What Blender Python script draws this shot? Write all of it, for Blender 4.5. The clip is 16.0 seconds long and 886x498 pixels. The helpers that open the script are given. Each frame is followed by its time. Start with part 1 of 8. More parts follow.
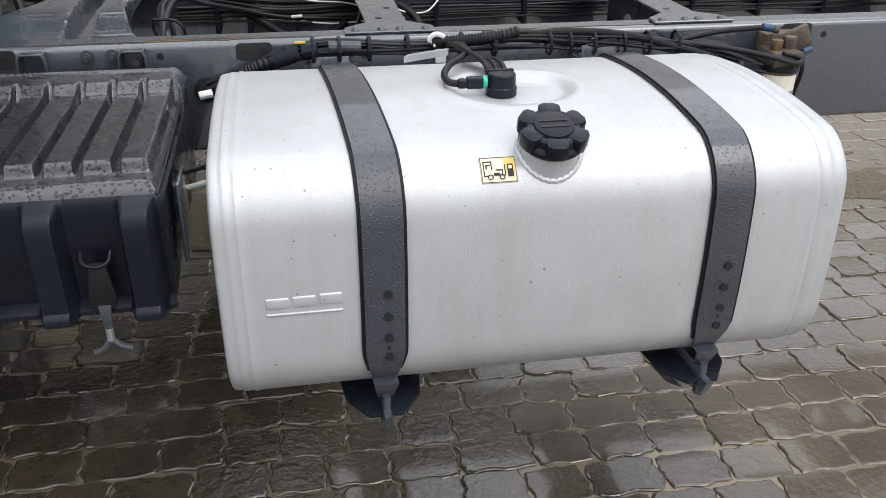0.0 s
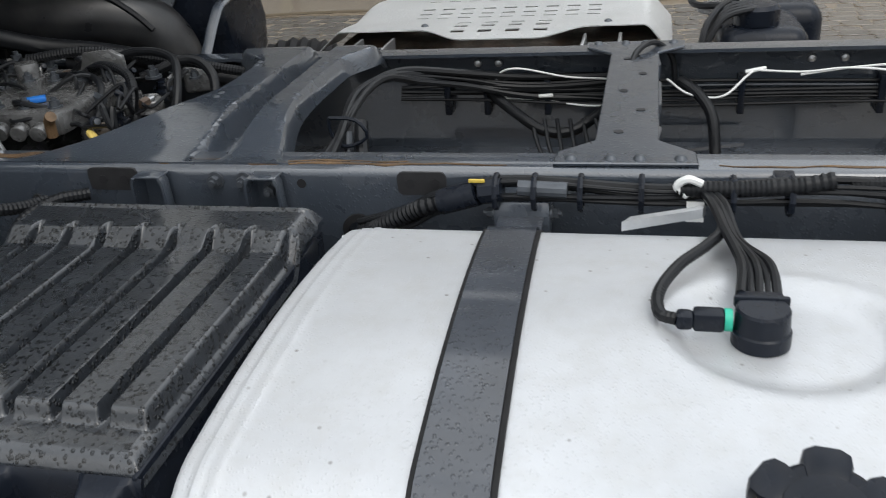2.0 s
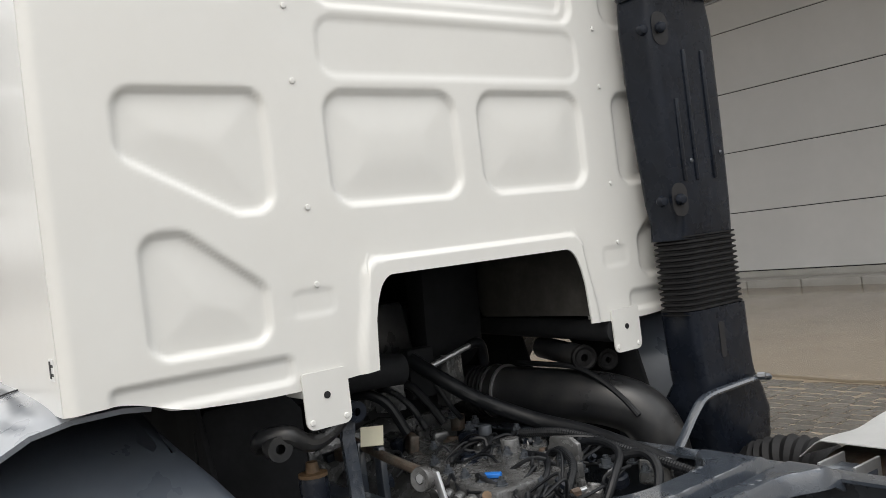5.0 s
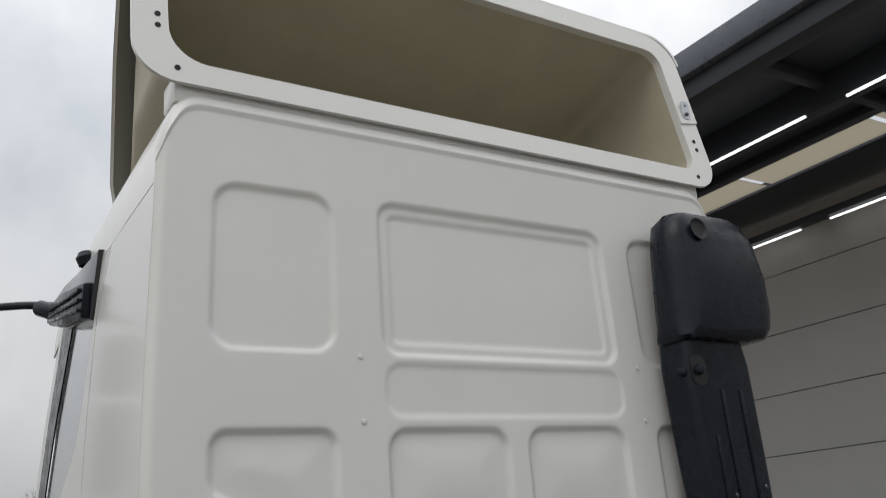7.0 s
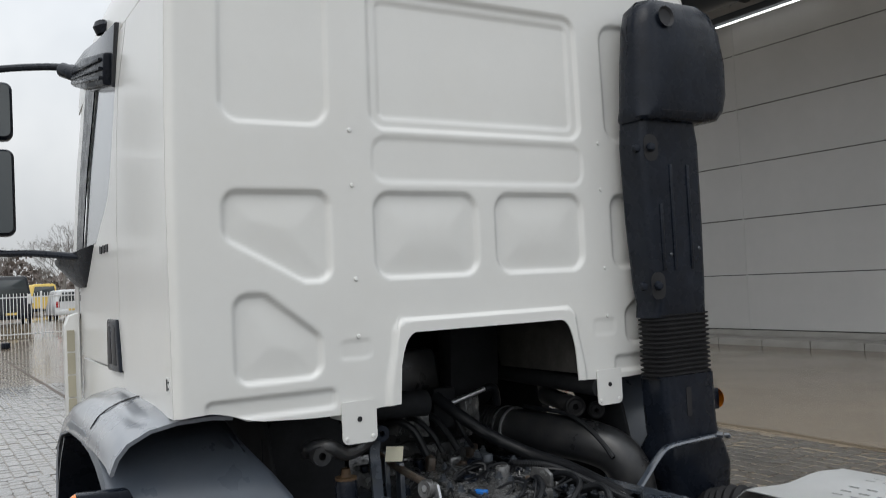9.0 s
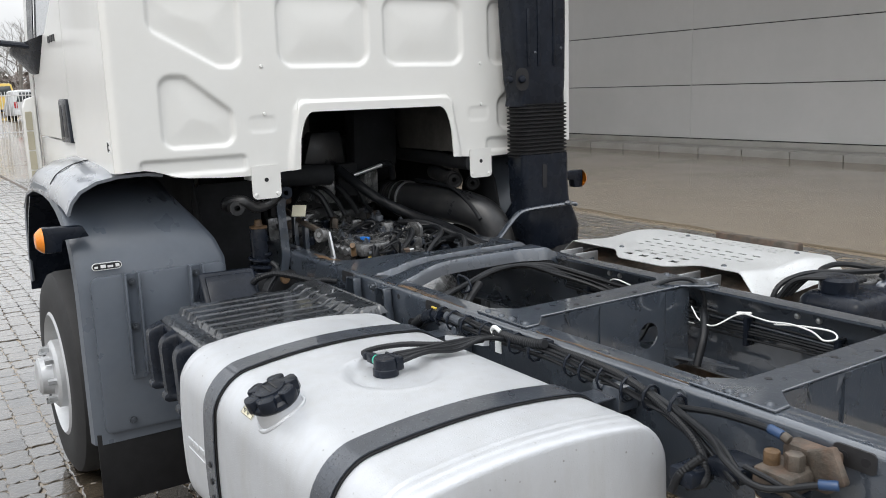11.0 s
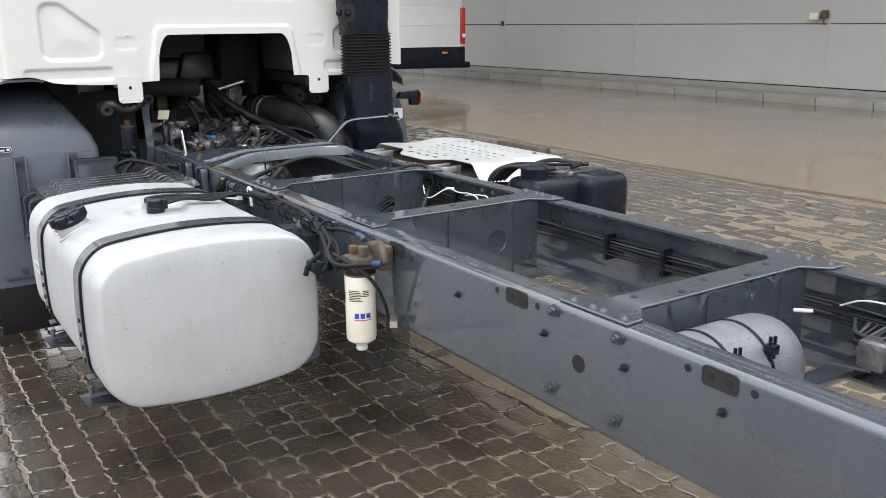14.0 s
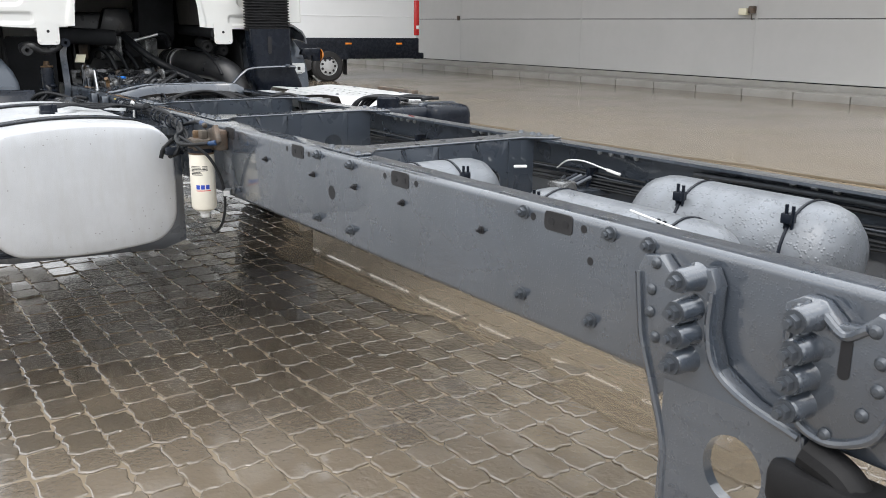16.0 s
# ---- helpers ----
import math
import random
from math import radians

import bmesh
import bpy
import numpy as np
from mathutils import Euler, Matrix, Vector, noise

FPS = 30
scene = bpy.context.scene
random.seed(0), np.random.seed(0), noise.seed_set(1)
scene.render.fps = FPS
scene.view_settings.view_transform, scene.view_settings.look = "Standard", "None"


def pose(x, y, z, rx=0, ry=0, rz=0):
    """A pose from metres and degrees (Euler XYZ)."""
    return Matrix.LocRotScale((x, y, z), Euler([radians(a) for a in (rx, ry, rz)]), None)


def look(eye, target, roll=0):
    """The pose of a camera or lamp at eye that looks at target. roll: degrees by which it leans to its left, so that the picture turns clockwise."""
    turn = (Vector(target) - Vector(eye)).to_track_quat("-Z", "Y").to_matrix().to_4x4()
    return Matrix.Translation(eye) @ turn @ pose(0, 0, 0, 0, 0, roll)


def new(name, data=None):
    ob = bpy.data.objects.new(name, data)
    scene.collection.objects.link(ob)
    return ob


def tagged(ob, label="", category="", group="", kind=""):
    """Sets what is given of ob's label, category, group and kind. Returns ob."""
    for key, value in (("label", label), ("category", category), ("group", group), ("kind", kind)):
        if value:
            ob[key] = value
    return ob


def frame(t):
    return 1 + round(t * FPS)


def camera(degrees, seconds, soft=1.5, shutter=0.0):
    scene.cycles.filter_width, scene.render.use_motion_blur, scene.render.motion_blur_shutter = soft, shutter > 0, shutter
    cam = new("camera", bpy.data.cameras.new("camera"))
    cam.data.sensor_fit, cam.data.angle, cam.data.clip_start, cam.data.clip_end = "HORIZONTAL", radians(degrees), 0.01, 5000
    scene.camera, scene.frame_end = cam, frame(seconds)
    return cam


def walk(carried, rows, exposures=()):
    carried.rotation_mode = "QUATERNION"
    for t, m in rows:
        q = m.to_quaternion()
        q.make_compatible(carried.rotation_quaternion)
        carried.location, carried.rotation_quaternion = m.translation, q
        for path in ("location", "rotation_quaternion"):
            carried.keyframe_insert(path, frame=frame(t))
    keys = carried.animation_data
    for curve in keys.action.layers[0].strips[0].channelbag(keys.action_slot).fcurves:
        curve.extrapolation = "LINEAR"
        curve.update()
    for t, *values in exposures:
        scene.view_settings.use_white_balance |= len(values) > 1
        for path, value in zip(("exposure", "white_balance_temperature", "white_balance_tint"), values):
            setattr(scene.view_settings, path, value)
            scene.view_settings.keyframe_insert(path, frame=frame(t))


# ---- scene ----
cam = camera(54.4, 16.0, soft=0.55, shutter=0.12)
PATH = [
    (0, (1.1, -2.058, 1.487), (1.427, -0.312, 0.569), 0.5),
    (0.5, (1.155, -1.963, 1.454), (1.5, -0.224, 0.529), 0.6),
    (1, (1.269, -1.762, 1.459), (1.564, -0.01, 0.54), 0.1),
    (1.5, (1.333, -1.521, 1.476), (1.268, 0.257, 0.561), -2.8),
    (2, (1.392, -1.276, 1.504), (0.937, 0.454, 0.611), -4.9),
    (2.5, (1.314, -1.109, 1.554), (0.494, 0.495, 0.685), -6.6),
    (3, (1.294, -0.996, 1.58), (0.159, 0.437, 0.769), -7.5),
    (3.5, (1.411, -0.937, 1.593), (-0.011, 0.378, 1.095), -8.3),
    (4, (1.552, -0.988, 1.6), (-0.009, 0.257, 1.484), -8.3),
    (4.2, (1.605, -1.028, 1.584), (0.038, 0.213, 1.529), -8.2),
    (6.3, (2.031, -1.098, 1.725), (0.344, -0.028, 1.804), -4.6),
    (6.5, (2.055, -1.123, 1.733), (0.379, -0.054, 1.957), -4.6),
    (7, (2.093, -1.176, 1.729), (0.508, -0.133, 2.361), -4.9),
    (7.5, (2.133, -1.215, 1.728), (0.617, -0.211, 2.562), -4.9),
    (8, (2.193, -1.239, 1.706), (0.653, -0.23, 2.487), -4.4),
    (8.5, (2.315, -1.241, 1.683), (0.669, -0.199, 2.135), -3.5),
    (9, (2.475, -1.289, 1.725), (0.771, -0.244, 1.797), -2.8),
    (9.5, (2.639, -1.375, 1.698), (0.931, -0.339, 1.593), -2.5),
    (9.7, (2.7, -1.418, 1.674), (1.003, -0.367, 1.549), -2.5),
    (11.8, (3.561, -1.357, 1.637), (1.939, -0.289, 1.161), -1.6),
    (12, (3.635, -1.345, 1.637), (2.016, -0.274, 1.155), -1.6),
    (12.5, (3.894, -1.265, 1.626), (2.277, -0.199, 1.125), -1.2),
    (13, (4.13, -1.176, 1.615), (2.517, -0.109, 1.106), -1.0),
    (13.5, (4.324, -1.21, 1.604), (2.714, -0.138, 1.094), -0.7),
    (14, (4.537, -1.252, 1.614), (2.928, -0.178, 1.104), -0.4),
    (14.5, (4.813, -1.212, 1.601), (3.206, -0.135, 1.092), -0.3),
    (15, (5.075, -1.157, 1.541), (3.47, -0.076, 1.036), -0.1),
    (15.5, (5.286, -1.196, 1.473), (3.681, -0.113, 0.972), 0.1),
    (16, (5.467, -1.192, 1.355), (3.886, -0.073, 0.854), 0.6),
]
EXPOSURES = [(0, 0.67, 6450, 10), (0.5, 0.6, 6400, 10), (1.0, 0.42, 6350, 9), (1.5, 0.38, 6350, 9), (2, 0.46, 6450, 9), (2.5, 0.95, 6450, 10), (3, 1.58, 6450, 10), (3.5, 1.39, 7200, 10), (4, 0.88, 6980, 10), (6.3, 0.5, 6650, 10), (7.0, -0.1, 6500, 10), (7.5, -0.6, 6400, 10), (8.0, -0.62, 6300, 10), (8.5, -0.27, 6300, 9), (9.0, 0.24, 6350, 9), (9.5, 0.48, 6400, 10), (12, 0.90, 6450, 10), (13, 1.08, 6450, 10), (14.5, 1.02, 6450, 10), (16, 1.13, 6450, 10)]
walk(cam, [(t, look(eye, target, roll)) for t, eye, target, roll in PATH], EXPOSURES)

# ---- world and light: an overcast, wet day ----
world = bpy.data.worlds.new("overcast_sky")
scene.world = world
world.use_nodes = True
wn, wl = world.node_tree.nodes, world.node_tree.links
wn.clear()
w_out = wn.new("ShaderNodeOutputWorld")
w_bg = wn.new("ShaderNodeBackground")
w_sky = wn.new("ShaderNodeTexSky")
w_sky.sky_type, w_sky.sun_disc = "NISHITA", False
w_sky.sun_elevation, w_sky.sun_rotation = radians(48), radians(150)
w_sky.dust_density = 6.0
w_noise = wn.new("ShaderNodeTexNoise")
w_noise.inputs["Scale"].default_value, w_noise.inputs["Detail"].default_value = 2.2, 5
w_noise.inputs["Roughness"].default_value = 0.5
w_ramp = wn.new("ShaderNodeValToRGB")
w_ramp.color_ramp.elements[0].position, w_ramp.color_ramp.elements[1].position = 0.36, 0.68
w_ramp.color_ramp.elements[0].color, w_ramp.color_ramp.elements[1].color = (5.3, 5.7, 6.2, 1), (10.8, 10.8, 10.7, 1)
w_mix = wn.new("ShaderNodeMix")
w_mix.data_type = "RGBA"
w_mix.inputs["Factor"].default_value = 0.9
wl.new(w_noise.outputs["Fac"], w_ramp.inputs["Fac"])
wl.new(w_sky.outputs["Color"], w_mix.inputs["A"])
wl.new(w_ramp.outputs["Color"], w_mix.inputs["B"])
# an overcast sky is brighter overhead than at the horizon
w_tc = wn.new("ShaderNodeTexCoord")
w_sep = wn.new("ShaderNodeSeparateXYZ")
w_map = wn.new("ShaderNodeMapRange")
w_map.inputs["From Min"].default_value, w_map.inputs["From Max"].default_value = 0.0, 0.9
w_map.inputs["To Min"].default_value, w_map.inputs["To Max"].default_value = 0.47, 1.50
w_mul = wn.new("ShaderNodeVectorMath")
w_mul.operation = "SCALE"
wl.new(w_tc.outputs["Generated"], w_sep.inputs["Vector"])
wl.new(w_sep.outputs["Z"], w_map.inputs["Value"])
wl.new(w_mix.outputs["Result"], w_mul.inputs[0])
wl.new(w_map.outputs["Result"], w_mul.inputs["Scale"])
wl.new(w_mul.outputs["Vector"], w_bg.inputs["Color"])
w_bg.inputs["Strength"].default_value = 0.118
wl.new(w_bg.outputs["Background"], w_out.inputs["Surface"])
sun_data = bpy.data.lights.new("sun", "SUN")
sun_data.energy, sun_data.angle, sun_data.color = 0.5, radians(30), (1.0, 0.97, 0.92)
sun = new("sun", sun_data)
sun.matrix_world = look((4, -4, 9), (0, 0, 0))

# ---- materials ----


def material(name, color, rough=0.5, metal=0.0, vary=0.0, scale=8.0, bump=0.0, bump_scale=60.0, rough_vary=0.0, dirt=None, dirt_scale=3.0, dirt_amount=0.5, drops=0.0, drop_scale=90.0, coat=0.0, per_object=0.0, streak=None, world_space=False):
    """A surface with two scales of colour variation, dirt, fine relief and raindrops, in object space."""
    m = bpy.data.materials.new(name)
    m.use_nodes = True
    n, l = m.node_tree.nodes, m.node_tree.links
    b = n["Principled BSDF"]
    b.inputs["Metallic"].default_value = metal
    b.inputs["Roughness"].default_value = rough
    b.inputs["Coat Weight"].default_value = coat
    b.inputs["Coat Roughness"].default_value = 0.15
    tc = n.new("ShaderNodeTexCoord")
    place = n.new("ShaderNodeNewGeometry").outputs["Position"] if world_space else tc.outputs["Object"]

    def tex(sc, detail=4.0, rg=0.55, stretch=None):
        t = n.new("ShaderNodeTexNoise")
        t.inputs["Scale"].default_value, t.inputs["Detail"].default_value, t.inputs["Roughness"].default_value = sc, detail, rg
        if stretch:
            sv = n.new("ShaderNodeVectorMath")
            sv.operation = "MULTIPLY"
            sv.inputs[1].default_value = stretch
            l.new(place, sv.inputs[0])
            l.new(sv.outputs["Vector"], t.inputs["Vector"])
        else:
            l.new(place, t.inputs["Vector"])
        return t.outputs["Fac"]

    def ramp(fac, lo, hi, a=0.0, z=1.0):
        r = n.new("ShaderNodeMapRange")
        r.inputs["From Min"].default_value, r.inputs["From Max"].default_value = lo, hi
        r.inputs["To Min"].default_value, r.inputs["To Max"].default_value = a, z
        l.new(fac, r.inputs["Value"])
        return r.outputs["Result"]

    def mix(fac, a, c, mode="MIX"):
        x = n.new("ShaderNodeMix")
        x.data_type, x.blend_type = "RGBA", mode
        for key, v in (("Factor", fac), ("A", a), ("B", c)):
            if isinstance(v, (int, float)):
                x.inputs[key].default_value = v
            elif isinstance(v, tuple):
                x.inputs[key].default_value = (*v, 1)
            else:
                l.new(v, x.inputs[key])
        return x.outputs["Result"]

    base = tuple(color)
    col = base
    if vary:
        low = tuple(max(0.0, c * (1 - vary)) for c in base)
        high = tuple(min(1.0, c * (1 + vary)) for c in base)
        col = mix(ramp(tex(scale), 0.3, 0.7), low, high)
        fine = mix(ramp(tex(scale * 9, 3.0), 0.3, 0.7), (1 - vary * 0.5,) * 3, (1.0,) * 3)
        col = mix(1.0, col, fine, "MULTIPLY")
    if per_object:
        info = n.new("ShaderNodeObjectInfo")
        tone = n.new("ShaderNodeMapRange")
        tone.inputs["To Min"].default_value, tone.inputs["To Max"].default_value = 1 - per_object, 1 + per_object
        l.new(info.outputs["Random"], tone.inputs["Value"])
        geo = n.new("ShaderNodeNewGeometry")
        tone2 = n.new("ShaderNodeMapRange")
        tone2.inputs["To Min"].default_value, tone2.inputs["To Max"].default_value = 1 - per_object, 1 + per_object
        l.new(geo.outputs["Random Per Island"], tone2.inputs["Value"])
        mul = n.new("ShaderNodeMath")
        mul.operation = "MULTIPLY"
        l.new(tone.outputs["Result"], mul.inputs[0])
        l.new(tone2.outputs["Result"], mul.inputs[1])
        comb = n.new("ShaderNodeCombineColor")
        for ch in ("Red", "Green", "Blue"):
            l.new(mul.outputs[0], comb.inputs[ch])
        col = mix(1.0, col, comb.outputs["Color"], "MULTIPLY")
    if dirt:
        col = mix(ramp(tex(dirt_scale, 6.0, 0.65, streak), 0.45, 0.75, 0.0, dirt_amount), col, dirt)
    if isinstance(col, tuple):
        b.inputs["Base Color"].default_value = (*col, 1)
    else:
        l.new(col, b.inputs["Base Color"])
    if rough_vary:
        l.new(ramp(tex(scale * 1.7), 0.3, 0.7, max(0.02, rough - rough_vary), min(1.0, rough + rough_vary)), b.inputs["Roughness"])
    height = None
    if bump:
        height = ramp(tex(bump_scale, 3.0), 0.0, 1.0, 0.0, bump)
    if drops:
        v = n.new("ShaderNodeTexVoronoi")
        v.inputs["Scale"].default_value = drop_scale
        l.new(place, v.inputs["Vector"])
        gate = ramp(tex(drop_scale * 0.45, 1.0), 0.43, 0.49)
        bead = ramp(v.outputs["Distance"], 0.12, 0.42, drops, 0.0)
        mu = n.new("ShaderNodeMath")
        mu.operation = "MULTIPLY"
        l.new(gate, mu.inputs[0])
        l.new(bead, mu.inputs[1])
        if height is None:
            height = mu.outputs[0]
        else:
            ad = n.new("ShaderNodeMath")
            l.new(height, ad.inputs[0])
            l.new(mu.outputs[0], ad.inputs[1])
            height = ad.outputs[0]
    if height is not None:
        bp = n.new("ShaderNodeBump")
        bp.inputs["Strength"].default_value, bp.inputs["Distance"].default_value = 1.0, 0.01
        l.new(height, bp.inputs["Height"])
        l.new(bp.outputs["Normal"], b.inputs["Normal"])
    return m


CAB_WHITE = material("cab_white", (0.715, 0.715, 0.692), 0.32, vary=0.02, scale=3, dirt=(0.62, 0.58, 0.5), dirt_scale=2.2, dirt_amount=0.12, coat=0.4, bump=0.02, bump_scale=6)
RAIL = material("rail_grey", (0.043, 0.053, 0.069), 0.30, vary=0.1, scale=5, rough_vary=0.12, dirt=(0.062, 0.068, 0.078), dirt_scale=7, dirt_amount=0.16, drops=0.05, drop_scale=170, bump=0.03, bump_scale=260, coat=1.0)
MUD = material("mudguard_grey", (0.086, 0.101, 0.124), 0.32, vary=0.12, scale=4, rough_vary=0.08, dirt=(0.13, 0.135, 0.14), dirt_amount=0.3)
BLACK = material("black_plastic", (0.0095, 0.0125, 0.0195), 0.27, vary=0.25, scale=10, rough_vary=0.1, bump=0.012, bump_scale=240)
WETBLACK = material("wet_black_plastic", (0.026, 0.030, 0.036), 0.30, vary=0.2, scale=14, rough_vary=0.1, bump=0.10, bump_scale=150, drops=2.6, drop_scale=135, coat=0.9)
# paler than the mudguard: sky sheen on the wet wing is in its colour
WINGSHEEN = material("wing_paint_sheen", (0.20, 0.215, 0.24), 0.28, vary=0.08, scale=4, rough_vary=0.06, coat=1.0, dirt=(0.17, 0.175, 0.18), dirt_amount=0.3)
RUBBER = material("rubber", (0.012, 0.012, 0.013), 0.6, vary=0.2, scale=20, bump=0.05, bump_scale=150)
ALU = material("tank_aluminium", (0.525, 0.54, 0.562), 0.36, 0.3, vary=0.05, scale=6, rough_vary=0.07, dirt=(0.44, 0.44, 0.43), dirt_scale=6, dirt_amount=0.45, streak=(4.0, 4.0, 0.7), drops=0.03, drop_scale=210, bump=0.025, bump_scale=240)
al_n, al_l = ALU.node_tree.nodes, ALU.node_tree.links
al_b = al_n["Principled BSDF"]
al_tc, al_v, al_r, al_mix = al_n.new("ShaderNodeTexCoord"), al_n.new("ShaderNodeTexVoronoi"), al_n.new("ShaderNodeMapRange"), al_n.new("ShaderNodeMix")
al_v.inputs["Scale"].default_value = 42
al_s, al_k, al_m = al_n.new("ShaderNodeSeparateColor"), al_n.new("ShaderNodeMapRange"), al_n.new("ShaderNodeMath")
al_r.inputs["From Min"].default_value, al_r.inputs["From Max"].default_value = 0.05, 0.13
al_r.inputs["To Min"].default_value, al_r.inputs["To Max"].default_value = 0.75, 0.0
al_k.inputs["From Min"].default_value, al_k.inputs["From Max"].default_value = 0.55, 0.95
al_m.operation = "MULTIPLY"
al_mix.data_type = "RGBA"
al_mix.inputs["B"].default_value = (0.12, 0.105, 0.09, 1)
al_l.new(al_tc.outputs["Object"], al_v.inputs["Vector"])
al_l.new(al_v.outputs["Distance"], al_r.inputs["Value"])
al_l.new(al_v.outputs["Color"], al_s.inputs["Color"])
al_l.new(al_s.outputs["Red"], al_k.inputs["Value"])
al_l.new(al_r.outputs["Result"], al_m.inputs[0])
al_l.new(al_k.outputs["Result"], al_m.inputs[1])
al_l.new(al_m.outputs[0], al_mix.inputs["Factor"])
al_l.new(al_b.inputs["Base Color"].links[0].from_socket, al_mix.inputs["A"])
al_l.new(al_mix.outputs["Result"], al_b.inputs["Base Color"])
STRAP = material("strap_steel", (0.040, 0.047, 0.060), 0.33, vary=0.2, scale=9, rough_vary=0.1, drops=0.12, drop_scale=170, coat=0.6)
BOLT = material("bolt_paint", (0.072, 0.081, 0.094), 0.38, 0.3, vary=0.2, scale=40)
WALL = material("wall_panel", (0.45, 0.445, 0.435), 0.5, vary=0.05, scale=0.6, dirt=(0.385, 0.378, 0.365), dirt_scale=0.5, dirt_amount=0.3)
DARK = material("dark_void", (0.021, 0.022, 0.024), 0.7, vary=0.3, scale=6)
DUSTY = material("dusty_lining", (0.085, 0.08, 0.072), 0.75, vary=0.35, scale=7, dirt=(0.04, 0.037, 0.033), dirt_scale=5, dirt_amount=0.7)
KERB = material("kerb_concrete", (0.30, 0.29, 0.27), 0.6, vary=0.15, scale=4, bump=0.1, bump_scale=80, dirt=(0.15, 0.14, 0.12), dirt_scale=2, dirt_amount=0.6, per_object=0.1)
GROUND = material("wet_ground", (0.22, 0.18, 0.13), 0.12, vary=0.22, scale=0.7, rough_vary=0.06, dirt=(0.20, 0.165, 0.125), dirt_scale=0.35, dirt_amount=0.6, bump=0.012, bump_scale=30)
SLAB = material("wet_slab", (0.195, 0.16, 0.117), 0.14, vary=0.12, scale=0.5, rough_vary=0.08, dirt=(0.17, 0.142, 0.108), dirt_scale=0.3, dirt_amount=0.5, bump=0.02, bump_scale=40)
PAVER = material("paver", (0.047, 0.038, 0.028), 0.14, vary=0.35, scale=7, rough_vary=0.11, dirt=(0.125, 0.098, 0.068), dirt_scale=1.2, dirt_amount=0.7, bump=0.42, bump_scale=42, per_object=0.24, world_space=True, coat=1.0)
# mud film grows towards +x; the darker start paints in the truck's shade
pv_n, pv_l = PAVER.node_tree.nodes, PAVER.node_tree.links
pv_b = pv_n["Principled BSDF"]
pv_pos, pv_sep, pv_noise = pv_n.new("ShaderNodeNewGeometry"), pv_n.new("ShaderNodeSeparateXYZ"), pv_n.new("ShaderNodeTexNoise")
pv_noise.inputs["Scale"].default_value, pv_noise.inputs["Detail"].default_value = 0.9, 6
pv_sum, pv_edge, pv_mix = pv_n.new("ShaderNodeMath"), pv_n.new("ShaderNodeMapRange"), pv_n.new("ShaderNodeMix")
pv_sum.operation = "MULTIPLY_ADD"
pv_sum.inputs[1].default_value = 3.2
pv_edge.inputs["From Min"].default_value, pv_edge.inputs["From Max"].default_value = 3.4, 5.0
pv_edge.inputs["To Max"].default_value = 0.75
pv_mix.data_type = "RGBA"
pv_mix.inputs["B"].default_value = (0.175, 0.142, 0.104, 1)
pv_l.new(pv_pos.outputs["Position"], pv_sep.inputs["Vector"])
pv_l.new(pv_pos.outputs["Position"], pv_noise.inputs["Vector"])
pv_l.new(pv_noise.outputs["Fac"], pv_sum.inputs[0])
pv_l.new(pv_sep.outputs["X"], pv_sum.inputs[2])
pv_l.new(pv_sum.outputs[0], pv_edge.inputs["Value"])
pv_l.new(pv_edge.outputs["Result"], pv_mix.inputs["Factor"])
pv_l.new(pv_b.inputs["Base Color"].links[0].from_socket, pv_mix.inputs["A"])
pv_l.new(pv_mix.outputs["Result"], pv_b.inputs["Base Color"])
STEEL = material("bare_metal", (0.55, 0.56, 0.57), 0.35, 0.9, vary=0.1, scale=20)
CHARCOAL = material("canopy_steel", (0.030, 0.036, 0.046), 0.5, vary=0.1, scale=1)
SHIELD = material("shield_alu", (0.66, 0.67, 0.67), 0.35, 0.5, vary=0.05, scale=5, drops=0.15, drop_scale=110)
AIRTANK = material("air_tank_grey", (0.185, 0.20, 0.22), 0.36, 0.2, vary=0.2, scale=8, rough_vary=0.1, dirt=(0.11, 0.115, 0.12), dirt_scale=9, dirt_amount=0.7, bump=0.05, bump_scale=70, drops=0.12, drop_scale=120)
GLASS = material("window_glass", (0.05, 0.06, 0.065), 0.04, 0.0, coat=1.0)
VANWHITE = material("van_white", (0.72, 0.74, 0.76), 0.3, vary=0.02, scale=2, coat=0.4)
ORANGE = material("orange_lens", (0.75, 0.22, 0.01), 0.2, coat=0.3)
RED = material("red_lens", (0.5, 0.02, 0.02), 0.2, coat=0.3)
ENGINE = material("engine_casting", (0.205, 0.208, 0.21), 0.22, 0.5, vary=0.5, scale=14, rough_vary=0.15, bump=0.3, bump_scale=60, dirt=(0.06, 0.055, 0.05), dirt_scale=9, dirt_amount=0.7)
INNERWHITE = material("fairing_inside", (0.44, 0.41, 0.31), 0.6, vary=0.08, scale=3)
CABLE = material("cable_black", (0.009, 0.010, 0.012), 0.42, vary=0.2, scale=30)
WHITEPL = material("white_plastic", (0.75, 0.76, 0.75), 0.4, vary=0.05, scale=30)
DARKBLUE = material("dark_blue_plastic", (0.02, 0.05, 0.12), 0.35)
BLUE = material("blue_plastic", (0.02, 0.16, 0.55), 0.35)
GREEN = material("green_plastic", (0.02, 0.42, 0.28), 0.35)
YELLOW = material("yellow_plastic", (0.55, 0.40, 0.06), 0.4)
REDPL = material("orange_red_plastic", (0.85, 0.14, 0.04), 0.35)
FILTER = material("filter_cream", (0.74, 0.71, 0.62), 0.35, vary=0.04, scale=20, dirt=(0.35, 0.2, 0.1), dirt_scale=9, dirt_amount=0.12)
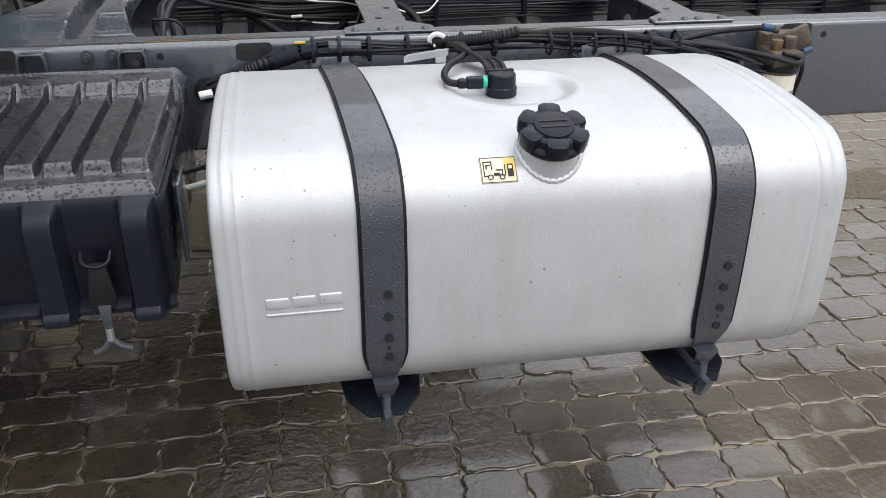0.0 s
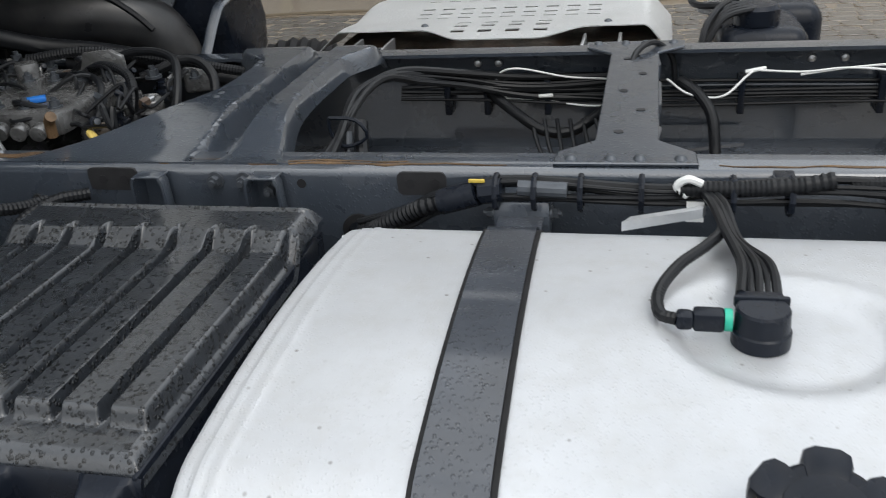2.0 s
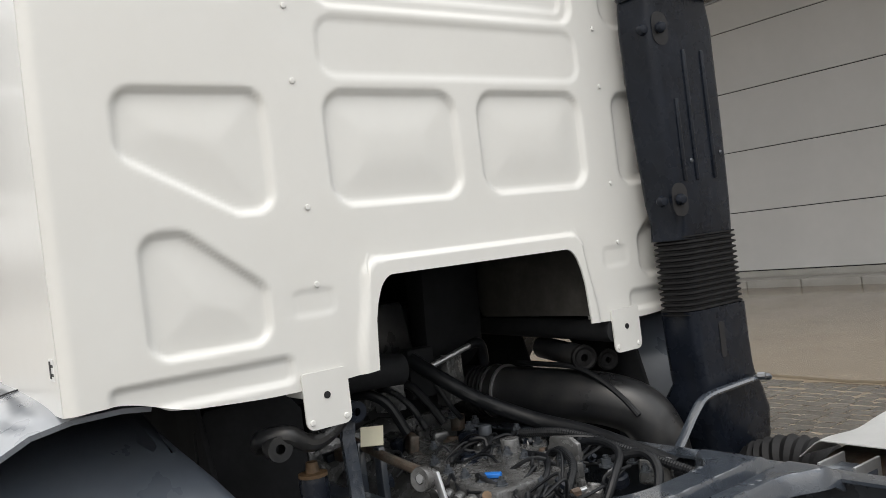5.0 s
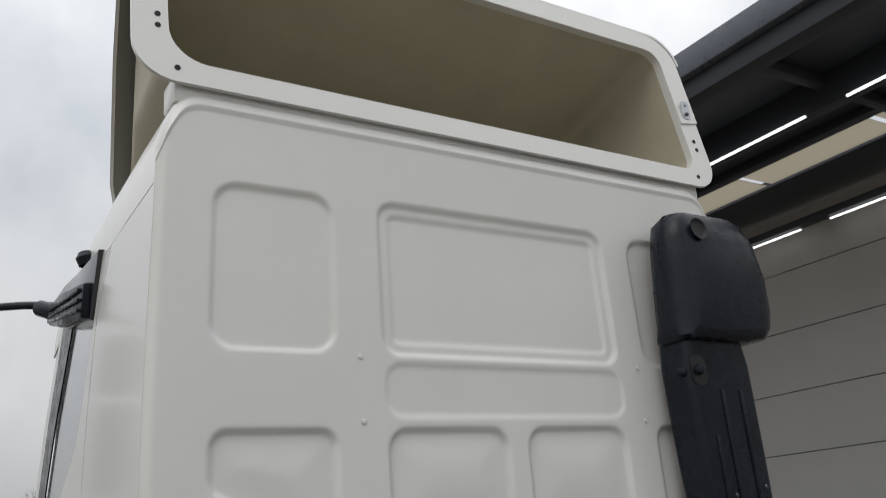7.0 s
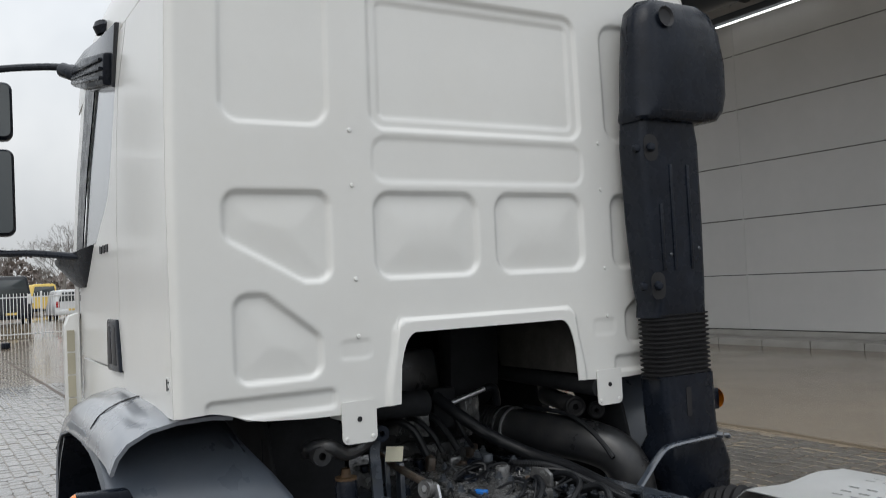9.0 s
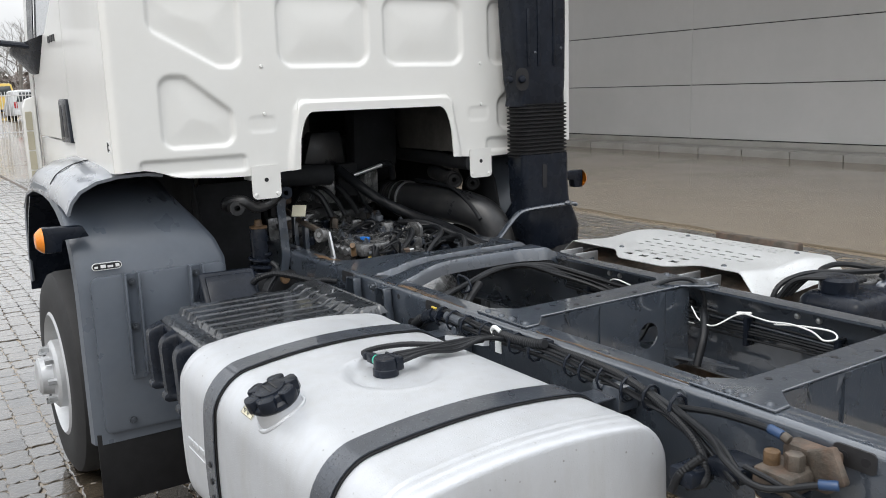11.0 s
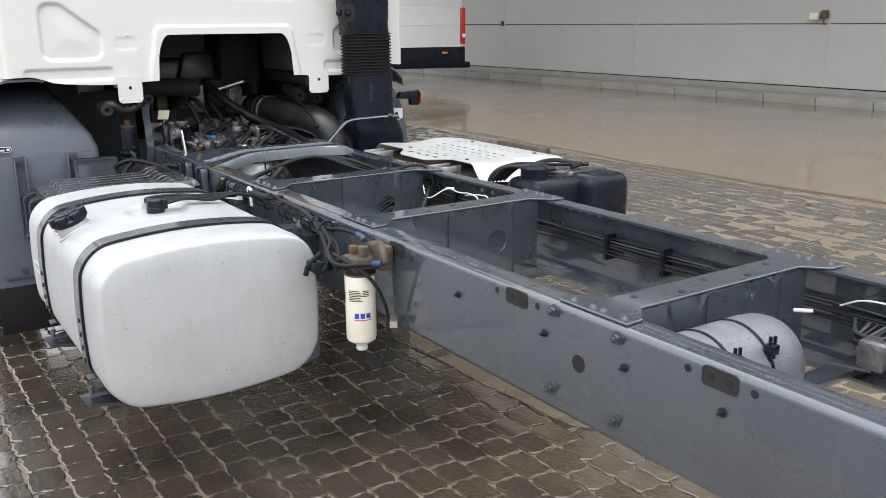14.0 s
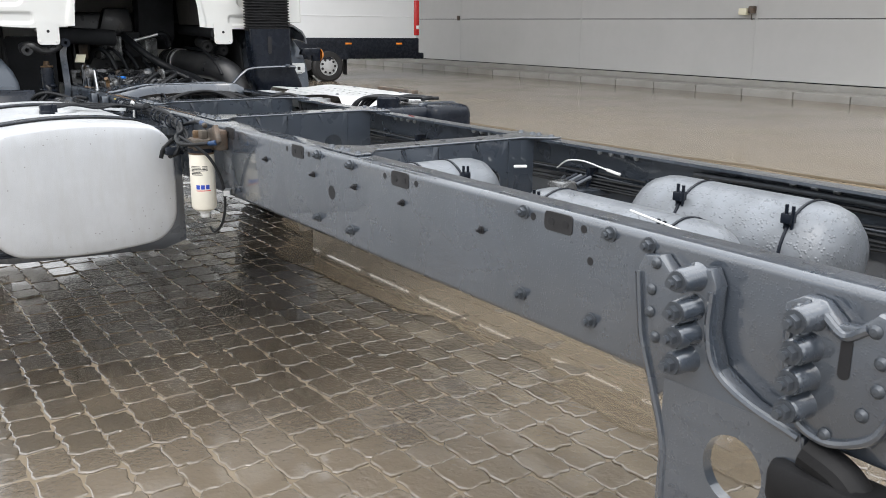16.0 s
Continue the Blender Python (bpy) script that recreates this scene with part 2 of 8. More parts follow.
RUST = material("rusty_metal", (0.13, 0.078, 0.038), 0.6, 0.1, vary=0.5, scale=30, bump=0.2, bump_scale=120)
GRIME = material("grimy_housing", (0.10, 0.085, 0.07), 0.6, 0.3, vary=0.5, scale=25, bump=0.25, bump_scale=90, dirt=(0.18, 0.09, 0.05), dirt_scale=14, dirt_amount=0.6)
STICKER = material("sticker_cream", (0.72, 0.68, 0.52), 0.5, vary=0.03, scale=30)
INK = material("ink_black", (0.02, 0.02, 0.022), 0.5)
INKBLUE = material("ink_blue", (0.02, 0.06, 0.4), 0.5)
INKRED = material("ink_red", (0.55, 0.03, 0.04), 0.5)
STICKYEL = material("sticker_yellow", (0.75, 0.55, 0.15), 0.5)
PATCH = material("bare_patch", (0.018, 0.018, 0.02), 0.6, vary=0.4, scale=30)
TREAD = material("tyre", (0.018, 0.018, 0.019), 0.7, vary=0.2, scale=20, bump=0.05, bump_scale=90)
RIM = material("rim_silver", (0.52, 0.53, 0.54), 0.35, 0.4, vary=0.08, scale=12)
PIPE = material("intake_pipe", (0.02, 0.021, 0.023), 0.36, vary=0.3, scale=8, rough_vary=0.12, dirt=(0.07, 0.065, 0.06), dirt_scale=7, dirt_amount=0.5)
FENCEPAINT = material("fence_white", (0.75, 0.76, 0.77), 0.4)
TWIG = material("bare_twig", (0.20, 0.185, 0.17), 0.8, vary=0.2, scale=3)
HEDGE = material("winter_hedge", (0.19, 0.16, 0.145), 0.85, vary=0.35, scale=1.5)
CARDARK = material("car_dark", (0.03, 0.033, 0.04), 0.25, coat=0.5)
LIT = bpy.data.materials.new("strip_light")
LIT.use_nodes = True
LIT.node_tree.nodes["Principled BSDF"].inputs["Emission Color"].default_value = (1, 1, 0.98, 1)
LIT.node_tree.nodes["Principled BSDF"].inputs["Emission Strength"].default_value = 1.7
SKYLIGHT = bpy.data.materials.new("skylight_sheet")
SKYLIGHT.use_nodes = True
sk_n, sk_l = SKYLIGHT.node_tree.nodes, SKYLIGHT.node_tree.links
sk_t = sk_n.new("ShaderNodeBsdfTranslucent")
sk_t.inputs["Color"].default_value = (0.5, 0.47, 0.41, 1)
sk_l.new(sk_t.outputs["BSDF"], sk_n["Material Output"].inputs["Surface"])

for wet in (WETBLACK, RAIL, STRAP, PAVER):
    wet.node_tree.nodes["Principled BSDF"].inputs["Coat Roughness"].default_value = 0.07
RAIL.node_tree.nodes["Principled BSDF"].inputs["Coat IOR"].default_value = 1.75
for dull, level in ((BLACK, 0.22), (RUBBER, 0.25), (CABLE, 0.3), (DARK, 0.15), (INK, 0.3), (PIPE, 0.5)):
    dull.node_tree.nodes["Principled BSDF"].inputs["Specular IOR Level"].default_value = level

# ---- building helpers ----


ORIGIN = {}


def part(name, bm, mat, parent=None, label="", smooth=30):
    """Links a bmesh, given in world places, as one mesh object under a thing or a part."""
    me = bpy.data.meshes.new(name)
    o = ORIGIN.get(parent, Vector((0, 0, 0)))
    bm.transform(Matrix.Translation(-o))
    bm.normal_update()
    for f in bm.faces:
        f.smooth = smooth > 0
    if smooth:
        for e in bm.edges:
            e.smooth = not (len(e.link_faces) == 2 and e.calc_face_angle(0.0) > radians(smooth))
    bm.to_mesh(me)
    bm.free()
    me.materials.append(mat)
    ob = new(name, me)
    if parent is not None:
        ob.parent = parent
    ORIGIN[ob] = o
    if label:
        tagged(ob, label)
    return ob


def piece(name, me, parent, m):
    """One more object on a shared mesh, at the world pose m."""
    ob = new(name, me)
    o = ORIGIN.get(parent, Vector((0, 0, 0)))
    ob.parent = parent
    ob.matrix_basis = Matrix.Translation(-o) @ m
    ORIGIN[ob] = o
    return ob


def shared(name, bm, mat, smooth=30):
    me = bpy.data.meshes.new(name)
    bm.normal_update()
    for f in bm.faces:
        f.smooth = smooth > 0
    if smooth:
        for e in bm.edges:
            e.smooth = not (len(e.link_faces) == 2 and e.calc_face_angle(0.0) > radians(smooth))
    bm.to_mesh(me)
    bm.free()
    me.materials.append(mat)
    return me


def thing(name, label, category, at=(0, 0, 0), group="", kind=""):
    ob = new(name)
    ob.location = at
    ob.empty_display_size = 0.1
    ORIGIN[ob] = Vector(at)
    return tagged(ob, label, category, group, kind)


def aim(p, d):
    """A pose at p whose z axis points along d."""
    return Matrix.Translation(p) @ Vector(d).to_track_quat("Z", "Y").to_matrix().to_4x4()


def box(x0, x1, y0, y1, z0, z1, bevel=0.0, segs=2, bm=None):
    own = bmesh.new()
    bmesh.ops.create_cube(own, size=1, matrix=Matrix.Translation(((x0 + x1) / 2, (y0 + y1) / 2, (z0 + z1) / 2)) @ Matrix.Diagonal((x1 - x0, y1 - y0, z1 - z0, 1)))
    if bevel:
        bmesh.ops.bevel(own, geom=own.edges[:], offset=bevel, segments=segs, profile=0.5, affect="EDGES", clamp_overlap=True)
    return join(bm, own)


def join(bm, own):
    """Adds one bmesh to another."""
    if bm is None:
        return own
    me = bpy.data.meshes.new("join")
    own.to_mesh(me)
    own.free()
    bm.from_mesh(me)
    bpy.data.meshes.remove(me)
    return bm


def moved(bm, m):
    bm.transform(m)
    return bm


def prism(points, h0, h1, axis="x", bevel=0.0, segs=2, bm=None):
    """A polygon pushed along an axis. points: (y, z) for x, (x, z) for y, (x, y) for z."""
    own = bmesh.new()
    put = {"x": lambda a, b, h: (h, a, b), "y": lambda a, b, h: (a, h, b), "z": lambda a, b, h: (a, b, h)}[axis]
    lo = [own.verts.new(put(a, b, h0)) for a, b in points]
    hi = [own.verts.new(put(a, b, h1)) for a, b in points]
    n = len(points)
    own.faces.new(lo)
    own.faces.new(hi)
    for k in range(n):
        own.faces.new((lo[k], lo[(k + 1) % n], hi[(k + 1) % n], hi[k]))
    bmesh.ops.recalc_face_normals(own, faces=own.faces[:])
    if bevel:
        rim = [e for e in own.edges if any(len(f.verts) == n for f in e.link_faces)] if n > 6 else own.edges[:]
        bmesh.ops.bevel(own, geom=rim, offset=bevel, segments=segs, profile=0.5, affect="EDGES", clamp_overlap=True)
    return join(bm, own)


def cyl(a, b, r, r2=None, n=20, bm=None, bevel=0.0):
    """A round bar from a to b."""
    a, b = Vector(a), Vector(b)
    own = bmesh.new()
    d = b - a
    m = Matrix.Translation((a + b) / 2) @ d.to_track_quat("Z", "Y").to_matrix().to_4x4()
    bmesh.ops.create_cone(own, cap_ends=True, segments=n, radius1=r, radius2=r if r2 is None else r2, depth=d.length, matrix=m)
    if bevel:
        rim = [e for e in own.edges if any(len(f.verts) == n for f in e.link_faces)]
        bmesh.ops.bevel(own, geom=rim, offset=bevel, segments=2, profile=0.5, affect="EDGES", clamp_overlap=True)
    return join(bm, own)


def lathe(profile, a, b, n=32, bm=None):
    """Turns (radius, distance along) round the axis from a towards b."""
    a, b = Vector(a), Vector(b)
    own = bmesh.new()
    q = (b - a).to_track_quat("Z", "Y").to_matrix().to_4x4()
    m = Matrix.Translation(a) @ q
    rings = []
    for r, h in profile:
        if r < 1e-6:
            rings.append([own.verts.new(m @ Vector((0, 0, h)))])
        else:
            rings.append([own.verts.new(m @ Vector((r * math.cos(2 * math.pi * k / n), r * math.sin(2 * math.pi * k / n), h))) for k in range(n)])
    for p, q2 in zip(rings, rings[1:]):
        for k in range(n):
            c = [p[k % len(p)], p[(k + 1) % len(p)], q2[(k + 1) % len(q2)], q2[k % len(q2)]]
            c = list(dict.fromkeys(c))
            if len(c) > 2:
                own.faces.new(c)
    bmesh.ops.recalc_face_normals(own, faces=own.faces[:])
    return join(bm, own)


def curve_points(points, steps=6):
    """A smooth line through the points."""
    p = [Vector(q) for q in points]
    if len(p) < 3:
        return p
    ext = [p[0] * 2 - p[1]] + p + [p[-1] * 2 - p[-2]]
    out = []
    for k in range(1, len(ext) - 2):
        a, b, c, d = ext[k - 1:k + 3]
        for s in range(steps):
            t = s / steps
            out.append(0.5 * (2 * b + (c - a) * t + (2 * a - 5 * b + 4 * c - d) * t * t + (3 * b - a - 3 * c + d) * t ** 3))
    out.append(p[-1])
    return out


def tube(points, r, n=8, steps=6, bm=None, ribs=0.0, pitch=0.01, flat=1.0):
    """A cable, hose or pipe through the points; ribs: the depth of a corrugation."""
    path = curve_points(points, steps) if steps else [Vector(q) for q in points]
    if ribs:
        dense = []
        for a, b in zip(path, path[1:]):
            cnt = max(1, int((b - a).length / (pitch / 2)))
            dense += [a.lerp(b, k / cnt) for k in range(cnt)]
        path = dense + [path[-1]]
    own = bmesh.new()
    up = Vector((0, 0, 1))
    rings = []
    side = None
    for k, c in enumerate(path):
        d = (path[min(k + 1, len(path) - 1)] - path[max(k - 1, 0)]).normalized()
        if side is None:
            side = d.cross(up if abs(d.z) < 0.9 else Vector((1, 0, 0))).normalized()
        side = (side - d * side.dot(d)).normalized()
        other = d.cross(side)
        rr = r * (1 - (ribs if k % 2 else 0))
        rings.append([own.verts.new(c + side * rr * math.cos(2 * math.pi * j / n) + other * rr * flat * math.sin(2 * math.pi * j / n)) for j in range(n)])
    for p, q in zip(rings, rings[1:]):
        for j in range(n):
            own.faces.new((p[j], p[(j + 1) % n], q[(j + 1) % n], q[j]))
    own.faces.new(rings[0][::-1])
    own.faces.new(rings[-1])
    bmesh.ops.recalc_face_normals(own, faces=own.faces[:])
    return join(bm, own)


def loft(sections, closed=True, caps=True, bm=None):
    """Skins a row of sections with the same number of points."""
    own = bmesh.new()
    rings = [[own.verts.new(p) for p in s] for s in sections]
    n = len(rings[0])
    for p, q in zip(rings, rings[1:]):
        for j in range(n if closed else n - 1):
            own.faces.new((p[j], p[(j + 1) % n], q[(j + 1) % n], q[j]))
    if caps and closed:
        own.faces.new(rings[0][::-1])
        own.faces.new(rings[-1])
    bmesh.ops.recalc_face_normals(own, faces=own.faces[:])
    return join(bm, own)


def round_rect(a0, a1, b0, b1, r, n=6):
    """Outline of a rectangle with rounded corners; r: one radius, or four (a1b1, a0b1, a0b0, a1b0)."""
    rs = (r,) * 4 if isinstance(r, (int, float)) else r
    pts = []
    for (ca, cb, sa), rr in zip(((a1, b1, 0), (a0, b1, 90), (a0, b0, 180), (a1, b0, 270)), rs):
        oa = ca - rr if ca == a1 else ca + rr
        ob = cb - rr if cb == b1 else cb + rr
        for k in range(n + 1):
            t = radians(sa + 90 * k / n)
            pts.append((oa + rr * math.cos(t), ob + rr * math.sin(t)))
    return pts


def solid(bm, t):
    """Gives a sheet its thickness."""
    bmesh.ops.recalc_face_normals(bm, faces=bm.faces[:])
    bmesh.ops.solidify(bm, geom=bm.faces[:], thickness=t)
    return bm


def hex_bolt(p, d, r=0.011, h=0.009, bm=None):
    """A hexagon head on a washer, at p, pointing along d."""
    p, d = Vector(p), Vector(d).normalized()
    bm = cyl(p - d * 0.002, p + d * 0.003, r * 1.45, n=14, bm=bm)
    bm = cyl(p, p + d * (h + 0.003), r, n=6, bm=bm)
    return cyl(p, p + d * (h + 0.010), r * 0.55, n=8, bm=bm)

# ---- ground, wall and canopy ----


def smooth01(a, b, v):
    t = max(0.0, min(1.0, (v - a) / (b - a)))
    return t * t * (3 - 2 * t)


def rise(y):
    """The yard falls away from the building."""
    return 0.0215 * max(0.0, y - 1.6)


YARD_STEP = 0.5
bm = bmesh.new()
gx = [-260, -90, -45, -41, -20, -10, -5, 0, 5, 10, 25, 90, 260]
gy = [-260, -60, -20, -6, -2, 0, 1.6, 4, 7, 10, 12.6, 20, 60, 260]
gv = [[bm.verts.new((x, y, (rise(y) if y < 13 else 0.236) - 0.0058 + YARD_STEP * smooth01(-41, -45, x))) for y in gy] for x in gx]
for i in range(len(gx) - 1):
    for j in range(len(gy) - 1):
        bm.faces.new((gv[i][j], gv[i + 1][j], gv[i + 1][j + 1], gv[i][j + 1]))
tagged(part("ground", bm, GROUND), "wet brown paved yard with puddles", "ground", kind="structure")
bm = bmesh.new()
near_edge = [(x, 5.82 + 0.06 * math.sin(x * 0.9) + 0.03 * math.sin(x * 3.7)) for x in [-60 + 0.5 * k for k in range(201)]]
far_edge = [(x, 11.9) for x, y in near_edge]
va = [bm.verts.new((x, y, rise(y) - 0.0035)) for x, y in near_edge]
vb = [bm.verts.new((x, y, rise(y) - 0.0035)) for x, y in far_edge]
for k in range(200):
    bm.faces.new((va[k], va[k + 1], vb[k + 1], vb[k]))
tagged(part("pavement_strip", solid(bm, 0.02), SLAB), "smooth wet concrete strip in front of the building", "pavement", kind="structure")

WALL_Y = 12.6
wall = tagged(part("wall_building", box(-60, 40, WALL_Y + 0.03, WALL_Y + 0.25, 0.1, 6.9), DARK), "large building wall of grey metal panels", "wall", kind="structure")
px = [-4.38 + 4.47 * k for k in range(-12, 10)]
pz = [0.47, 1.535, 2.63, 3.70, 4.79, 5.87, 6.9]
for z0, z1 in zip(pz, pz[1:]):
    me = shared("panel", box(0.012, 4.458, 0, 0.05, z0 + 0.007, z1 - 0.007, 0.006, 1), WALL)
    for x0 in px:
        piece("panel", me, wall, Matrix.Translation((x0, WALL_Y, 0)))
strip_me = shared("joint_strip", box(-0.018, 0.018, WALL_Y - 0.004, WALL_Y + 0.03, 0.47, 6.85, 0.003, 1), WALL)
for x0 in px:
    piece("joint_strip", strip_me, wall, Matrix.Translation((x0, 0, 0)))
tagged(part("wall_base", box(-60, 40, 12.5, 12.85, 0.1, 0.46, 0.01), KERB), "concrete plinth along the building wall", "trim", kind="structure")
kerb = thing("kerb", "row of pale concrete kerb stones", "kerb", (0, 11.85, 0.2), kind="structure")
kerb_me = shared("kerb_stone", box(0.006, 0.994, 0, 0.64, -0.12, 0.152, 0.02, 2), KERB)
for k in range(70):
    piece("kerb_stone", kerb_me, kerb, Matrix.Translation((-46 + k, 11.85, 0.21 + 0.004 * math.sin(k * 2.3))))
tap = thing("wall_tap_box", "small beige junction box with pipes on the wall", "junction box", (-4.6, 12.55, 1.66))
part("box", box(-4.68, -4.52, 12.47, 12.6, 1.6, 1.72, 0.015), STICKER, tap)
part("lever", box(-4.5, -4.38, 12.5, 12.6, 1.63, 1.76, 0.02), GRIME, tap)
part("stub", tube([(-4.45, 12.55, 1.62), (-4.45, 12.56, 1.55), (-4.45, 12.58, 1.52)], 0.012, 6), GRIME, tap)
hook = thing("wall_hook", "small dark hook on the wall", "hook", (-13.4, 12.55, 1.5))
part("plate", box(-13.44, -13.36, 12.55, 12.6, 1.5, 1.62, 0.01), GRIME, hook)

CANOPY_END = 1.6
canopy = thing("canopy", "dark steel canopy with skylights over the yard", "canopy", (0, 6.7, 6.5), kind="structure")
part("fascia", box(-40, CANOPY_END, 6.66, 6.8, 6.86, 7.2, 0.02), MUD, canopy)
part("edge_beam", box(-40, CANOPY_END, 6.8, 7.1, 6.62, 7.2, 0.02), CHARCOAL, canopy)
part("roof_deck", box(-40, CANOPY_END, 7.1, 10.4, 7.0, 7.12), CHARCOAL, canopy)
part("roof_deck", box(-40, CANOPY_END, 11.3, 12.9, 7.0, 7.12), CHARCOAL, canopy)
for y, z in ((8.55, 6.55), (9.95, 6.86)):
    part("beam", box(-40, CANOPY_END, y, y + 0.2, z, 7.0, 0.01), CHARCOAL, canopy)
for k in range(7):
    x = -33 + 4.9 * k
    part("rafter", box(x, x + 0.14, 7.1, 12.6, 6.82, 6.99, 0.01), CHARCOAL, canopy)
sky_me = shared("skylight", box(0.05, 2.35, 10.45, 11.25, 7.02, 7.03), SKYLIGHT)
for k in range(16):
    piece("skylight", sky_me, canopy, Matrix.Translation((-40 + k * 2.4, 0, 0)))
for y, z in ((8.5, 6.52), (12.3, 6.42)):
    lamp_me = shared("strip_lamp", box(0, 2.3, y, y + 0.035, z, z + 0.025), LIT)
    for k in range(13):
        piece("strip_lamp", lamp_me, canopy, Matrix.Translation((-38 + k * 2.9, 0, 0)))
part("conduit", box(-40, CANOPY_END, 12.2, 12.42, 6.47, 6.6, 0.02), CHARCOAL, canopy)

# ---- chassis frame ----
RAIL_TOP, RAIL_LOW = 0.992, 0.724
chassis = thing("chassis_frame", "dark grey painted steel truck ladder frame", "truck chassis", (0, 0.41, 0.72))


def channel(y_out, sign):
    """C section: web at y_out, flanges towards the middle."""
    t, w, r = 0.008, 0.075, 0.016
    out = [(w, RAIL_LOW), (r, RAIL_LOW)] + [(r - r * math.sin(a), RAIL_LOW + r - r * math.cos(a)) for a in (0.4, 0.8, 1.2)] + [(0, RAIL_LOW + r)]
    out += [(0, RAIL_TOP - r)] + [(r - r * math.cos(a), RAIL_TOP - r + r * math.sin(a)) for a in (0.4, 0.8, 1.2)] + [(r, RAIL_TOP), (w, RAIL_TOP)]
    out += [(w, RAIL_TOP - t), (t, RAIL_TOP - t), (t, RAIL_LOW + t), (w, RAIL_LOW + t)]
    return [(y_out + sign * a, z) for a, z in out]


left_rail = part("rail", prism(channel(0.0, 1), -2.4, 8.6, "x"), RAIL, chassis, smooth=40)
right_rail = part("rail", prism(channel(0.815, -1), -2.4, 8.6, "x"), RAIL, chassis, smooth=40)

BOLT_ME = shared("bolt", hex_bolt((0, 0, 0), (0, 0, 1), 0.0105, 0.011), BOLT)
NUT_ME = shared("nut", hex_bolt((0, 0, 0), (0, 0, 1), 0.0065, 0.005), INK)
RIVET_ME = shared("rivet", lathe([(0.0001, 0.007), (0.006, 0.006), (0.010, 0.002), (0.011, 0)], (0, 0, 0), (0, 0, 1), 14), BOLT)
HOLE_ME = shared("hole", cyl((0, 0, -0.004), (0, 0, 0.0015), 0.0085, n=14), INK)
PALEBOLT_ME = shared("pale_rivet", lathe([(0.0001, 0.008), (0.008, 0.006), (0.010, 0)], (0, 0, 0), (0, 0, 1), 12), STEEL)
OUT = (0, -1, 0)
for x, z in ((0.658, 0.968), (0.712, 0.968), (1.29, 0.955), (2.023, 0.969), (3.123, 0.973), (3.325, 0.969), (3.118, 0.78), (3.323, 0.778), (4.085, 0.97), (4.34, 0.972), (4.438, 0.971), (4.084, 0.785), (4.30, 0.785), (4.451, 0.801)):
    piece("bolt", BOLT_ME, left_rail, aim((x, -0.001, z), OUT) @ Matrix.Scale(1.02, 4))
for x, z in ((2.735, 0.91), (3.088, 0.908), (3.346, 0.909), (3.598, 0.906), (0.285, 0.926), (3.937, 0.9), (4.95, 0.9)):
    piece("nut", NUT_ME, left_rail, aim((x, -0.001, z), OUT))
for x, z in ((0.05, 0.939), (-0.05, 0.945), (0.817, 0.963), (1.52, 0.965), (1.57, 0.965), (1.63, 0.965), (1.85, 0.955), (1.90, 0.955), (1.95, 0.955), (2.50, 0.955), (2.904, 0.966), (3.06, 0.966), (3.51, 0.965), (3.662, 0.966), (4.114, 0.965), (4.267, 0.967), (4.289, 0.906)):
    piece("hole", HOLE_ME, left_rail, aim((x, 0.001, z), OUT))
big_hole = shared("hole", cyl((0, 0, -0.004), (0, 0, 0.0015), 0.021, n=20), INK)
piece("hole", big_hole, left_rail, aim((3.205, 0.001, 0.87), OUT))
for x in (0.455, 1.03, 2.42, 2.982, 3.586, 4.193):
    w = 0.042 if x > 1 else 0.05
    pl = part("backing_plate", prism(round_rect(x - w, x + w, 0.946, 0.986 if x > 1 else 0.988, 0.01, 3), -0.0015, 0.004, "y"), PATCH, left_rail, "bare black fixing patch")
    for dx in (-0.02, 0.022):
        piece("hole", HOLE_ME, pl, aim((x + dx, -0.0012, 0.966), OUT))
INW = (0, -1, 0)
for x, z in ((0.975, 0.952), (1.027, 0.951), (1.13, 0.908), (1.75, 0.95), (1.82, 0.95), (2.28, 0.968), (2.33, 0.968), (2.38, 0.968), (2.43, 0.968), (2.84, 0.97), (2.89, 0.97), (2.94, 0.97), (2.99, 0.97), (3.51, 0.97), (3.56, 0.97), (3.61, 0.97), (3.665, 0.97), (2.85, 0.78), (3.05, 0.8), (1.2, 0.9), (2.21, 0.867), (4.2, 0.97), (4.26, 0.97), (4.32, 0.97)):
    piece("pale_rivet", PALEBOLT_ME, right_rail, aim((x, 0.806, z), INW))


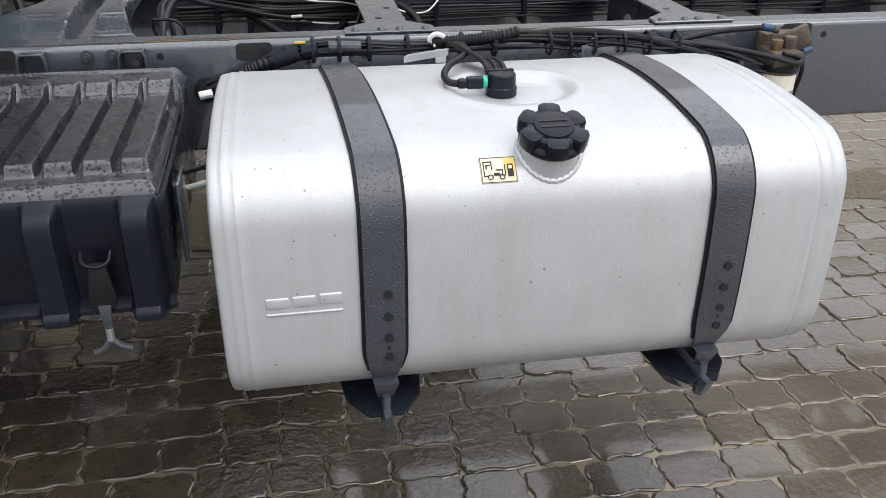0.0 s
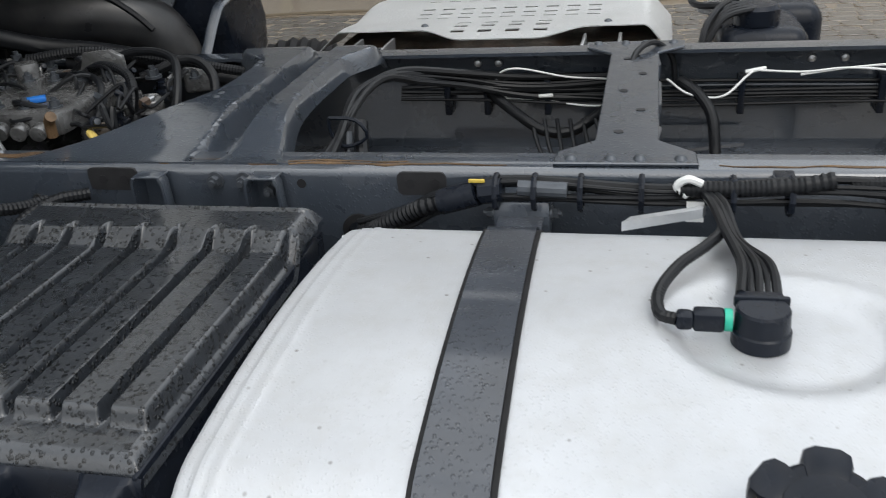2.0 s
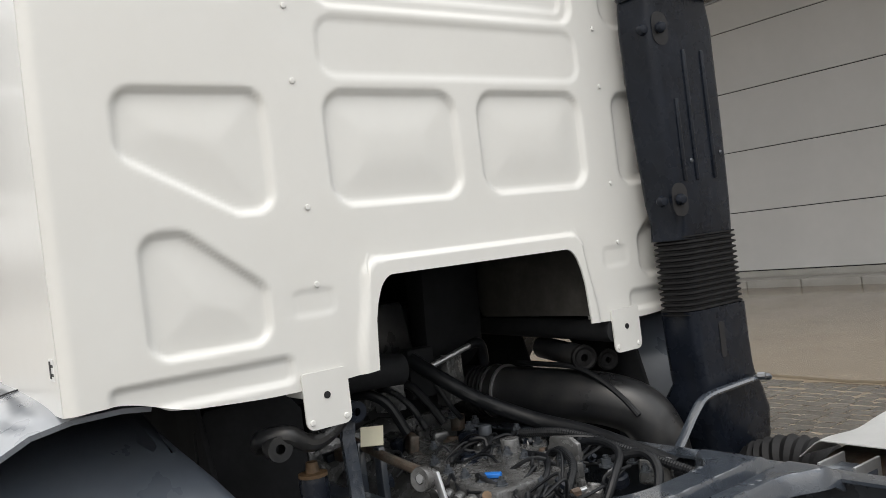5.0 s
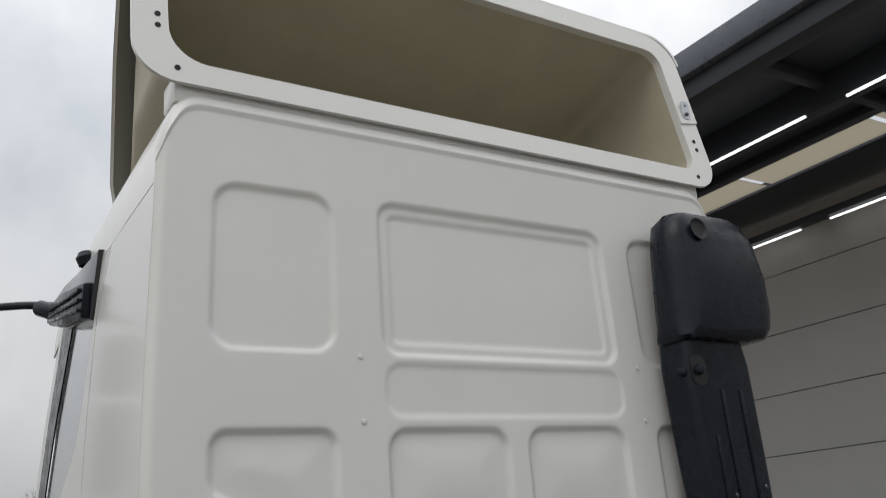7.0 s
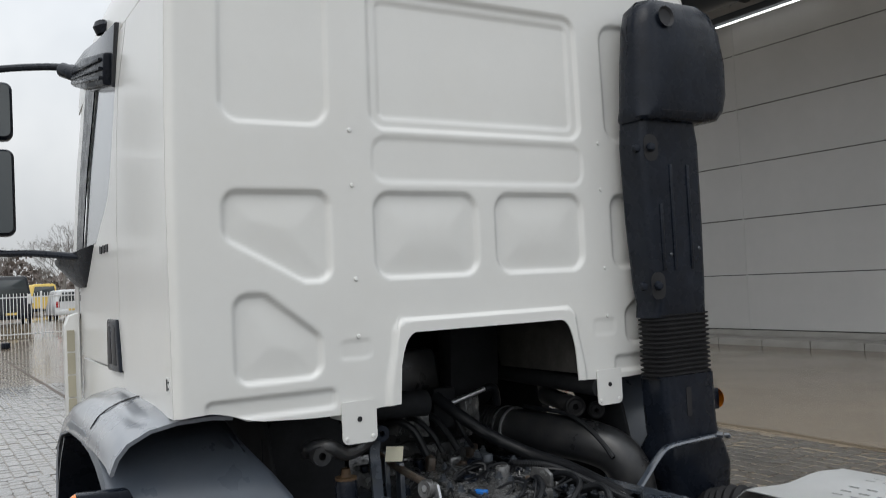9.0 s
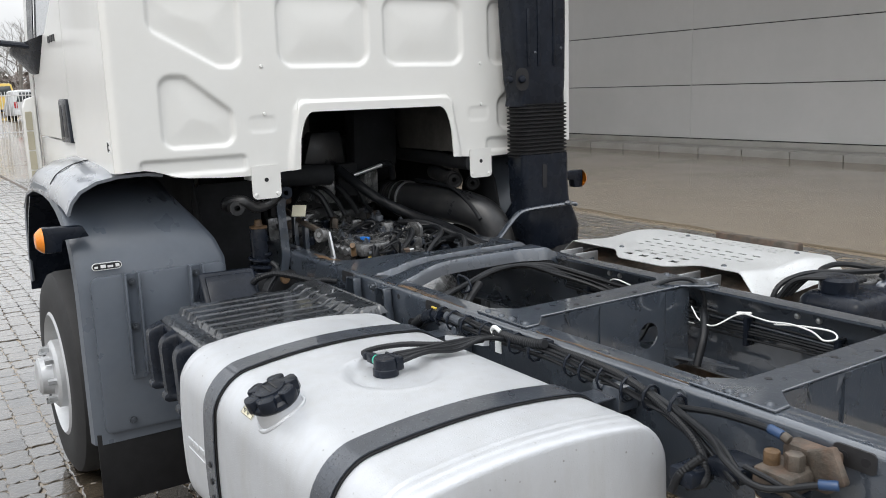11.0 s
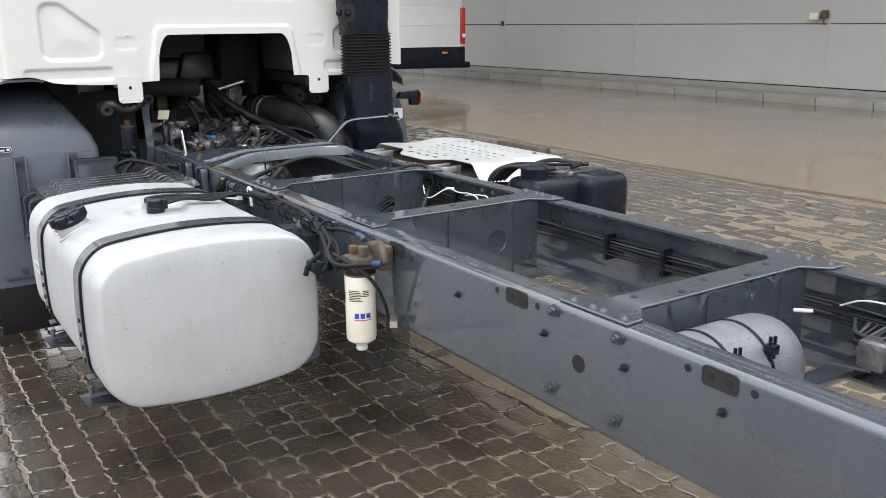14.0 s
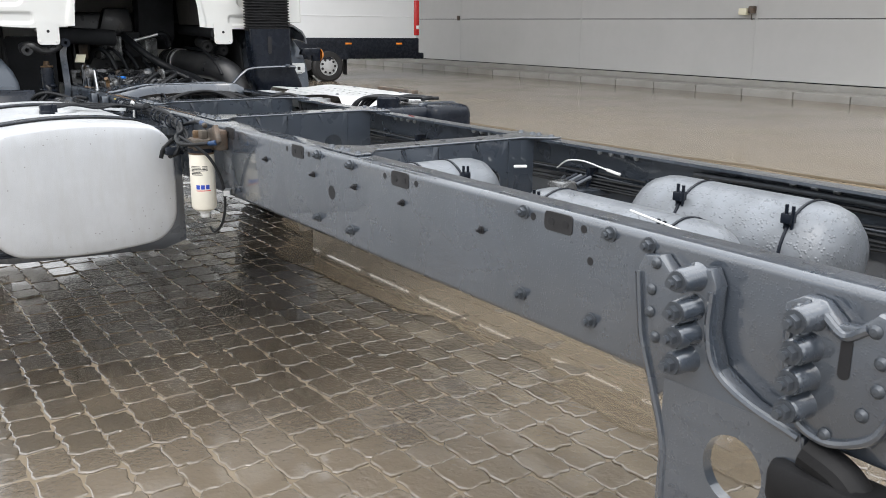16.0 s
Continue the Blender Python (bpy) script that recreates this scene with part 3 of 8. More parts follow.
def crossmember(x0, x1, flare=0.06, hole_y=(0.27, 0.55)):
    """Pressed channel between the rails: top flange with gussets, web on the rear side."""
    z = RAIL_TOP
    run = 0.055
    top = [(x0 - flare, 0.014), (x1 + flare, 0.014), (x1 + flare * 0.95, 0.065), (x1, 0.065 + run), (x1, 0.75 - run), (x1 + flare * 0.95, 0.75), (x1 + flare, 0.801), (x0 - flare, 0.801), (x0 - flare * 0.95, 0.75), (x0, 0.75 - run), (x0, 0.065 + run), (x0 - flare * 0.95, 0.065)]
    bm = prism(top, z + 0.0005, z + 0.0075, "z", 0.002, 1)
    web = bmesh.new()
    y0, y1, z0, z1 = 0.082, 0.733, RAIL_LOW + 0.012, z
    xw, r = x1 - 0.001, 0.042
    cuts = [y0] + [c for y in hole_y for c in (y - 0.07, y + 0.07)] + [y1]
    for k, (a, b) in enumerate(zip(cuts, cuts[1:])):
        if k % 2 == 0:
            web.faces.new([web.verts.new((xw, yy, zz)) for yy, zz in ((a, z0), (b, z0), (b, z1), (a, z1))])
            continue
        yc, zc = (a + b) / 2, 0.86
        angles = [2 * math.pi * j / 24 for j in range(24)] + [math.atan2(cz - zc, cy - yc) % (2 * math.pi) for cy in (a, b) for cz in (z0, z1)]
        angles = sorted(angles)
        ring_in, ring_out = [], []
        for t in angles:
            c, sn = math.cos(t), math.sin(t)
            kk = min(0.07 / max(abs(c), 1e-6), ((z1 - zc) if sn > 0 else (zc - z0)) / max(abs(sn), 1e-6))
            ring_in.append(web.verts.new((xw, yc + r * c, zc + r * sn)))
            ring_out.append(web.verts.new((xw, yc + kk * c, zc + kk * sn)))
        n = len(angles)
        for j in range(n):
            web.faces.new((ring_in[j], ring_in[(j + 1) % n], ring_out[(j + 1) % n], ring_out[j]))
    bmesh.ops.remove_doubles(web, verts=web.verts[:], dist=0.0005)
    solid(web, 0.006)
    cm = part("crossmember", bm, RAIL, chassis, smooth=25)
    part("web", web, RAIL, cm, smooth=0)
    part("lower_flange", box(x0 + 0.005, x1 - 0.009, 0.082, 0.733, RAIL_LOW + 0.012, RAIL_LOW + 0.02), RAIL, cm, smooth=25)
    for yg in (0.082, 0.62):
        far = yg > 0.4
        part("lower_gusset", prism([(x0 - 0.05, yg), (x1 + 0.2, yg + (0.11 if far else 0.0)), (x1 + 0.2, yg + (0.113 if far else 0.05)), (x1, yg + 0.113), (x0 - 0.05, yg + 0.113)], RAIL_LOW + 0.04, RAIL_LOW + 0.048, "z"), RAIL, cm)
    for y in (0.035, 0.78):
        for x in (x0 - flare * 0.55, x0 + 0.03, x1 - 0.03, x1 + flare * 0.55):
            piece("rivet", RIVET_ME, cm, Matrix.Translation((x, y, z + 0.007)))
    for k, y in enumerate((0.16, 0.28, 0.4, 0.52, 0.64)):
        piece("hole", HOLE_ME, cm, Matrix.Translation(((x0 + x1) / 2 + (0.02 if k % 2 else -0.015), y, z + 0.0072)))
    return cm


for a, b in ((1.305, 1.41), (2.09, 2.185), (3.18, 3.272), (4.98, 5.08), (6.6, 6.7)):
    crossmember(a, b)

# the broad pressed crossmember behind the gearbox: two ridges with a trough, flared onto the rails
rows = []
for j in range(49):
    y = 0.014 + (0.748 - 0.014) * j / 48
    e = max(0.0, 1 - (y - 0.014) / 0.40) ** 2.0
    flare = smooth01(0.575, 0.70, y)
    xa = 0.482 - 0.27 * e - 0.095 * flare
    xb = 0.712 + 0.08 * e + 0.045 * flare
    middle = 0.628 - 0.022 * y
    up, down = smooth01(0.02, 0.26, y), smooth01(0.025, 0.07, y)
    row = []
    for i in range(81):
        x = xa + (xb - xa) * i / 80
        h = 0.034 * up * smooth01(-0.01, 0.03, x - xa) - (0.026 + 0.034 * up) * down * smooth01(0.036, 0.018, abs(x - middle))
        edge = -0.045 * max(0.0, 1 - min(x - xa, xb - x) / 0.016) ** 1.6
        row.append((x, y, RAIL_TOP + 0.003 + h + edge * down - 0.022 * smooth01(0.70, 0.748, y)))
    rows.append(row)
bm = loft(rows, closed=False)
wide = part("crossmember", solid(bm, 0.006), RAIL, chassis, smooth=28)
for x, y in ((0.528, 0.294), (0.526, 0.322), (0.512, 0.535), (0.508, 0.565), (0.700, 0.285), (0.698, 0.31), (0.678, 0.515), (0.676, 0.545)):
    piece("rivet", RIVET_ME, wide, Matrix.Translation((x, y, RAIL_TOP + 0.0325)))
for x0, x1, y0, w in ((0.07, 0.40, 0.045, 0.013), (0.23, 0.67, 0.03, 0.005), (0.35, 1.17, 0.020, 0.004), (0.50, 1.0, 0.032, 0.003), (1.5, 2.05, 0.022, 0.003)):
    upper, lower = [], []
    for k in range(25):
        x = x0 + (x1 - x0) * k / 24
        wob = 0.003 * math.sin(x * 31) + 0.002 * math.sin(x * 77)
        half = w * (0.35 + 0.65 * math.sin(math.pi * k / 24)) * (1 + 0.4 * math.sin(x * 53))
        upper.append((x, y0 + wob + half))
        lower.append((x, y0 + wob - half))
    part("rust_streak", prism(lower + upper[::-1], RAIL_TOP - 0.001, RAIL_TOP + 0.0012, "z"), RUST, left_rail, "brown rust streak on the flange")
# lower shields between the rails
part("under_plate", box(0.8, 1.2, 0.35, 0.7, 0.60, 0.63, 0.01), GRIME, chassis)

# support ears on the rail over the battery box
for xc in (0.545, 0.760):
    bm = loft([[(xc + sx * (0.5 * w + e), -0.006 - d, z) for sx, e, d in ((-1, 0.004, 0.034), (-1, 0.001, 0.008), (-1, -0.006, 0.001), (1, -0.006, 0.001), (1, 0.001, 0.008), (1, 0.004, 0.034))] for z, w in ((0.985, 0.045), (0.975, 0.055), (0.93, 0.058), (0.905, 0.075), (0.87, 0.095), (0.80, 0.11))], closed=False)
    ear = part("support_ear", solid(bm, 0.005), RAIL, chassis, smooth=40)
    part("ear_cap", box(xc - 0.026, xc + 0.026, -0.038, -0.004, 0.982, 0.987, 0.002), RAIL, ear)
    if xc > 0.6:
        piece("bolt", BOLT_ME, ear, aim((xc + 0.004, -0.010, 0.955), OUT))
    else:
        piece("hole", HOLE_ME, ear, aim((xc, -0.0085, 0.955), OUT))

# cast suspension hangers at the rear
# front half: plate with an oval opening below the rail
n = 40
ov_in = [(4.678 + 0.058 * math.cos(2 * math.pi * k / n), 0.635 + 0.062 * math.sin(2 * math.pi * k / n)) for k in range(n)]
ov_out = []
for k in range(n):
    c, s = math.cos(2 * math.pi * k / n), math.sin(2 * math.pi * k / n)
    kk = min((0.12 if c > 0 else 0.155) / max(abs(c), 1e-6), (0.115 if s > 0 else 0.22) / max(abs(s), 1e-6))
    ov_out.append((4.678 + c * kk, 0.635 + s * kk))
bm = bmesh.new()
vi = [bm.verts.new((x, -0.035, z)) for x, z in ov_in]
vo = [bm.verts.new((x, -0.035, z)) for x, z in ov_out]
for k in range(n):
    bm.faces.new((vi[k], vi[(k + 1) % n], vo[(k + 1) % n], vo[k]))
solid(bm, 0.022)
bm = prism([(4.44, 0.93), (4.455, 0.962), (4.49, 0.968), (4.515, 0.945), (4.53, 0.955), (4.60, 0.968), (4.615, 0.94), (4.612, 0.86), (4.635, 0.80), (4.70, 0.765), (4.80, 0.745), (4.80, 0.72), (4.52, 0.72), (4.50, 0.70), (4.47, 0.80), (4.46, 0.84)], -0.034, -0.002, "y", 0.005, bm=bm)
hang_a = part("suspension_hanger", bm, RAIL, chassis, smooth=35)
bm = prism([(4.74, 0.95), (4.77, 0.968), (4.80, 0.965), (4.83, 0.94), (4.86, 0.945), (4.885, 0.97), (4.93, 0.96), (4.94, 0.90), (4.93, 0.82), (4.90, 0.77), (4.83, 0.745), (4.78, 0.755), (4.76, 0.80), (4.745, 0.86)], -0.034, -0.002, "y", 0.006)
hang_b = part("suspension_hanger", bm, RAIL, chassis, smooth=35)
for hang, x, zs in ((hang_a, 4.572, (0.948, 0.895, 0.85, 0.802)), (hang_b, 4.79, (0.942, 0.893, 0.846, 0.80))):
    for z in zs:
        boss = part("boss", lathe([(0.026, 0), (0.0215, 0.01), (0.021, 0.045), (0.018, 0.05), (0, 0.05)], (x, -0.03, z), (x, -1, z), 20), RAIL, hang)
        piece("bolt", BOLT_ME, hang, aim((x, -0.080, z), OUT) @ Matrix.Scale(1.2, 4))
for hang, spots in ((hang_a, ((4.485, 0.953), (4.478, 0.903), (4.478, 0.861), (4.494, 0.817))), (hang_b, ((4.885, 0.945), (4.90, 0.902), (4.90, 0.86), (4.882, 0.816), (4.83, 0.765)))):
    for x, z in spots:
        piece("rivet", RIVET_ME, hang, aim((x, -0.035, z), OUT))
part("slot", prism(round_rect(4.838, 4.856, 0.86, 0.925, 0.008, 4), -0.036, -0.03, "y"), INK, hang_b)
part("rear_spring", box(4.75, 6.3, -0.06, 0.03, 0.62, 0.70, 0.02), RUBBER, chassis)
part("rear_spring", box(4.75, 6.3, 0.78, 0.87, 0.62, 0.70, 0.02), RUBBER, chassis)
part("hanger_link", tube([(4.80, -0.02, 0.72), (4.86, -0.02, 0.70), (4.9, -0.02, 0.66)], 0.03, 12), RUBBER, chassis)
for pts in ([(4.447, 0.93), (4.458, 0.85), (4.468, 0.80), (4.50, 0.715), (4.53, 0.62), (4.535, 0.50)], [(4.608, 0.93), (4.607, 0.86), (4.628, 0.80), (4.69, 0.765), (4.79, 0.742)], [(4.752, 0.94), (4.755, 0.86), (4.772, 0.80), (4.79, 0.765), (4.84, 0.755), (4.90, 0.785), (4.925, 0.83)], [(4.765, 0.948), (4.80, 0.95), (4.84, 0.925), (4.875, 0.945)]):
    part("hanger_rib", tube([(x, -0.034, z) for x, z in pts], 0.0075, 8, 6), RAIL, hang_a if pts[0][0] < 4.7 else hang_b)

# ---- cab ----
CY = 0.407
cab = thing("truck_cab", "creamy white truck sleeper cab seen from behind", "truck cab", (0, CY, 1.33))


def sd_poly(p, poly, r):
    """Signed distance to a polygon grown and rounded by r."""
    x, y = p
    d, s = 1e9, 1
    for i in range(len(poly)):
        ax, ay = poly[i]
        bx, by = poly[i - 1]
        ex, ey, wx, wy = bx - ax, by - ay, x - ax, y - ay
        k = max(0, min(1, (wx * ex + wy * ey) / (ex * ex + ey * ey)))
        d = min(d, (wx - ex * k) ** 2 + (wy - ey * k) ** 2)
        c1, c2, c3 = y >= ay, y < by, ex * wy > ey * wx
        if (c1 and c2 and c3) or not (c1 or c2 or c3):
            s = -s
    return s * math.sqrt(d) - r


def rect(y0, y1, z0, z1):
    return [(y0, z0), (y1, z0), (y1, z1), (y0, z1)]


def shrink(poly, r):
    """Moves every side of the polygon (counter-clockwise) inwards by r."""
    out, n = [], len(poly)
    for i in range(n):
        p, q, s = Vector(poly[i - 1]), Vector(poly[i]), Vector(poly[(i + 1) % n])
        a, b = (q - p).normalized(), (s - q).normalized()
        na, nb = Vector((-a.y, a.x)), Vector((-b.y, b.x))
        m = (na + nb) / max(0.2, 1 + na.dot(nb))
        out.append(tuple(q + m * r))
    return out


def mirrored(poly):
    return [(2 * CY - y, z) for y, z in reversed(poly)]


P_BIG = rect(-0.52, -0.18, 2.232, 2.675)
P_UP = [(-0.525, 1.875), (-0.27, 1.735), (-0.175, 1.735), (-0.175, 2.025), (-0.525, 2.025)]
P_LOW = [(-0.505, 1.44), (-0.22, 1.44), (-0.22, 1.575), (-0.40, 1.715), (-0.505, 1.715)]
PRESSED = [(P_BIG, 0.07, 0.010, 0.0), (mirrored(P_BIG), 0.07, 0.010, 0.0), (rect(-0.022, 0.858, 2.232, 2.683), 0.06, 0.010, 0.0), (rect(0.015, 0.82, 2.268, 2.648), 0.028, 0.006, 0.0), (rect(-0.02, 0.858, 2.058, 2.196), 0.055, 0.005, 0.0), (P_UP, 0.05, 0.014, 0.006), (mirrored(P_UP), 0.05, 0.014, 0.006), (P_LOW, 0.05, 0.014, 0.006), (mirrored(P_LOW), 0.05, 0.014, 0.006), (rect(-0.03, 0.38, 1.735, 2.025), 0.065, 0.014, 0.007), (rect(0.447, 0.853, 1.735, 2.025), 0.065, 0.014, 0.007), (rect(-0.585, -0.19, 1.352, 1.40), 0.02, 0.010, 0.0), (rect(0.98, 1.35, 1.352, 1.40), 0.02, 0.010, 0.0), (rect(-0.16, -0.06, 1.495, 1.545), 0.02, 0.0025, 0.0), (rect(0.88, 0.98, 1.495, 1.545), 0.02, 0.0025, 0.0)]
PRESSED = [(shrink(p, r - (0.008 if d < 0.012 else -0.002)), r, d, b, (min(q[0] for q in p) - 0.04, max(q[0] for q in p) + 0.04, min(q[1] for q in p) - 0.04, max(q[1] for q in p) + 0.04)) for p, r, d, b in PRESSED]


def arch_low(y):
    """The lower edge of the rear wall, with the opening over the gearbox."""
    a = abs(y - CY)
    base = 1.33 - 0.008 * math.cos((a - 0.6) * 9) + 0.035 * smooth01(0.82, 1.0, a)
    if a > 0.372:
        return base
    if a < 0.30:
        return 1.560
    return base + (1.560 - base) * max(0.0, 1 - ((a - 0.30) / 0.072) ** 2.2) ** 0.45


def arch_dist(y, z):
    a = abs(y - CY)
    da = a - (0.335 + 0.037 * smooth01(1.58, 1.33, z))
    dz = z - 1.560
    return max(da, dz) if (da < 0 or dz < 0) else math.hypot(da, dz)


def rear_depth(y, z):
    x = 0.0
    for poly, r, d, b, bb in PRESSED:
        if bb[0] < y < bb[1] and bb[2] < z < bb[3]:
            s = sd_poly((y, z), poly, r)
            x -= d * smooth01(0.001, -0.010, s)
            if b:
                x += b * smooth01(-0.01, -0.13, s)
    x += 0.015 * smooth01(0.05, 0.034, arch_dist(y, z))
    return x


HALF = 1.086
ny, nz, NLOW = 270, 200, 46
ys = [-HALF + 2 * HALF * k / ny for k in range(ny + 1)]
extra = [s * (0.30 + 0.072 * t) for s in (-1, 1) for t in (0.0, 0.15, 0.3, 0.45, 0.6, 0.75, 0.88, 1.0)]
ys = sorted([v for v in ys if all(abs(v - e) > 0.0045 for e in extra)] + extra)
bm = bmesh.new()
cols = []
for v in ys:
    y = CY + v
    lo = arch_low(y)
    a = abs(v)
    top = 2.955 - 0.17 * max(0.0, (a - (HALF - 0.13)) / 0.13) ** 2.8
    col = []
    for k in range(nz + 1):
        z = lo + (1.66 - lo) * k / NLOW if k <= NLOW else 1.66 + (top - 1.66) * (k - NLOW) / (nz - NLOW)
        rnd = 0.024 * max(0.0, (a - (HALF - 0.026)) / 0.026) ** 2
        roof = 0.03 * max(0.0, (z - (top - 0.04)) / 0.04) ** 2
        bead = 0.005 * smooth01(0.012, 0.004, abs(z - (top - 0.055)))
        col.append(bm.verts.new((rear_depth(y, z) - rnd - roof + bead, CY + v * (1 - 0.02 * smooth01(1.9, 2.95, z)), z)))
    cols.append(col)
for p, q in zip(cols, cols[1:]):
    for k in range(nz):
        bm.faces.new((p[k], q[k], q[k + 1], p[k + 1]))
solid(bm, 0.006)
rear = part("rear_wall", bm, CAB_WHITE, cab, "creamy white pressed sheet metal", smooth=60)
CLIP_ME = shared("plug", lathe([(0, 0.004), (0.006, 0.003), (0.008, 0)], (0, 0, 0), (0, 0, 1), 10), CAB_WHITE)
for y in (-0.1, 0.945):
    for z in (2.217, 2.04, 1.742, 1.56):
        piece("plug", CLIP_ME, rear, aim((0.001, y, z), (1, 0, 0)))
for y in (-0.112, 0.932):
    tab = part("bracket", prism(round_rect(y - 0.06, y + 0.06, 1.228, 1.36, (0.008, 0.008, 0.02, 0.02), 4), 0.003, 0.008, "x"), CAB_WHITE, cab)
    tab2 = part("bracket_box", box(-0.10, 0.002, y - 0.055, y + 0.05, 1.30, 1.36, 0.006), CAB_WHITE, cab)
    piece("hole", HOLE_ME, tab, aim((0.008, y, 1.303), (1, 0, 0)))
    for dy in (-0.045, 0.045):
        piece("plug", CLIP_ME, tab, aim((0.008, y + dy, 1.245), (1, 0, 0)))


def tumble(y, x, z):
    """The cab narrows a little upwards and forwards."""
    s = -1 if y < 0 else 1
    return s * (abs(y) - 0.022 * smooth01(1.9, 2.95, z) * 1.0 - 0.03 * smooth01(-0.3, -1.8, x) * 1.0)


def cab_side(points, depth, mat, name, s, label="", proud=0.0, bevel=0.004, parent=None):
    bm = prism(points, HALF - depth, HALF + proud, "y", bevel)
    bmesh.ops.triangulate(bm, faces=[f for f in bm.faces if len(f.verts) > 4])
    for v in bm.verts:
        v.co.y = CY + s * tumble(v.co.y, v.co.x, v.co.z)
    bmesh.ops.recalc_face_normals(bm, faces=bm.faces[:])
    return part(name, bm, mat, parent or cab, label)


def along(table, z):
    """The x of a line up the side, at the height z."""
    for (za, xa), (zb, xb) in zip(table, table[1:]):
        if z <= zb:
            return xa + (xb - xa) * max(0.0, (z - za) / (zb - za))
    return table[-1][1]


SEAM = [(1.37, -0.66), (1.46, -0.715), (1.6, -0.748), (1.95, -0.755), (2.25, -0.735), (2.46, -0.70), (2.56, -0.62), (2.70, -0.515)]
PANE_REAR = [(1.945, -1.26), (1.975, -1.19), (2.01, -1.12), (2.05, -1.02), (2.10, -0.935), (2.17, -0.88), (2.25, -0.845), (2.47, -0.76), (2.66, -0.70)]
PANE_FRONT = [(1.945, -1.625), (2.27, -1.46), (2.565, -1.25), (2.66, -1.17)]
BAND_FRONT = [(1.945, -1.80), (2.3, -1.66), (2.62, -1.50), (2.70, -1.45)]
NOSE = [(1.945, -1.99), (2.3, -1.88), (2.62, -1.72), (2.70, -1.66)]


def skin(z0, z1, rear, front, mat, name, s, label="", parent=None, off=0.0, rows=28, cols=10, turn=0.0):
    """A piece of the cab's side between two lines; off: how far it stands out; turn: how far its front edge draws in."""
    secs = []
    for j in range(rows + 1):
        z = z0 + (z1 - z0) * j / rows
        a, b = rear(z), front(z)
        row = []
        for i in range(cols + 1):
            x = a + (b - a) * i / cols
            row.append((x, CY + s * (tumble(HALF + off, x, z) - turn * (i / cols) ** 2), z))
        secs.append(row)
    return part(name, solid(loft(secs, closed=False, caps=False), 0.005), mat, parent or cab, label, smooth=40)


for s in (-1, 1):
    skin(1.368, 2.660, lambda z: -0.020, lambda z: along(SEAM, z) + 0.004, CAB_WHITE, "side_panel", s)
    door = skin(1.46, 1.943, lambda z: along(SEAM, z) - 0.004, lambda z: -1.75, CAB_WHITE, "door", s, "white cab door with dark vent")
    skin(1.943, 2.66, lambda z: along(SEAM, z) - 0.004, lambda z: along(PANE_REAR, z) + 0.003, CAB_WHITE, "window_frame", s, parent=door, rows=40)
    skin(1.947, 2.66, lambda z: along(PANE_REAR, z), lambda z: along(PANE_FRONT, z), GLASS, "window_pane", s, "side window mirroring the pale sky", parent=door, off=-0.006, rows=40)
    skin(1.945, 2.69, lambda z: along(PANE_FRONT, z), lambda z: along(BAND_FRONT, z), BLACK, "window_channel", s, "black rubber window channel", parent=door, off=0.003)
    skin(1.30, 2.70, lambda z: along(BAND_FRONT, z) - 0.004, lambda z: along(NOSE, z), CAB_WHITE, "front_pillar", s, turn=0.012)
    vent = cab_side([(-0.728, 1.455), (-0.742, 1.52), (-0.765, 1.615), (-0.78, 1.64), (-0.95, 1.64), (-0.972, 1.625), (-0.985, 1.47), (-0.965, 1.45)], 0.006, BLACK, "air_vent", s, "black moulded vent grille", 0.012, parent=door)
    for x in (-0.80, -0.90):
        cab_side([(x + 0.02, 1.475), (x + 0.005, 1.615), (x - 0.045, 1.615), (x - 0.055, 1.475)], -0.010, INK, "vent_slot", s, proud=0.0135, parent=vent)
    secs = []
    for x in (-0.024, -0.3, -0.7, -1.1, -1.4, -1.6, -1.75):
        dip, draw = 0.10 * smooth01(-1.3, -1.8, x), 0.03 * smooth01(-0.3, -1.8, x)
        secs.append([(x, CY + s * (HALF - i - draw), z - dip) for i, z in ((0.018, 2.664), (0.020, 2.70), (0.026, 2.77), (0.033, 2.81), (0.042, 2.845), (0.054, 2.88), (0.068, 2.908), (0.085, 2.930), (0.105, 2.943), (0.14, 2.955), (0.24, 2.961))])
    part("roof_edge", solid(loft(secs, closed=False, caps=False), 0.006), CAB_WHITE, cab, smooth=50)
    cab_side([(-0.64, 1.40), (-0.64, 1.452), (-1.75, 1.452), (-1.8, 1.2), (-1.78, 0.9), (-1.6, 0.9), (-1.5, 1.3)], 0.03, CAB_WHITE, "lower_panel", s, proud=-0.004)
    side = lambda v: CY + s * (CY - v)
    steps = part("step_housing", prism([(side(y), z) for y, z in ((-0.722, 1.0), (-0.722, 1.60), (-0.705, 1.645), (-0.66, 1.66), (-0.66, 1.0))], -1.80, -1.722, "x", 0.006), CAB_WHITE, cab, "white step housing with beige treads")
    for k in range(5):
        part("step_panel", prism(round_rect(min(side(-0.716), side(-0.684)), max(side(-0.716), side(-0.684)), 1.487 - 0.102 * k, 1.582 - 0.102 * k, 0.004, 2), -1.7225, -1.717, "x"), INNERWHITE, steps)
    if s < 0:
        for k in range(3):
            cab_side([(-0.955 - k * 0.075, 1.892), (-0.955 - k * 0.075, 1.922), (-1.008 - k * 0.075, 1.925), (-1.008 - k * 0.075, 1.895)], 0.0, INK, "badge_bar", s, "small dark model badge", 0.003, 0.0, door)
part("roof", box(-1.5, -0.03, CY - HALF + 0.22, CY + HALF - 0.22, 2.90, 2.957, 0.01, 2), CAB_WHITE, cab)
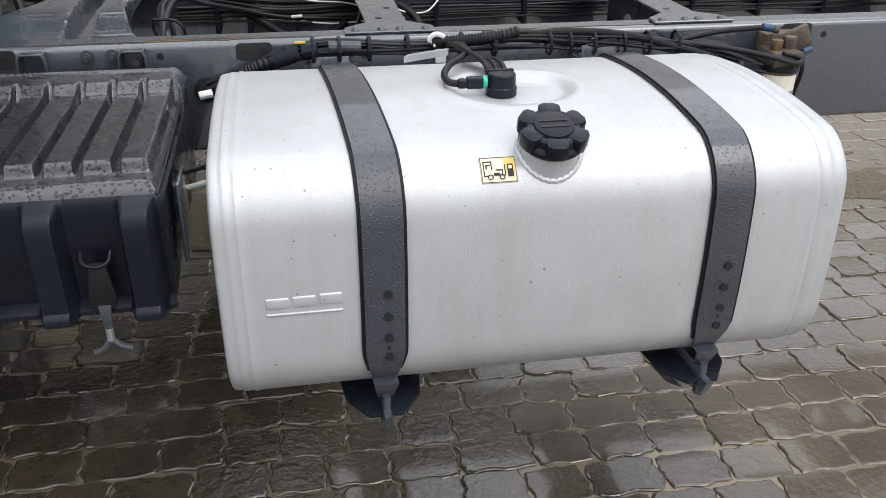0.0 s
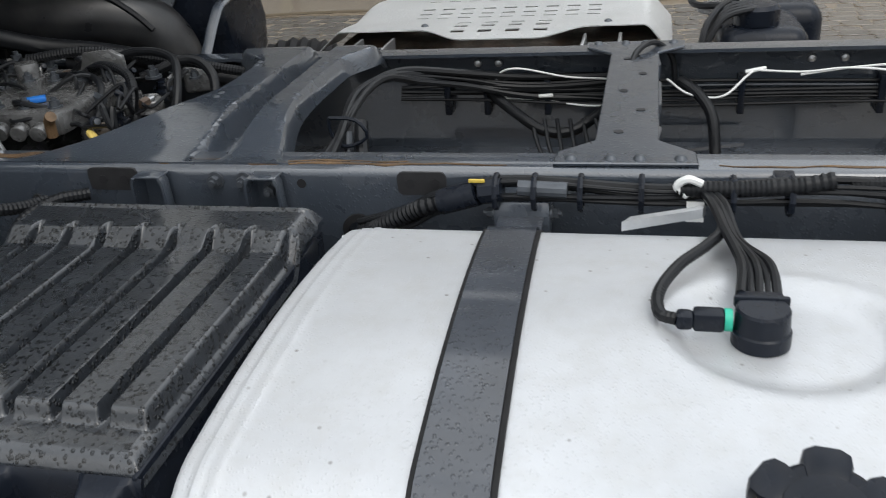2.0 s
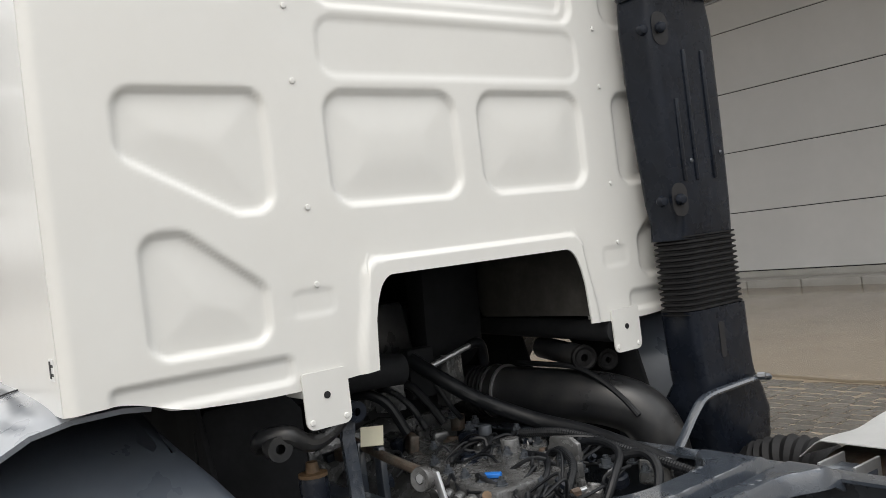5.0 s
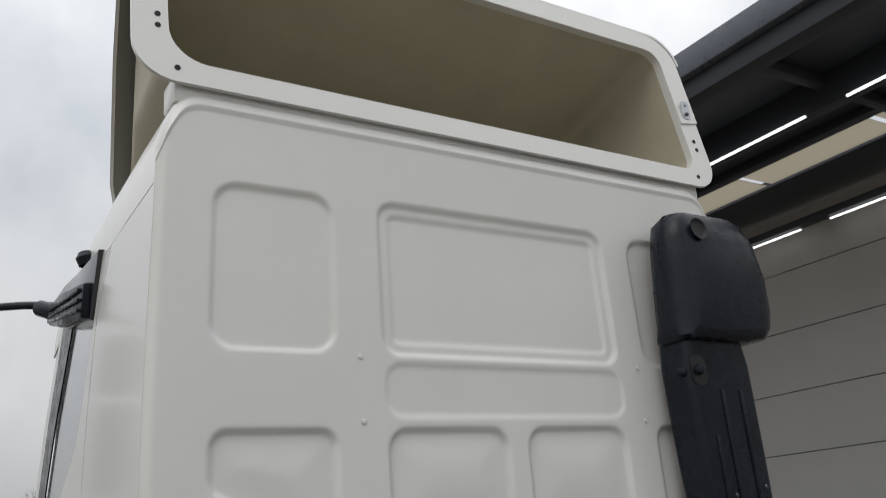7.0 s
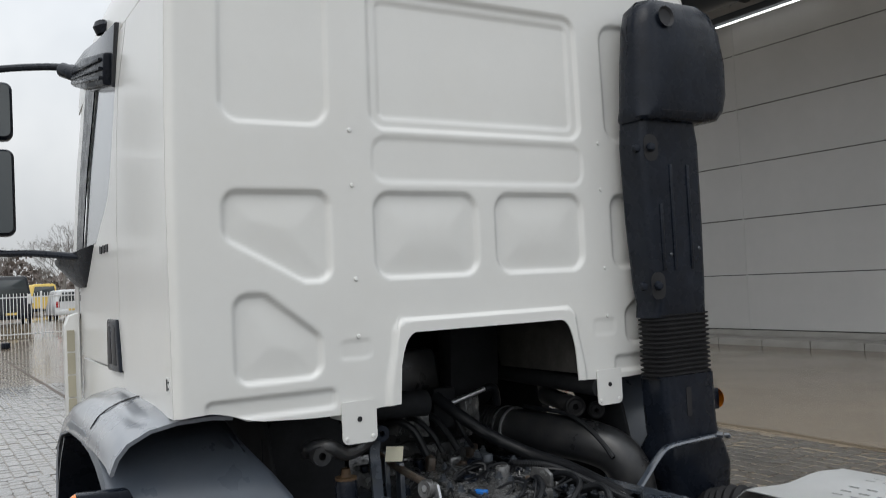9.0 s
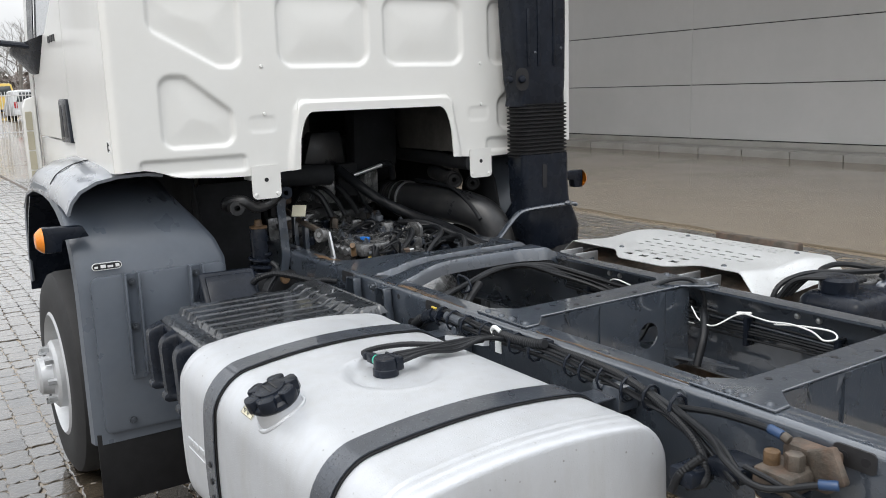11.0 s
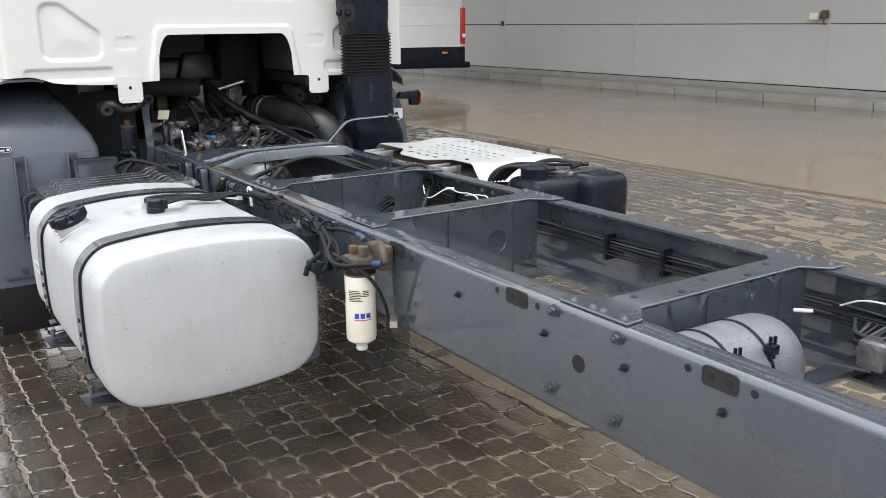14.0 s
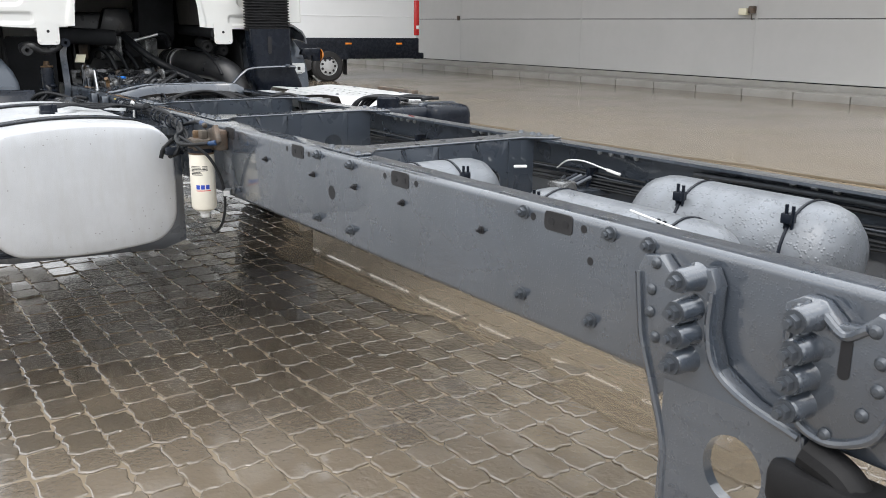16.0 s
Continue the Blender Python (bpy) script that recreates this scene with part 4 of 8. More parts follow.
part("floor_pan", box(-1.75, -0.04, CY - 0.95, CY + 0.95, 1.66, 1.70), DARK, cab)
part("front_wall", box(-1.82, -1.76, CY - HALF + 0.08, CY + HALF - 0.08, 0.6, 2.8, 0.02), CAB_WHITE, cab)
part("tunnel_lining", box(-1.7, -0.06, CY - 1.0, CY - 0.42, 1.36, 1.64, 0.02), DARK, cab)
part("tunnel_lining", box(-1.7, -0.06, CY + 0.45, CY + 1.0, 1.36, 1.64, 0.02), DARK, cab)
part("tunnel_panel", prism([(-0.05, 1.346), (-0.05, 1.63), (-0.66, 1.63), (-0.58, 1.346)], 0.846, 0.854, "y", 0.004), DUSTY, cab, "dusty grey heat lining of the engine tunnel")
label_bm = box(-0.075, -0.04, CY - HALF - 0.002, CY - HALF + 0.01, 1.44, 1.485)
cst = part("corner_sticker", label_bm, WHITEPL, cab, "small white sticker with dark print")
part("sticker_print", box(-0.0725, -0.060, CY - HALF - 0.003, CY - HALF, 1.445, 1.48), INK, cst)
for k in range(2):
    part("sticker_print", box(-0.055, -0.043, CY - HALF - 0.003, CY - HALF, 1.45 + 0.018 * k, 1.456 + 0.018 * k), INK, cst)

# mirrors and their arms
for s in (-1, 1):
    mirror = thing("wing_mirror", "black twin-glass truck wing mirror on tubular arms", "mirror", (-1.7, CY + s * 1.1, 1.9), "wing mirrors")
    Y = lambda v: CY + s * (CY - v)
    part("upper_arm", tube([(-1.42, Y(-0.66), 2.70), (-1.6, Y(-0.8), 2.74), (-1.85, Y(-1.0), 2.76), (-1.9, Y(-1.02), 2.7)], 0.016, 10), BLACK, mirror)
    part("lower_arm", tube([(-1.5, Y(-0.68), 1.90), (-1.7, Y(-0.84), 1.93), (-1.88, Y(-0.98), 1.95), (-1.9, Y(-1.0), 2.05)], 0.016, 10), BLACK, mirror)
    mount = part("arm_mount", prism([(-0.672, 2.69), (-0.767, 2.48), (-1.21, 2.557), (-1.50, 2.64), (-1.56, 2.755), (-1.30, 2.75), (-1.04, 2.72)], min(Y(-0.640), Y(-0.672)), max(Y(-0.640), Y(-0.672)), "y", 0.006), CARDARK, mirror, "dark mirror mounting plate")
    part("mount_wedge", prism([(-0.745, 2.60), (-0.775, 2.485), (-1.20, 2.56), (-1.46, 2.63), (-1.52, 2.72), (-1.20, 2.69)], min(Y(-0.660), Y(-0.70)), max(Y(-0.660), Y(-0.70)), "y", 0.012), BLACK, mount)
    for k in range(3):
        part("mount_fin", prism([(-0.77, 2.585 - 0.034 * k), (-0.775, 2.573 - 0.034 * k), (-1.40, 2.668 - 0.022 * k), (-1.40, 2.684 - 0.022 * k)], min(Y(-0.695), Y(-0.712)), max(Y(-0.695), Y(-0.712)), "y", 0.003), BLACK, mount)
    part("arm_socket", cyl((-1.40, Y(-0.66), 2.66), (-1.50, Y(-0.73), 2.71), 0.032, n=16, bevel=0.006), BLACK, mount)
    base_ring = [(-1.29, 1.945), (-1.43, 1.85), (-1.56, 1.765), (-1.76, 1.768), (-1.80, 1.85), (-1.74, 1.93), (-1.5, 1.935)]
    secs = [[(x + (-1.76 - x) * f, Y(y), z + (1.895 - z) * f) for x, z in base_ring] for f, y in ((0.0, -0.645), (0.08, -0.665), (0.3, -0.69), (0.55, -0.715), (0.78, -0.74), (0.86, -0.75))]
    part("lower_mount", loft(secs), BLACK, mirror, smooth=50)
    for z0, z1 in ((2.46, 2.73), (2.02, 2.42)):
        hd = part("mirror_head", box(-1.98, -1.87, min(Y(-1.10), Y(-0.89)), max(Y(-1.10), Y(-0.89)), z0, z1, 0.035, 4), BLACK, mirror)
        part("mirror_glass", prism(round_rect(min(Y(-1.085), Y(-0.905)), max(Y(-1.085), Y(-0.905)), z0 + 0.015, z1 - 0.015, 0.025, 4), -1.868, -1.864, "x"), GLASS, hd)
    part("camera_knob", lathe([(0.03, 0), (0.035, 0.03), (0.02, 0.05), (0, 0.055)], (-1.0, Y(-0.645), 2.74), (-1.0, Y(-0.70), 2.94), 12), BLACK, mirror)

# ---- roof fairing ----
fairing = thing("roof_fairing", "white hollow roof air deflector open at the back", "roof spoiler", (0, CY, 2.96))


def lean(z):
    return -0.17 * (z - 3.04)


outer = round_rect(-0.735, 1.535, 2.95, 3.70, (0.14, 0.12, 0.12, 0.12), 8)
inner = round_rect(-0.635, 1.435, 3.025, 3.615, (0.07, 0.07, 0.11, 0.07), 8)
bm = bmesh.new()
vo = [bm.verts.new((lean(z), y, z)) for y, z in outer]
vi = [bm.verts.new((lean(z), y, z)) for y, z in inner]
vd = [bm.verts.new((lean(z) - 0.03, y, z)) for y, z in inner]
n = len(outer)
for k in range(n):
    bm.faces.new((vo[k], vo[(k + 1) % n], vi[(k + 1) % n], vi[k]))
    bm.faces.new((vi[k], vi[(k + 1) % n], vd[(k + 1) % n], vd[k]))
solid(bm, 0.012)
part("rear_frame", bm, CAB_WHITE, fairing, smooth=35)


def fair_section(x, w, h, low, r):
    pts = round_rect(CY - w, CY + w, low, h, (r, r, 0.02, 0.02), 8)
    return [(x + lean(z) * (1 if x > -0.2 else 0.5), y, z) for y, z in pts if z > low + 0.021]


secs = [fair_section(0.004, 1.15, 3.715, 2.93, 0.14), fair_section(-0.25, 1.13, 3.69, 2.86, 0.14), fair_section(-0.6, 1.07, 3.52, 2.80, 0.16), fair_section(-1.05, 0.98, 3.28, 2.80, 0.2), fair_section(-1.4, 0.86, 3.02, 2.80, 0.1)]
m = min(len(q) for q in secs)
bm = loft([q[:m] for q in secs], closed=False)
part("shell", solid(bm, 0.012), CAB_WHITE, fairing, smooth=50)
part("base_skirt", box(-0.12, -0.008, -0.62, 1.43, 2.90, 2.99, 0.012), CAB_WHITE, fairing)
top_out = [(1.538, 3.27)] + [p for p in outer if p[1] > 3.3] + [(-0.738, 3.27)]
top_in = [(1.437, 3.25)] + [p for p in inner if p[1] > 3.3] + [(-0.637, 3.25)]
k = min(len(top_out), len(top_in))
bm = loft([[(lean(z) + 0.006, y, z) for y, z in top_out[:k]], [(lean(z) + 0.006, y, z) for y, z in top_in[:k]]], closed=False)
part("top_band", solid(bm, 0.006), CAB_WHITE, fairing, smooth=40)
bm = loft([[(lean(z) - 0.03, y, z) for y, z in inner], [(-0.55, CY + (y - CY) * 0.97, 3.04 + (z - 3.04) * 0.8) for y, z in inner], [(-1.15, CY + (y - CY) * 0.85, 3.04 + (z - 3.04) * 0.3) for y, z in inner]], caps=False)
bm.faces.new([v for v in bm.verts if v.co.x < -1.1][::-1])
part("inside", bm, INNERWHITE, fairing, "dull translucent inside of the deflector", smooth=50)
for y in (-0.665, 1.48):
    pl = part("bolt_plate", prism(round_rect(y - 0.022, y + 0.022, 3.28, 3.36, 0.012, 3), lean(3.32) + 0.010, lean(3.32) + 0.016, "x"), STEEL, fairing)
    for z in (3.30, 3.34):
        piece("rivet", RIVET_ME, pl, aim((lean(z) + 0.016, y, z), (1, 0, 0)) @ Matrix.Scale(0.8, 4))
    for z in (3.13, 3.17):
        piece("hole", HOLE_ME, fairing, aim((lean(z) + 0.001, y, z), (1, 0, 0)))
    piece("hole", HOLE_ME, fairing, aim((lean(2.995) + 0.001, y + (0.05 if y < 0 else -0.05), 2.995), (1, 0, 0)))

# ---- fuel tank ----
TANK_Y, TANK_Z = -0.443, 0.741
tank = thing("fuel_tank", "silver aluminium diesel tank wet with raindrops", "fuel tank", (1.52, -0.44, 0.48))


def tank_outline(grow=0.0, n=8):
    """Section of the tank: y, z, round the outside; a rounded box with four bulging sides."""
    g = grow
    pts = round_rect(-0.775 - g, -0.112 + g, 0.522 - g, 0.958 + g, (0.085 + g, 0.08 + g, 0.095 + g, 0.095 + g), n)
    dense = []
    for p, q in zip(pts, pts[1:] + pts[:1]):
        d = math.hypot(q[0] - p[0], q[1] - p[1])
        cnt = max(1, int(d / 0.014))
        dense += [(p[0] + (q[0] - p[0]) * k / cnt, p[1] + (q[1] - p[1]) * k / cnt) for k in range(cnt)]
    out = []
    for y, z in dense:
        u, v = (y - TANK_Y) / 0.332, (z - TANK_Z) / 0.219
        b, c = max(0.0, 1 - u * u), max(0.0, 1 - v * v)
        out.append((y + 0.013 * c * max(-1.0, min(1.0, u * 1.2)), z + 0.033 * b * max(-1.0, min(1.0, v * 1.2))))
    return out


base = tank_outline()
TX0, TX1 = 0.992, 2.035
xs = [TX0 + (TX1 - TX0) * k / 180 for k in range(181)]
DOME = ((0.0, 1.0), (0.012, 1.0), (0.016, 0.9985), (0.019, 0.994), (0.030, 0.9925), (0.042, 0.990), (0.050, 0.984), (0.0545, 0.975), (0.0575, 0.96), (0.060, 0.935), (0.0645, 0.75), (0.069, 0.45), (0.071, 0.2))


def scaled(x, k):
    return [(x, TANK_Y + (y - TANK_Y) * (1 - (1 - k) * 0.85), TANK_Z + (z - TANK_Z) * k) for y, z in base]


secs = [scaled(TX0 - d * 0.55, k) for d, k in reversed(DOME[1:])]
for x in xs:
    bead = 0.0022 * (math.exp(-((x - TX0 - 0.013) / 0.0035) ** 2) + math.exp(-((x - TX1 + 0.014) / 0.0035) ** 2))
    groove = -0.0022 * (math.exp(-((x - TX0 - 0.004) / 0.002) ** 2) + math.exp(-((x - TX1 + 0.005) / 0.002) ** 2))
    row = []
    for y, z in base:
        if z > 0.93:
            d = math.hypot((x - 1.54) / 1.15, y + 0.44)
            z -= 0.016 * smooth01(0.115, 0.085, d)
            z += 0.002 * math.exp(-((d - 0.12) / 0.01) ** 2)
        k = 1 + (bead + groove) * 3
        row.append((x, TANK_Y + (y - TANK_Y) * k, TANK_Z + (z - TANK_Z) * k))
    secs.append(row)
secs += [scaled(TX1 + d * 0.85, k) for d, k in DOME[1:]]
part("shell", loft(secs), ALU, tank, smooth=40)

HOLEPLUG = shared("strap_hole", cyl((0, 0, -0.003), (0, 0, 0.002), 0.008, n=12), INK)
SMALLPLUG = shared("strap_hole", cyl((0, 0, -0.003), (0, 0, 0.002), 0.0038, n=10), INK)
for xc in (1.236, 1.857):
    for nm, w, g0, g1, mat in (("rubber_edging", 0.041, 0.0005, 0.0045, RUBBER), ("strap", 0.035, 0.005, 0.009, STRAP)):
        ring = [q for q in tank_outline(g1) if not (q[1] < 0.565 and q[0] > -0.77) and not (q[0] > -0.14 and q[1] < 0.94)]
        ring.sort(key=lambda q: math.atan2(q[1] - 0.72, q[0] + 0.44) % (2 * math.pi))
        if nm == "strap":
            ring = [(-0.055, 0.94)] + ring + [(-0.792, 0.555), (-0.775, 0.515)]
        bm = bmesh.new()
        wide_at = lambda y, z: w if z > 0.62 or y > -0.6 else w * (0.42 + 0.58 * max(0, (z - 0.515) / 0.105))
        tilt = -0.045 if xc < 1.5 else 0.0
        a = [bm.verts.new((xc + tilt * (y + 0.79) - wide_at(y, z), y, z)) for y, z in ring]
        b = [bm.verts.new((xc + tilt * (y + 0.79) + wide_at(y, z), y, z)) for y, z in ring]
        for k in range(len(ring) - 1):
            bm.faces.new((a[k], a[k + 1], b[k + 1], b[k]))
        solid(bm, 0.003)
        stp = part(nm, bm, mat, tank, "dark grey steel strap with rubber edging" if nm == "strap" else "", smooth=40)
    for z in (0.745, 0.70, 0.656, 0.615):
        y_on = min(q[0] for q in tank_outline(0.009) if abs(q[1] - z) < 0.012)
        piece("strap_hole", HOLEPLUG, stp, aim((xc + 0.006, y_on - 0.001, z), OUT))
    piece("strap_hole", SMALLPLUG, stp, aim((xc + 0.006, -0.7925, 0.635), OUT))
    arm = [(-0.004, 0.975), (-0.06, 0.975), (-0.08, 0.60), (-0.15, 0.505), (-0.40, 0.478), (-0.74, 0.495), (-0.82, 0.500), (-0.80, 0.46), (-0.70, 0.44), (-0.10, 0.42), (-0.004, 0.45)]
    brk = part("support_bracket", prism(arm, xc - 0.008, xc + 0.008, "x", 0.003), RAIL, tank)
    part("foot_plate", prism([(xc - 0.08, -0.66), (xc + 0.08, -0.66), (xc + 0.07, -0.735), (xc + 0.032, -0.79), (xc - 0.032, -0.79), (xc - 0.07, -0.735)], 0.480, 0.488, "z", 0.002), BLACK, tank)
    part("foot_rib", prism([(-0.66, 0.482), (-0.80, 0.482), (-0.74, 0.452), (-0.66, 0.44)], xc - 0.05, xc - 0.043, "x", 0.002), STRAP, tank)
    part("t_bolt", cyl((xc, -0.785, 0.455), (xc, -0.785, 0.525), 0.008, n=10), RAIL, tank)
    part("t_bolt_nut", cyl((xc, -0.785, 0.455), (xc, -0.785, 0.475), 0.013, n=6), BOLT, tank)
    xa = xc + tilt * 0.72
    hookp = part("strap_anchor", box(xa - 0.045, xa + 0.045, -0.066, -0.002, 0.905, 0.965, 0.006), RAIL, tank)
    for dx in (-0.05, 0.05):
        piece("bolt", BOLT_ME, hookp, aim((xa + dx * 0.9, -0.05, 0.94), (math.copysign(1, dx), 0, 0)) @ Matrix.Scale(0.8, 4))

# the front of the section as a run of places with their way out, from the crown down
front_run = sorted([q for q in tank_outline(0.0, 16) if q[0] < TANK_Y and q[1] > 0.6], key=lambda q: -math.atan2(q[1] - 0.74, -(q[0] + 0.44)))
run_len = [0.0]
for p, q in zip(front_run, front_run[1:]):
    run_len.append(run_len[-1] + math.hypot(q[0] - p[0], q[1] - p[1]))


def on_front(s, off=0.0):
    """The place s metres along the front of the section, off the sheet by off, and the way out."""
    k = max(1, min(len(run_len) - 1, next((i for i, v in enumerate(run_len) if v >= s), len(run_len) - 1)))
    p, q = Vector(front_run[k - 1]), Vector(front_run[k])
    t = (s - run_len[k - 1]) / max(1e-6, run_len[k] - run_len[k - 1])
    d = (q - p).normalized()
    n = Vector((d.y, -d.x))
    c = p.lerp(q, t)
    return (c.x + n.x * off, c.y + n.y * off), n


def run_at(z):
    """How far along the front the section reaches the height z."""
    return next(s for s, q in zip(run_len, front_run) if q[1] < z)


# filler neck and cap, leaning out over the shoulder
NECK = Matrix.Translation((1.533, -0.728, 0.974)) @ Matrix.Rotation(radians(20), 4, "X")


def shoulder_z(y):
    """The height of the shell over y."""
    for p, q in zip(front_run, front_run[1:]):
        if q[0] <= y <= p[0]:
            return p[1] + (q[1] - p[1]) * (y - p[0]) / (q[0] - p[0] - 1e-9)
    return 0.86


part("filler_neck", moved(lathe([(0.054, -0.065), (0.052, -0.01), (0.050, 0.006), (0.047, 0.012)], (0, 0, 0), (0, 0, 1), 36), NECK), ALU, tank, "bare aluminium filler neck")
weld = []
for k in range(90):
    a = 2 * math.pi * k / 90
    lo, hi = -0.09, 0.03
    for _ in range(18):
        mid_h = (lo + hi) / 2
        p = NECK @ Vector((0.055 * math.cos(a), 0.055 * math.sin(a), mid_h))
        lo, hi = (lo, mid_h) if p.z > shoulder_z(p.y) else (mid_h, hi)
    p = NECK @ Vector((0.055 * math.cos(a), 0.055 * math.sin(a), hi))
    weld.append((p.x, p.y, p.z + 0.0012 * math.sin(k * 2.1)))
part("weld_bead", tube(weld + weld[:1], 0.0052, 8, steps=0), ALU, tank)
cap = part("filler_cap", moved(lathe([(0, 0.030), (0.044, 0.031), (0.048, 0.028), (0.050, 0.016), (0.056, 0.010), (0.057, 0.002), (0.052, -0.004), (0.046, -0.004)], (0, 0, 0.008), (0, 0, 1), 40), NECK), BLACK, tank, "black six-lobed plastic filler cap")
for k in range(6):
    lobe = [(r * math.cos(radians(d)), r * math.sin(radians(d))) for r, d in ((0.030, -29), (0.050, -23), (0.059, -18), (0.062, -9), (0.062, 9), (0.059, 18), (0.050, 23), (0.030, 29))]
    part("lobe", moved(prism(lobe, 0.012, 0.041, "z", 0.004), NECK @ Matrix.Rotation(radians(60 * k + 24), 4, "Z")), BLACK, cap)
part("cap_disc", moved(prism([(0.034 * math.cos(t), 0.034 * math.sin(t)) for t in [2 * math.pi * k / 28 for k in range(28)]], 0.01, 0.0435, "z", 0.0015), NECK), BLACK, cap)
for dy in (-0.009, 0.006):
    part("cap_mark", moved(box(-0.024, 0.024, dy, dy + 0.004, 0.043, 0.0449), NECK), PATCH, cap)

# sticker on the shoulder: a cab, a chassis and a pump in plain strokes
STICK_S = run_at(0.958)


def shoulder_patch(x0, x1, s0, s1, off, mat, name, parent, label=""):
    rows = []
    for j in range(9):
        (y, z), _ = on_front(STICK_S + s0 + (s1 - s0) * j / 8, off)
        rows.append([(x0 + (x1 - x0) * i / 2, y, z) for i in range(3)])
    return part(name, solid(loft(rows, closed=False), 0.0006), mat, parent, label)


SX = 1.407
stk = shoulder_patch(SX, SX + 0.062, 0.0, 0.046, 0.0014, STICKER, "sticker", tank, "cream refuelling sticker with simple drawing")
shoulder_patch(SX + 0.041, SX + 0.0605, 0.0015, 0.03, 0.002, STICKYEL, "sticker_tint", stk)
for x0, x1, s0, s1, mat in ((0.0015, 0.0605, 0.0006, 0.0014, INK), (0.0015, 0.0605, 0.0444, 0.0452, INK), (0.0009, 0.0017, 0.0006, 0.045, INK), (0.0603, 0.0611, 0.0006, 0.045, INK), (0.005, 0.0065, 0.008, 0.034, INK), (0.005, 0.020, 0.008, 0.0095, INK), (0.0185, 0.020, 0.008, 0.024, INK), (0.009, 0.017, 0.014, 0.016, INK), (0.009, 0.011, 0.014, 0.022, INK), (0.005, 0.013, 0.033, 0.035, INK), (0.022, 0.032, 0.029, 0.034, INK), (0.026, 0.038, 0.023, 0.025, INK), (0.036, 0.0375, 0.023, 0.034, INK), (0.041, 0.0425, 0.014, 0.034, INK), (0.046, 0.056, 0.014, 0.036, INK), (0.048, 0.054, 0.017, 0.023, STICKER)):
    shoulder_patch(SX + x0, SX + x1, s0, s1, 0.0028 if mat is INK else 0.0036, mat, "drawing_stroke", stk)
for xw in (0.016, 0.036):
    (y, z), n = on_front(STICK_S + 0.036, 0.003)
    part("drawing_wheel", tube([(SX + xw + 0.0042 * math.cos(t), y - 0.0042 * math.sin(t) * n.y * -1, z + 0.0042 * math.sin(t) * abs(n.x)) for t in [2 * math.pi * k / 12 for k in range(13)]], 0.0009, 6, 0), INK, stk)

# raised maker's mark low on the front: plain bars
for x0, x1, z0, z1 in ((1.036, 1.076, 0.729, 0.750), (1.081, 1.121, 0.730, 0.751), (1.126, 1.166, 0.731, 0.753), (1.036, 1.166, 0.716, 0.7205)):
    part("raised_mark", box(x0, x1, -0.7905, -0.78, z0, z1, 0.0035, 3), ALU, tank)

# level sender with its plug
SNX = -0.012
snd = part("level_sender", lathe([(0.031, -0.014), (0.031, 0.002), (0.029, 0.004), (0.028, 0.026), (0.026, 0.029), (0, 0.030)], (1.528 + SNX, -0.446, 0.990), (1.528 + SNX, -0.446, 2), 32), BLACK, tank, "black fuel level sender")
part("sender_back", prism([(1.501 + SNX, -0.43), (1.555 + SNX, -0.43), (1.551 + SNX, -0.408), (1.505 + SNX, -0.408)], 0.986, 1.018, "z", 0.004), BLACK, snd)
part("sender_lip", box(1.499 + SNX, 1.557 + SNX, -0.432, -0.424, 1.008, 1.022, 0.003), BLACK, snd)
part("seal_ring", cyl((1.489 + SNX, -0.449, 1.003), (1.497 + SNX, -0.449, 1.003), 0.0125, n=18), GREEN, snd)
part("plug", box(1.456 + SNX, 1.490 + SNX, -0.460, -0.438, 0.991, 1.014, 0.005), BLACK, snd)
part("plug", box(1.438 + SNX, 1.458 + SNX, -0.462, -0.441, 0.993, 1.012, 0.006), BLACK, snd)
part("plug_hose", tube([(1.440 + SNX, -0.453, 1.003), (1.422 + SNX, -0.444, 1.005), (1.422 + SNX, -0.40, 1.008), (1.445 + SNX, -0.34, 1.010), (1.478 + SNX, -0.28, 1.006), (1.49, -0.22, 1.002), (1.486, -0.14, 0.995)], 0.0075, 10, 8, ribs=0.12, pitch=0.006), CABLE, snd)
for k in range(5):
    part("feed_hose", tube([(1.508 + SNX + 0.010 * k, -0.412, 1.014 - 0.002 * k), (1.502 + 0.008 * k, -0.34, 1.014 - 0.002 * (k % 2)), (1.490 + 0.005 * k, -0.24, 1.010 - 0.004 * k), (1.482 + 0.004 * k, -0.15, 1.002), (1.474 + 0.004 * k, -0.07, 0.985)], (0.006, 0.004, 0.005, 0.0035, 0.0055)[k], 8, 8), CABLE, snd)
part("white_clip", prism([(1.36, -0.175), (1.47, -0.125), (1.475, -0.112), (1.372, -0.155)], 0.972, 0.986, "z"), STEEL, tank)

# ---- wiring along the rail ----
harness = thing("wiring_harness", "bundle of black cables tied along the frame rail", "cable bundle", (1.5, -0.04, 0.96))
rng = random.Random(4)
mid = [(0.84, -0.012, 0.872), (0.93, -0.03, 0.905), (1.0, -0.045, 0.945), (1.12, -0.05, 0.966), (1.34, -0.052, 0.957), (1.56, -0.056, 0.972), (1.75, -0.055, 0.966), (1.86, -0.055, 0.972), (2.0, -0.06, 0.96), (2.10, -0.07, 0.945), (2.19, -0.085, 0.92), (2.27, -0.12, 0.905)]
for k in range(6):
    a = 2 * math.pi * k / 6
    pts = [(x, y + 0.011 * math.cos(a) + rng.uniform(-0.005, 0.005), z + 0.015 * math.sin(a) + rng.uniform(-0.007, 0.007)) for x, y, z in mid]
    part("cable", tube(pts, rng.choice((0.0035, 0.0045, 0.006)), 7, 6), CABLE, harness)
